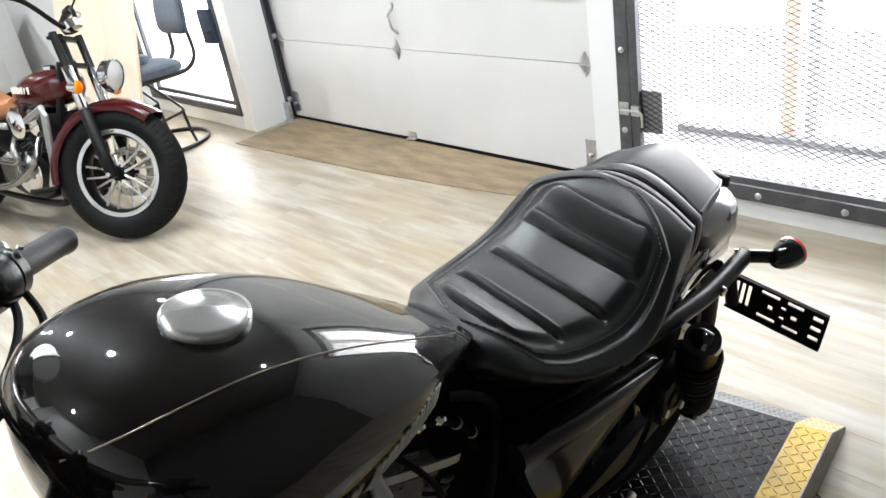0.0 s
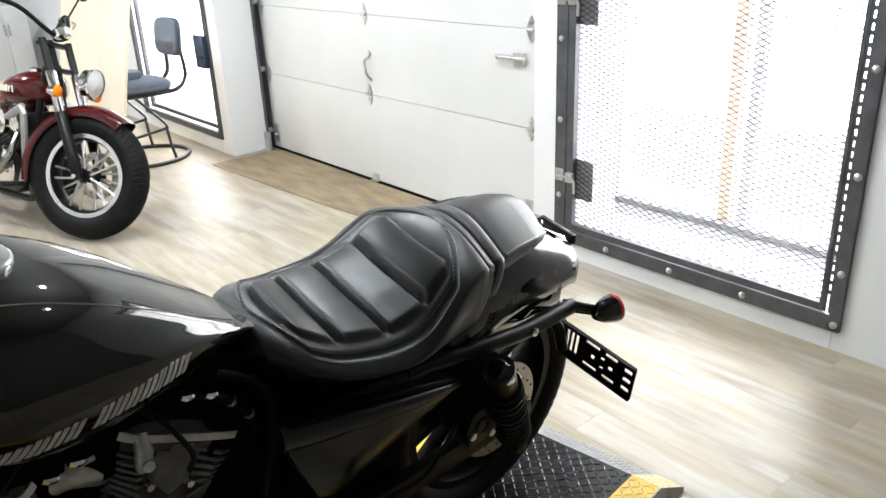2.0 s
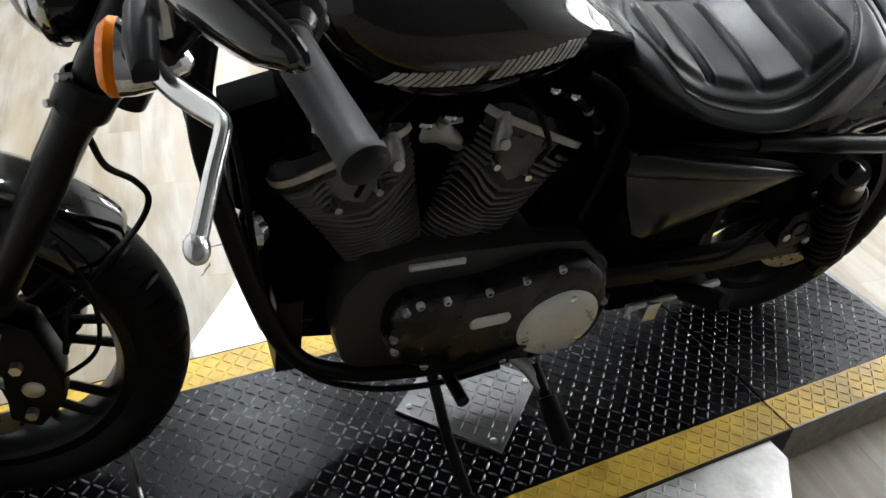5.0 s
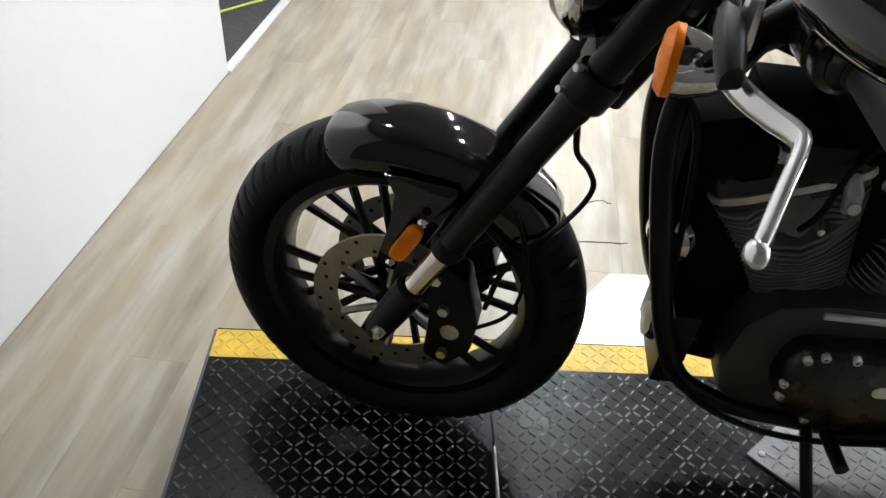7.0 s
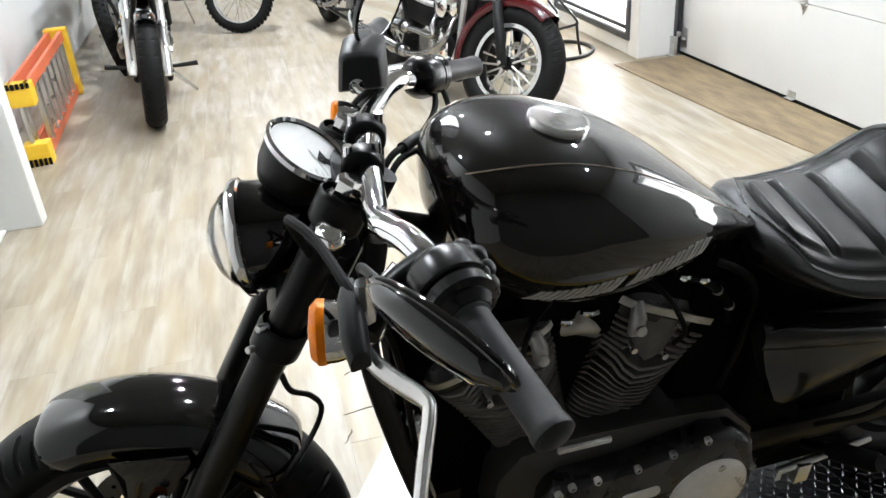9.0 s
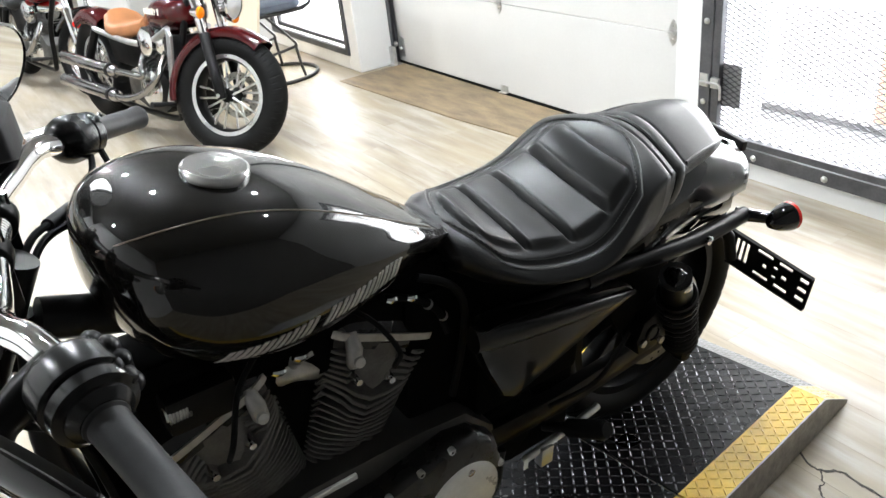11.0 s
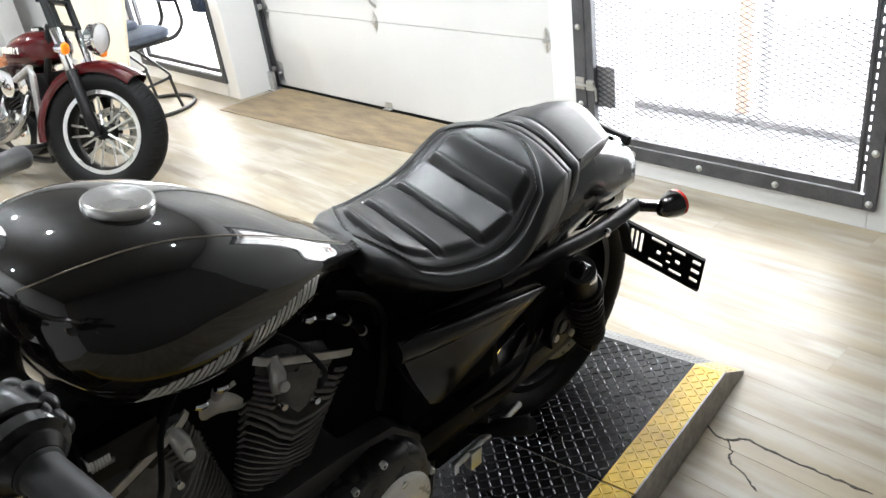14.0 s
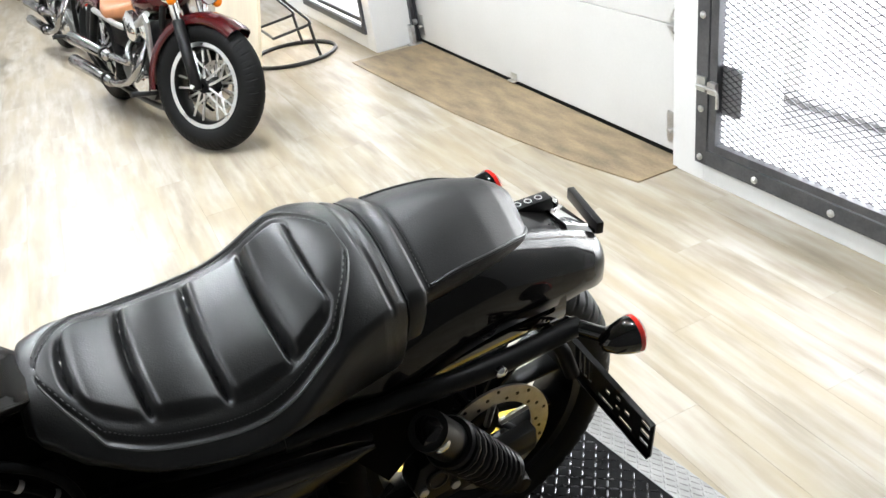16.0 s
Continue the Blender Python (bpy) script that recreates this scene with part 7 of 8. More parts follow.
KNOB_RUBBER = surface("knobbly_rubber", (0.007, 0.007, 0.007), 0.7, vary=0.25, scale=20, bump=0.3, spec=0.2)


def spoked_wheel(name, parent, m, R, rim, w, tyre_material, count=36, knobs=0, rim_material=None):
    """A wire-spoked wheel: rim with tyre, hub and spokes."""
    hw = w * 0.32
    wheel = part(name, Build().lathe([(rim + 0.004, hw), (rim - 0.012, hw - 0.004), (rim - 0.018, 0.0), (rim - 0.012, -hw + 0.004), (rim + 0.004, -hw), (rim - 0.008, -hw + 0.012), (rim - 0.010, 0.0), (rim - 0.008, hw - 0.012)], (0, 0, 0), (0, 1, 0), 48, closed=True), rim_material or CHROME, parent)
    wheel.matrix_local = m
    tb = Build().lathe(tyre_profile(R, rim, w), (0, 0, 0), (0, 1, 0), 56, closed=True) if knobs else grooved_tyre(R, rim, w, 40, 9.0)
    if knobs:
        for k in range(knobs):
            a = 2 * math.pi * k / knobs
            for y, da in ((-0.032, 0), (0.0, 0.5), (0.032, 0)):
                aa = a + da * 2 * math.pi / knobs
                mm = Matrix.Rotation(-aa, 4, "Y") @ Matrix.Translation((R - 0.004 - abs(y) * 0.25, y, 0))
                tb.box((-0.006, -0.011, -0.010), (0.012, 0.011, 0.010), mm)
    part("tyre", tb, tyre_material, wheel)
    part("hub", Build().lathe([(0.01, hw + 0.02), (0.045, hw + 0.015), (0.045, hw), (0.025, 0.0), (0.045, -hw), (0.045, -hw - 0.015), (0.01, -hw - 0.02)], (0, 0, 0), (0, 1, 0), 24), ALU, wheel)
    sb = Build()
    for k in range(count):
        a = 2 * math.pi * k / count
        s = 1 if k % 2 else -1
        lean_ = 0.35 if (k // 2) % 2 else -0.35
        sb.tube([(0.043 * math.cos(a + lean_), s * hw, 0.043 * math.sin(a + lean_)), ((rim - 0.012) * math.cos(a), 0, (rim - 0.012) * math.sin(a))], 0.0018, 5, False)
    tagged(part("wire_spoke", sb, CHROME, wheel, smooth=30), kind="stuff")
    return wheel


def cruiser(label, m, wb, R, steer, front, rear, paint, fender_paint, saddle, fork_lower, fork_upper, rake=29.0, lean=5.0, scout=False, group="parked motorcycles"):
    """A parked cruiser: x ahead from the front axle, y to its left."""
    bk = thing("motorcycle", label, "motorcycle", m @ pose(0, 0, 0, -lean, 0, 0), group)
    up = Vector((-math.sin(radians(rake)), 0, math.cos(radians(rake))))
    ax = Vector((0, 0, R))
    piv = Vector((-0.05, 0, R))
    st = Matrix.Translation(piv) @ Matrix.Rotation(radians(steer), 4, up) @ Matrix.Translation(-piv)

    def F(s, y=0.0, a=0.0):
        return ax + up * s + Vector((math.cos(radians(rake)) * a, y, math.sin(radians(rake)) * a))

    front(bk, st @ Matrix.Translation(ax))
    rear(bk, Matrix.Translation((-wb, 0, R)))
    for s in (1, -1):
        leg = part("fork_leg", Build().tube([F(-0.02, s * 0.105), F(0.02, s * 0.105), F(0.34, s * 0.105), F(0.345, s * 0.105)], [0.022, 0.030, 0.030, 0.026], 16).move(st), fork_lower, bk)
        part("stanchion", Build().tube([F(0.34, s * 0.105), F(0.74, s * 0.105)], 0.020 if scout else 0.023, 16).move(st), fork_upper, leg)
        if scout:
            part("fork_cover", Build().tube([F(0.34, s * 0.105), F(0.345, s * 0.105), F(0.56, s * 0.105), F(0.565, s * 0.105)], [0.023, 0.027, 0.027, 0.023], 16).move(st), CHROME, leg)
        part("axle_end", Build().tube([ax + Vector((0, s * 0.10, 0)), ax + Vector((0, s * 0.14, 0))], 0.012, 8).move(st), CHROME, leg)
    for s0 in (0.58, 0.72):
        part("triple_clamp", Build().box((-0.020 if scout else -0.026, -0.125, -0.009 if scout else -0.013), (0.020 if scout else 0.026, 0.125, 0.009 if scout else 0.013), Matrix.Translation(F(s0, 0, -0.01)) @ Matrix.Rotation(radians(-rake), 4, "Y")).move(st), SATIN, bk, bevel=0.006)
    # front fender
    rows = []
    a0, a1 = (55, 190) if scout else (68, 150)
    for k in range(25):
        a = radians(a0 + (a1 - a0) * k / 24)
        d = Vector((math.cos(a), 0, math.sin(a)))
        dr = 0.045 if scout else 0.03
        hw = 0.082 if scout else 0.062
        prof = [(-1, -dr), (-0.97, -0.012), (-0.75, 0.006), (0, 0.016), (0.75, 0.006), (0.97, -0.012), (1, -dr)]
        rows.append([ax + d * (R + 0.018 + h) + Vector((0, y * hw, 0)) for y, h in prof] + [ax + d * (R + 0.014 + h) + Vector((0, y * (hw - 0.004), 0)) for y, h in reversed(prof)])
    part("front_fender", Build().ring_loft(rows).move(st), fender_paint, bk, smooth=50)
    # headlight, bars, signals
    hc, hr, hd = (F(0.475, 0, 0.135), 0.86, 0.55) if scout else (F(0.66, 0, 0.14), 1.0, 1.0)
    hl_ = part("headlight", Build().lathe([(0.0, -0.10 * hr * hd), (0.05 * hr, -0.085 * hr * hd), (0.085 * hr, -0.03 * hr * hd), (0.092 * hr, 0.03 * hr), (0.096 * hr, 0.036 * hr), (0.090 * hr, 0.048 * hr)], hc, (1, 0, -0.05), 32).move(st), CHROME, bk, "round chrome headlight")
    part("lens", Build().lathe([(0.0, 0.058 * hr), (0.05 * hr, 0.054 * hr), (0.090 * hr, 0.040 * hr)], hc, (1, 0, -0.05), 28).move(st), surface("frosted_headlight_lens", (0.75, 0.76, 0.78), 0.08, metal=0.5, vary=0.1), hl_)
    bars = [(-0.36, 0.40, 0.10), (-0.26, 0.32, 0.15), (-0.16, 0.20, 0.14), (-0.06, 0.08, 0.04), (-0.05, 0.0, 0.03)]
    o = F(0.74)
    pts = [o + Vector((x + 0.08, y, z)) for x, y, z in bars] + [o + Vector((x + 0.08, -y, z)) for x, y, z in reversed(bars[:-1])]
    part("handlebar", Build().tube(spline(pts, 5), 0.0125, 10).move(st), SATIN if scout else CHROME, bk)
    for s in (1, -1):
        e0, e1 = o + Vector((-0.20, s * 0.33, 0.145)), o + Vector((-0.30, s * 0.42, 0.09))
        part("grip", Build().tube([e0, e1], 0.019, 12).move(st), GRIP, bk)
        part("switch_housing", Build().tube([e0 + Vector((0.05, -s * 0.045, 0.01)), e0], [0.024, 0.026], 12).move(st), SATIN, bk)
        part("lever", Build().tube(spline([e0 + Vector((0.07, -s * 0.02, 0)), e0 + Vector((0.06, s * 0.03, -0.01)), e1 + Vector((0.05, s * 0.02, 0))], 4), 0.006, 8).move(st), ALU, bk)
        mr_ = part("mirror", Build().tube([e0 + Vector((0.03, 0, 0.02)), e0 + Vector((0.05, s * 0.06, 0.14))], 0.005, 8).move(st), SATIN, bk)
        part("mirror_head", Build().ball(tuple(e0 + Vector((0.05, s * 0.09, 0.17))), 0.014, 0.055, 0.032, 16, 10).move(st), SATIN if scout else CHROME, mr_)
        sg = F(0.44 if scout else 0.56, s * 0.17, 0.045)
        sb_ = part("turn_signal", Build().lathe([(0, -0.05), (0.02, -0.04), (0.032, 0.0), (0.033, 0.01)], sg, (1, 0, 0), 18).tube([sg, F(0.57, s * 0.11, 0)], 0.01, 8).move(st), CHROME, bk)
        part("signal_lens", Build().lathe([(0.033, 0.008), (0.028, 0.02), (0, 0.026)], sg, (1, 0, 0), 18).move(st), AMBER, sb_)
    part("speedometer", Build().lathe([(0, -0.04), (0.05, -0.035), (0.056, 0.0), (0.05, 0.008), (0.0, 0.010)], o + Vector((0.03, 0, 0.05)), (-0.5, 0, 0.85), 24).move(st), CHROME, bk)
    # tank
    xf = -wb * (0.225 if scout else 0.30)
    tb_ = []
    low = 0.76 if scout else 1.0
    for x, zt, zb, w in ((0, 0.86, 0.78, 0.03), (-0.02, 0.90, 0.74, 0.08), (-0.08, 0.935, 0.70, 0.125), (-0.18, 0.94, 0.67, 0.15), (-0.30, 0.905, 0.655, 0.14), (-0.42, 0.83, 0.65, 0.105), (-0.52, 0.75, 0.655, 0.06), (-0.56, 0.71, 0.67, 0.03)):
        tb_.append([Vector((xf + x + (0.09 if scout else 0.0), w * math.copysign(abs(math.cos(a)) ** 0.75, math.cos(a)), 0.66 + low * ((zt + zb) / 2 - 0.66 + (zt - zb) / 2 * math.copysign(abs(math.sin(a)) ** 0.85, math.sin(a))))) for a in (2 * math.pi * k / 32 for k in range(32))])
    tk_ = part("fuel_tank", Build().ring_loft(tb_), paint, bk, smooth=60)
    for s in (1, -1):
        for k in range(6):
            part("lettering_bar", Build().box((xf - 0.09 - 0.03 * k, s * 0.144 - 0.004, 0.80 - 0.04 * scout), (xf - 0.073 - 0.03 * k, s * 0.144 + 0.006, 0.835 - 0.04 * scout - 0.004 * (k % 2))), GALV if not scout else CREAM, tk_, smooth=0)
    part("fuel_cap", Build().lathe([(0.04, -0.01), (0.04, 0.012), (0.03, 0.018), (0, 0.019)], (xf - 0.17 + (0.09 if scout else 0.0), 0, 0.66 + low * 0.28), (0, 0, 1), 20), CHROME, tk_)
    # seat and rear fender
    sb2 = []
    x0 = xf - 0.50
    for x, zt, w in ((0.02, 0.70, 0.06), (-0.06, 0.68, 0.11), (-0.18, 0.66, 0.155), (-0.28, 0.675, 0.15), (-0.34, 0.72, 0.12), (-0.37, 0.735, 0.08)):
        sb2.append([Vector((x0 + x, w * math.copysign(abs(math.cos(a)) ** 0.7, math.cos(a)), zt - 0.035 + 0.05 * math.copysign(abs(math.sin(a)) ** 0.6, math.sin(a)))) for a in (2 * math.pi * k / 28 for k in range(28))])
    part("seat", Build().ring_loft(sb2), saddle, bk, "tan leather saddle" if scout else "", smooth=60)
    rows = []
    for k in range(21):
        a = radians(60 + (62 if scout else 95) * k / 20)
        d = Vector((math.cos(a), 0, math.sin(a)))
        prof = [(-1, -0.08), (-0.97, -0.015), (-0.7, 0.01), (0, 0.022), (0.7, 0.01), (0.97, -0.015), (1, -0.08)]
        c = Vector((-wb, 0, R))
        rows.append([c + d * (R + 0.03 + h) + Vector((0, y * 0.10, 0)) for y, h in prof] + [c + d * (R + 0.026 + h) + Vector((0, y * 0.096, 0)) for y, h in reversed(prof)])
    part("rear_fender", Build().ring_loft(rows), fender_paint, bk, smooth=50)
    part("tail_lamp", Build().ball((-wb - 0.33, 0, R + 0.26), 0.03, 0.05, 0.03, 14, 8), REDLENS, bk)
    # engine
    xc = xf - 0.27
    part("crankcase", Build().prism([(xc + 0.20, 0.24), (xc + 0.22, 0.36), (xc + 0.12, 0.44), (xc - 0.2, 0.43), (xc - 0.33, 0.38), (xc - 0.32, 0.25), (xc - 0.1, 0.19), (xc + 0.1, 0.19)], 0.26), SATIN if scout else ENGINE_GREY, bk, bevel=0.02)
    for s in (1, -1):
        part("engine_cover", Build().lathe([(0.12, 0), (0.115, 0.015), (0.09, 0.03), (0.03, 0.036), (0.0, 0.036)], (xc - 0.02, s * 0.13, 0.33), (0, s, 0), 28), CHROME, bk, "polished round engine cover")
        part("side_engine_cover", Build().lathe([(0.085, 0), (0.08, 0.012), (0.05, 0.022), (0.0, 0.024)], (xc - 0.20, s * 0.13, 0.34), (0, s, 0), 24), ENGINE_GREY, bk)
    for dx in (0.09, -0.10):
        d = Vector((dx, 0, 0.25)).normalized()
        side = Vector((d.z, 0, -d.x))
        base = Vector((xc + dx * 0.4, 0, 0.40))
        cy = part("cylinder", Build().tube([base, base + d * 0.22], 0.07, 20), ENGINE_GREY, bk)
        for k in range(8):
            h = base + d * (0.03 + 0.02 * k)
            ring = [(0.085 * math.copysign(abs(math.cos(a)) ** 0.5, math.cos(a)), 0.10 * math.copysign(abs(math.sin(a)) ** 0.5, math.sin(a))) for a in (2 * math.pi * q / 20 for q in range(20))]
            part("cooling_fin", Build().ring_loft([[h + side * f + Vector((0, y, 0)) + d * e for f, y in ring] for e in (-0.003, 0.003)]), ENGINE_GREY, cy, smooth=30)
        t = base + d * 0.24
        part("rocker_cover", Build().ball(tuple(t), 0.095, 0.105, 0.05, 18, 10), CHROME, cy)
    # added black box and panel, darken the see-through engine and saddle gap
    part("engine_filler", Build().box((xc - 0.16, -0.06, 0.38), (xc + 0.16, 0.06, 0.66)), MATTE_BLACK, bk, bevel=0.01)
    part("side_panel", Build().prism([(xc - 0.14, 0.40), (xc - 0.10, 0.62), (xc - 0.30, 0.66), (-wb + 0.22, 0.62), (-wb + 0.28, 0.42)], 0.13 if scout else 0.20), SATIN, bk, "black filler panel under the saddle", bevel=0.01)
    part("air_cleaner", Build().lathe([(0.0, 0.05), (0.06, 0.048), (0.085, 0.03), (0.09, 0.0)], (xc, -0.12, 0.60), (0, -1, 0), 26), CHROME, bk)
    # frame, radiator and pipes
    for s in (1, -1):
        part("frame_tube", Build().tube(spline([F(0.62, s * 0.03, -0.06), Vector((xf + 0.02, s * 0.09, 0.52)), Vector((xf + 0.0, s * 0.11, 0.25)), Vector((xf - 0.1, s * 0.11, 0.17)), Vector((-wb + 0.35, s * 0.12, 0.20)), Vector((-wb, s * 0.13, R))], 5), 0.019, 10), SATIN, bk)
        part("shock", Build().tube([(-wb + 0.06, s * 0.14, R + 0.03), (-wb + 0.22, s * 0.13, R + 0.27)], 0.026, 12), SATIN, bk)
        part("foot_peg", Build().tube([(xf + 0.0, s * 0.13, 0.27), (xf + 0.02, s * 0.30, 0.29)], [0.012, 0.017], 10), GRIP, bk)
    part("steering_head", Build().tube([F(0.55, 0, -0.05), F(0.75, 0, -0.05)], 0.032, 16), SATIN, bk)
    if scout:
        part("radiator_shroud", Build().box((xf - 0.01, -0.145, 0.25), (xf + 0.09, 0.145, 0.69), Matrix.Translation((0.05, 0, 0.02)) @ pose(0, 0, 0, 0, -9, 0)), SATIN, bk, "tall black radiator shroud", bevel=0.015)
        for s in (1, -1):
            part("frame_casting", Build().prism([(xf + 0.02, 0.70), (xf + 0.06, 0.66), (xf + 0.035, 0.36), (xf - 0.03, 0.26), (xf - 0.06, 0.28), (xf - 0.005, 0.40)], 0.022, Matrix.Translation((0.0, s * 0.155, 0))), GALV, bk, "grey cast frame member", bevel=0.006)
            part("seat_rail", Build().tube(spline([(xf - 0.02, s * 0.13, 0.69), (xf - 0.25, s * 0.135, 0.60), (xf - 0.50, s * 0.14, 0.58), (-wb + 0.20, s * 0.13, 0.62)], 5), 0.018, 10), GALV, bk)
            part("cam_cover", Build().ball((xc + 0.08, s * 0.085, 0.60), 0.055, 0.045, 0.085, 18, 12), CHROME, bk, "bright chrome cam cover")
            part("cam_cover", Build().ball((xc - 0.10, s * 0.085, 0.58), 0.055, 0.045, 0.075, 18, 12), CHROME, bk, "bright chrome cam cover")
    for k, (z0, z1) in enumerate(((0.44, 0.40), (0.34, 0.25))):
        y = -0.17 - 0.015 * k
        pts = [(xc + (0.12 if k else -0.12), -0.10, 0.52), (xc + (0.16 if k else -0.04), y, 0.46 - 0.05 * k), (xc - 0.02, y - 0.01, z0 - 0.04), (xc - 0.22, y - 0.02, z1), (xc - 0.35, y - 0.02, z1 - 0.005)]
        pipe = part("exhaust_pipe", Build().tube(spline(pts, 6), 0.021, 14), PIPE, bk, "dark chrome exhaust pipe")
        part("muffler", Build().tube([(xc - 0.34, y - 0.02, z1 - 0.005), (xc - 0.36, y - 0.02, z1 - 0.006), (-wb - 0.18, y - 0.025, z1 + 0.015), (-wb - 0.20, y - 0.025, z1 + 0.015)], [0.022, 0.038, 0.042, 0.034], 18), PIPE, pipe)
        part("heat_clamp", Build().tube([(xc - 0.40, y - 0.021, z1 - 0.004), (xc - 0.43, y - 0.021, z1 - 0.003)], 0.044, 18), SATIN, pipe)
    part("kickstand", Build().tube([(xc + 0.05, 0.12, 0.19), (xc - 0.02, 0.28, 0.03), (xc + 0.03, 0.31, 0.005)], 0.011, 8), SATIN if scout else ALU, bk)
    return bk


def cast(parent, m, R=0.325, rim=0.205, w=0.135):
    return cast_wheel("wheel", parent, m, R, rim, w, BLOCK_TREAD, 0.10, ALU, 5, ((0.07, 0.13),), SATIN, ALU, 0.026, 0.0065)


cruiser("dark maroon cruiser motorcycle with tan saddle and black radiator shroud", pose(-0.39, -1.672, 0, 0, 0, 13), 1.53, 0.345, 27,
        lambda p, m: cast(p, m, 0.345, 0.218, 0.14), lambda p, m: cast(p, m, 0.345, 0.205, 0.15), MAROON, MAROON, TAN, SATIN, SATIN, rake=20, lean=9.0, scout=True)
cruiser("cherry red cruiser motorcycle with chrome forks parked behind the maroon one", pose(-2.52, -1.97, 0, 0, 0, 11), 1.50, 0.32, 24,
        lambda p, m: spoked_wheel("wheel", p, m, 0.32, 0.225, 0.11, BLOCK_TREAD), lambda p, m: spoked_wheel("wheel", p, m, 0.32, 0.205, 0.14, BLOCK_TREAD), CHERRY, BLACK_PAINT, LEATHER, CHROME, CHROME, rake=16)
cruiser("black and chrome motorcycle with a narrow front tyre", pose(-1.29, -3.715, 0, 0, 0, 4), 1.62, 0.345, 3,
        lambda p, m: spoked_wheel("wheel", p, m, 0.345, 0.245, 0.135, BLOCK_TREAD), lambda p, m: spoked_wheel("wheel", p, m, 0.33, 0.205, 0.14, BLOCK_TREAD), BLACK_PAINT, BLACK_PAINT, LEATHER, ALU, ALU, rake=32)


def dirt_bike(label, m, steer, paint):
    bk = thing("dirt_bike", label, "dirt bike", m @ pose(0, 0, 0, -9, 0, 0), "parked motorcycles")
    R, wb = 0.35, 1.45
    up = Vector((-0.45, 0, 0.89))
    ax = Vector((0, 0, R))
    st = Matrix.Translation((-0.03, 0, R)) @ Matrix.Rotation(radians(steer), 4, up) @ Matrix.Translation((0.03, 0, -R))
    spoked_wheel("wheel", bk, st @ Matrix.Translation(ax), R, 0.27, 0.085, KNOB_RUBBER, 32, 44, ALU)
    spoked_wheel("wheel", bk, Matrix.Translation((-wb, 0, 0.335)), 0.335, 0.235, 0.11, KNOB_RUBBER, 32, 36, ALU)
    for s in (1, -1):
        leg = part("fork_leg", Build().tube([ax + Vector((0, s * 0.09, -0.02)), ax + Vector((0, s * 0.09, 0)) + up * 0.30], [0.024, 0.027], 12).move(st), ALU, bk)
        part("fork_tube", Build().tube([ax + Vector((0, s * 0.09, 0)) + up * 0.30, ax + Vector((0, s * 0.09, 0)) + up * 0.78], 0.028, 12).move(st), SATIN, leg)
        part("frame_tube", Build().tube(spline([(-0.33, s * 0.03, 0.95), (-0.45, s * 0.08, 0.55), (-0.55, s * 0.10, 0.32), (-0.85, s * 0.10, 0.32), (-0.95, s * 0.08, 0.5)], 5), 0.018, 10), SATIN, bk)
        part("swingarm", Build().tube([(-0.93, s * 0.07, 0.42), (-wb, s * 0.10, 0.335)], [0.026, 0.02], 10), ALU, bk)
        part("side_panel", Build().prism([(-0.40, 0.95), (-0.45, 0.70), (-0.62, 0.55), (-0.75, 0.72), (-0.85, 0.88)], 0.02, Matrix.Translation((0, s * 0.13, 0))), paint, bk, bevel=0.006)
        part("grip", Build().tube([(-0.40, s * 0.28, 1.12), (-0.44, s * 0.41, 1.12)], 0.018, 10).move(st), GRIP, bk)
    part("handlebar", Build().tube(spline([(-0.44, 0.41, 1.12), (-0.38, 0.22, 1.12), (-0.35, 0.08, 1.05), (-0.35, -0.08, 1.05), (-0.38, -0.22, 1.12), (-0.44, -0.41, 1.12)], 5), 0.012, 10).move(st), ALU, bk)
    rows = []
    for k in range(13):
        x, z = 0.34 - 0.055 * k, 0.80 + 0.05 * math.sin(k / 12 * 2.2)
        w = 0.03 + 0.045 * math.sin(math.pi * min(1, (k + 1.5) / 9) / 2)
        rows.append([Vector((x, -w, z - 0.02)), Vector((x, -w * 0.5, z + 0.01)), Vector((x, 0, z + 0.016)), Vector((x, w * 0.5, z + 0.01)), Vector((x, w, z - 0.02)), Vector((x, 0, z + 0.008))])
    part("front_fender", Build().ring_loft(rows).move(st), paint, bk, smooth=50)
    rows = []
    for k in range(13):
        x, z = -1.05 - 0.06 * k, 0.90 + 0.05 * k / 12
        w = 0.10 - 0.04 * k / 12
        rows.append([Vector((x, -w, z - 0.03)), Vector((x, 0, z + 0.01)), Vector((x, w, z - 0.03)), Vector((x, 0, z))])
    part("rear_fender", Build().ring_loft(rows), paint, bk, smooth=50)
    rows = []
    for x, z, w in ((-0.55, 0.98, 0.06), (-0.75, 0.93, 0.10), (-1.0, 0.93, 0.11), (-1.3, 0.97, 0.08)):
        rows.append([Vector((x, w * math.cos(a), z + 0.03 * math.sin(a))) for a in (2 * math.pi * q / 16 for q in range(16))])
    part("seat", Build().ring_loft(rows), LEATHER, bk)
    part("engine", Build().prism([(-0.58, 0.35), (-0.56, 0.50), (-0.62, 0.70), (-0.76, 0.70), (-0.80, 0.52), (-0.95, 0.48), (-0.95, 0.33), (-0.75, 0.30)], 0.20), ENGINE_GREY, bk, bevel=0.02)
    part("tank", Build().ball((-0.50, 0, 0.95), 0.16, 0.10, 0.08, 18, 10), paint, bk)
    part("chain_guard", Build().tube([(-0.95, -0.09, 0.45), (-wb, -0.09, 0.37)], 0.012, 8), SATIN, bk)
    part("kickstand", Build().tube([(-0.80, 0.10, 0.34), (-0.84, 0.30, 0.02), (-0.80, 0.33, 0.005)], 0.010, 8), ALU, bk)
    return bk


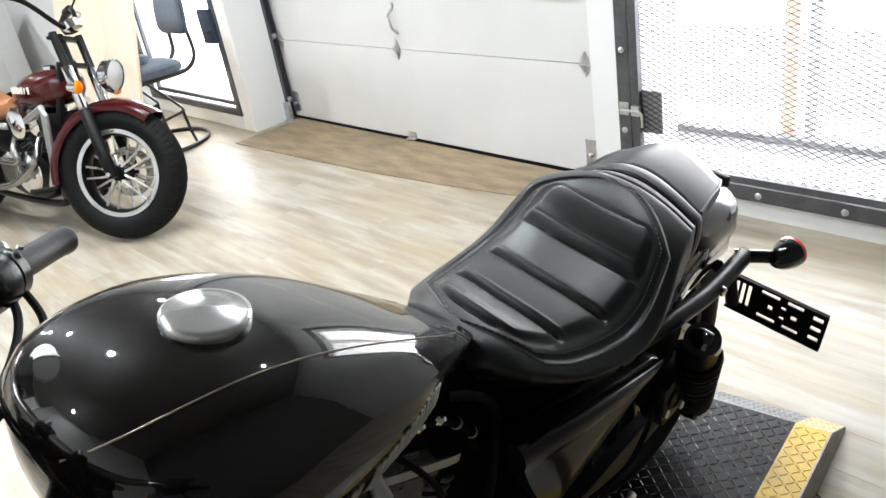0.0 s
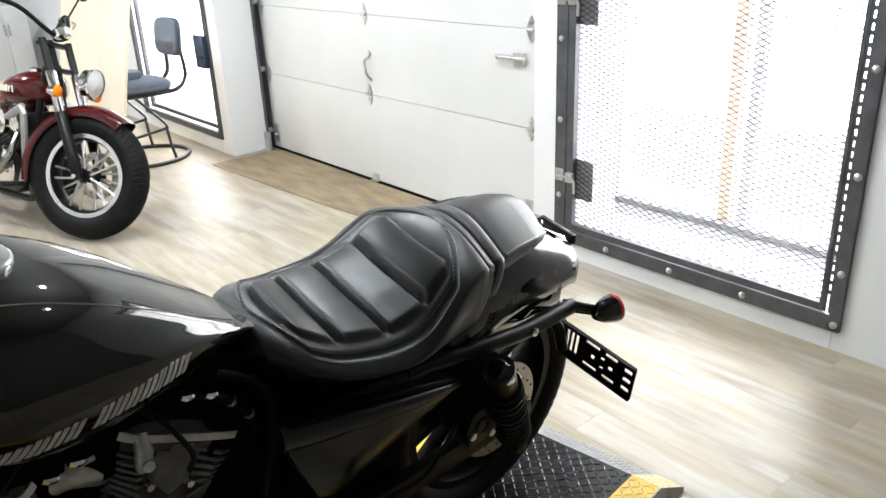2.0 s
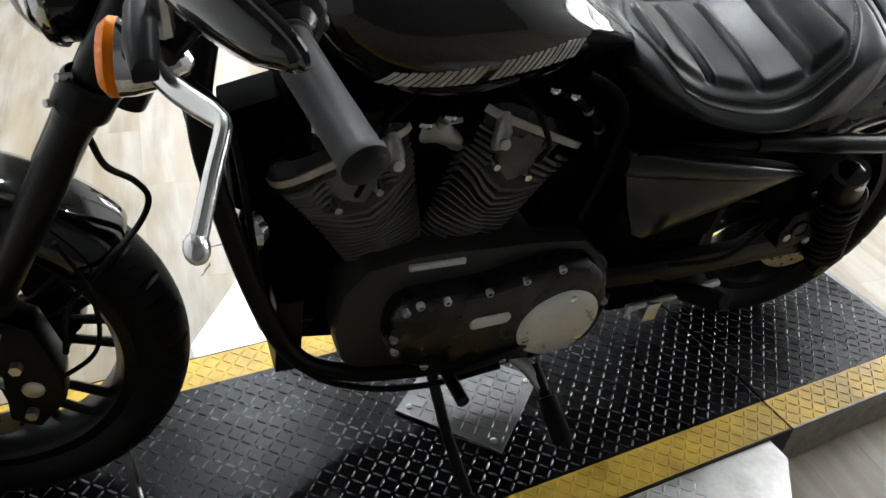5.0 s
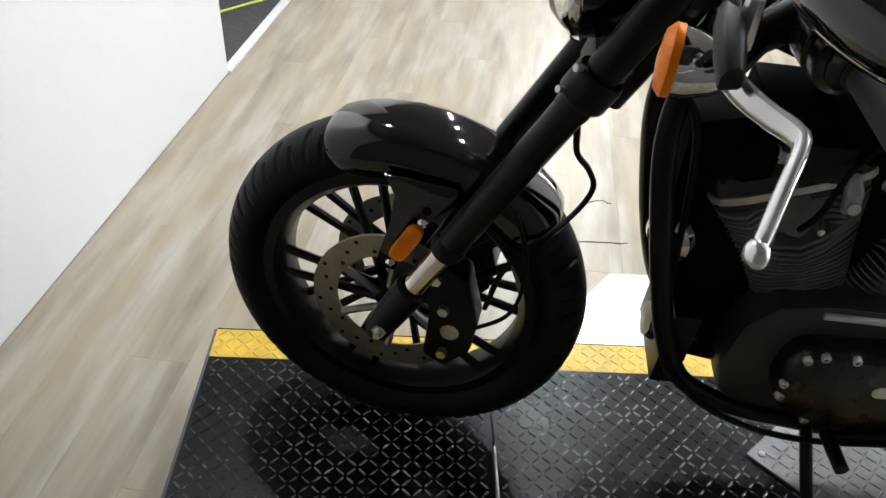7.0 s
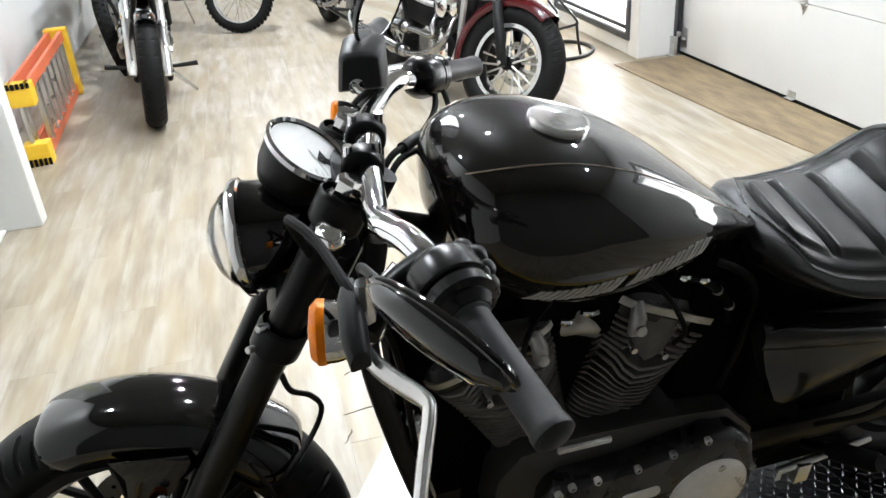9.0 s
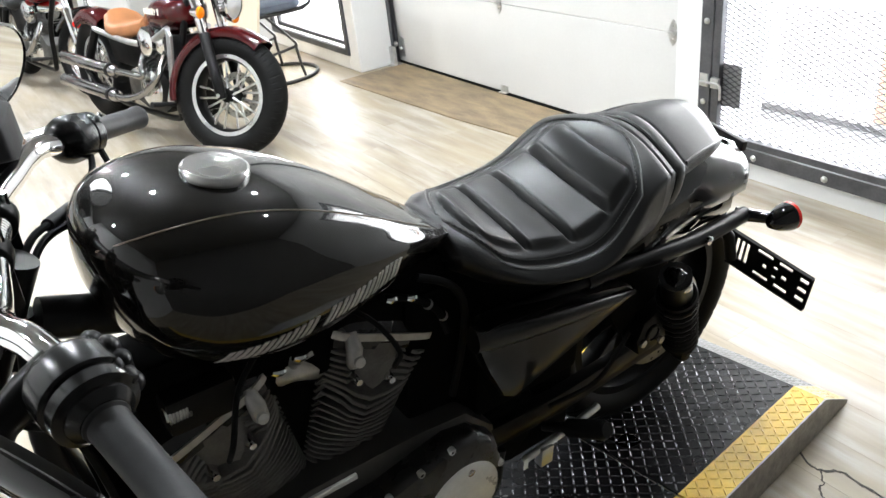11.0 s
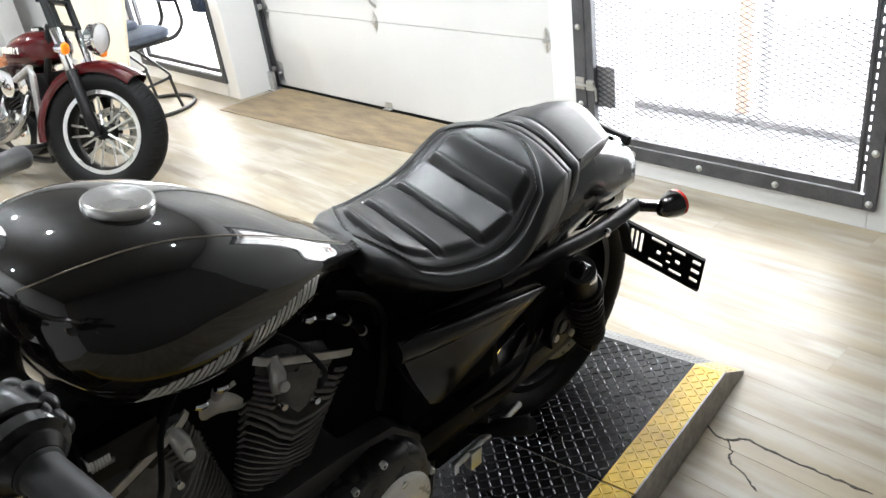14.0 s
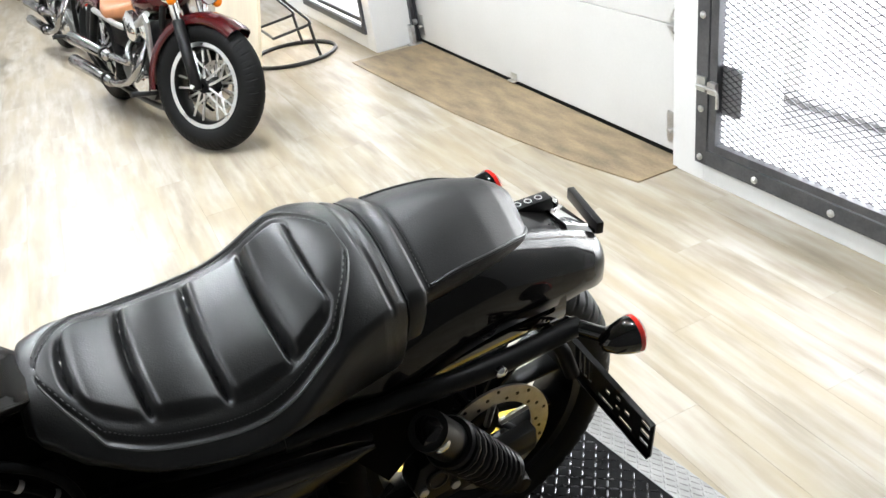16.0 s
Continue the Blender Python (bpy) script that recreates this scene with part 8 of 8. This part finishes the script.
dirt_bike("red and blue dirt bike with spoked knobbly wheels parked far back", pose(-4.0, -3.12, 0, 0, 0, 50), 12, CHERRY)
dirt_bike("grey and white dirt bike with knobbly tyres along the wall", pose(-4.30, -4.10, 0, 0, 0, 183), 0, surface("white_plastic", (0.7, 0.7, 0.7), 0.4, vary=0.05))


# far back: white cabinet and a plywood workbench
ENAMEL = surface("white_enamel", (0.74, 0.74, 0.73), 0.35, vary=0.06, scale=3, fine=30)
cabinet = thing("cabinet", "white enamelled cabinet standing behind the parked motorcycles", "cabinet", pose(-5.75, -0.95, 0, 0, 0, 28))
part("body", Build().box((-0.40, -0.30, 0.06), (0.40, 0.30, 0.90)), ENAMEL, cabinet, bevel=0.012)
part("plinth", Build().box((-0.37, -0.27, 0.0), (0.37, 0.27, 0.06)), SATIN, cabinet, "dark recessed plinth", bevel=0.004)
for k in (0, 1):
    dr = part("door", Build().box((0.402, -0.285 + 0.288 * k, 0.09), (0.420, -0.003 + 0.288 * k, 0.87)), ENAMEL, cabinet, bevel=0.004)
    part("handle", Build().tube([(0.432, -0.03 + 0.06 * k, 0.62), (0.432, -0.03 + 0.06 * k, 0.74)], 0.006, 8).box((0.418, -0.033 + 0.06 * k, 0.628), (0.434, -0.027 + 0.06 * k, 0.634)).box((0.418, -0.033 + 0.06 * k, 0.726), (0.434, -0.027 + 0.06 * k, 0.732)), GALV, dr, "steel handle")
bench = thing("workbench", "rough plywood workbench with wide flat legs", "workbench", pose(-8.0, -2.25, 0, 0, 0, 6))
part("benchtop", Build().box((-0.40, -0.55, 0.80), (0.40, 0.55, 0.84)), PLY, bench, bevel=0.004)
for x in (-0.33, 0.33):
    for s in (-1, 1):
        part("leg", Build().prism([(-0.05, 0), (0.05, 0), (0.07, 0.80), (-0.07, 0.80)], 0.03, Matrix.Translation((x, s * 0.47, 0))), PLY, bench, bevel=0.003)
    part("rail", Build().box((x - 0.015, -0.45, 0.12), (x + 0.015, 0.45, 0.22)), PLY, bench, bevel=0.003)


# ---- floor planks, laid lengthwise in staggered rows ----
PLANK_L, PLANK_W = 1.22, 0.1525
pb_ = Build()
pb_.ring_loft([[Vector((x, y, z)) for x, y in ((-hx_, -hy_), (hx_, -hy_), (hx_, hy_), (-hx_, hy_))] for z, hx_, hy_ in ((-0.010, PLANK_L / 2 - 0.0002, PLANK_W / 2 - 0.0002), (-0.0003, PLANK_L / 2 - 0.0002, PLANK_W / 2 - 0.0002), (0.0, PLANK_L / 2 - 0.0005, PLANK_W / 2 - 0.0005))])
plank_mesh = mesh_of("plank", pb_, FLOOR, 0, 0)
rng = random.Random(7)
row, y = 0, SOUTH + PLANK_W / 2 + 0.004
while y < -0.02:
    x = -6.2 + (row * 0.37 % 1.0) * PLANK_L + rng.uniform(-0.08, 0.08)
    while x + PLANK_L / 2 < X1 + 0.35:
        ob = new("plank", plank_mesh)
        ob.parent = floor_slab
        ob.location = (x, y, 0)
        x += PLANK_L
    y += PLANK_W
    row += 1
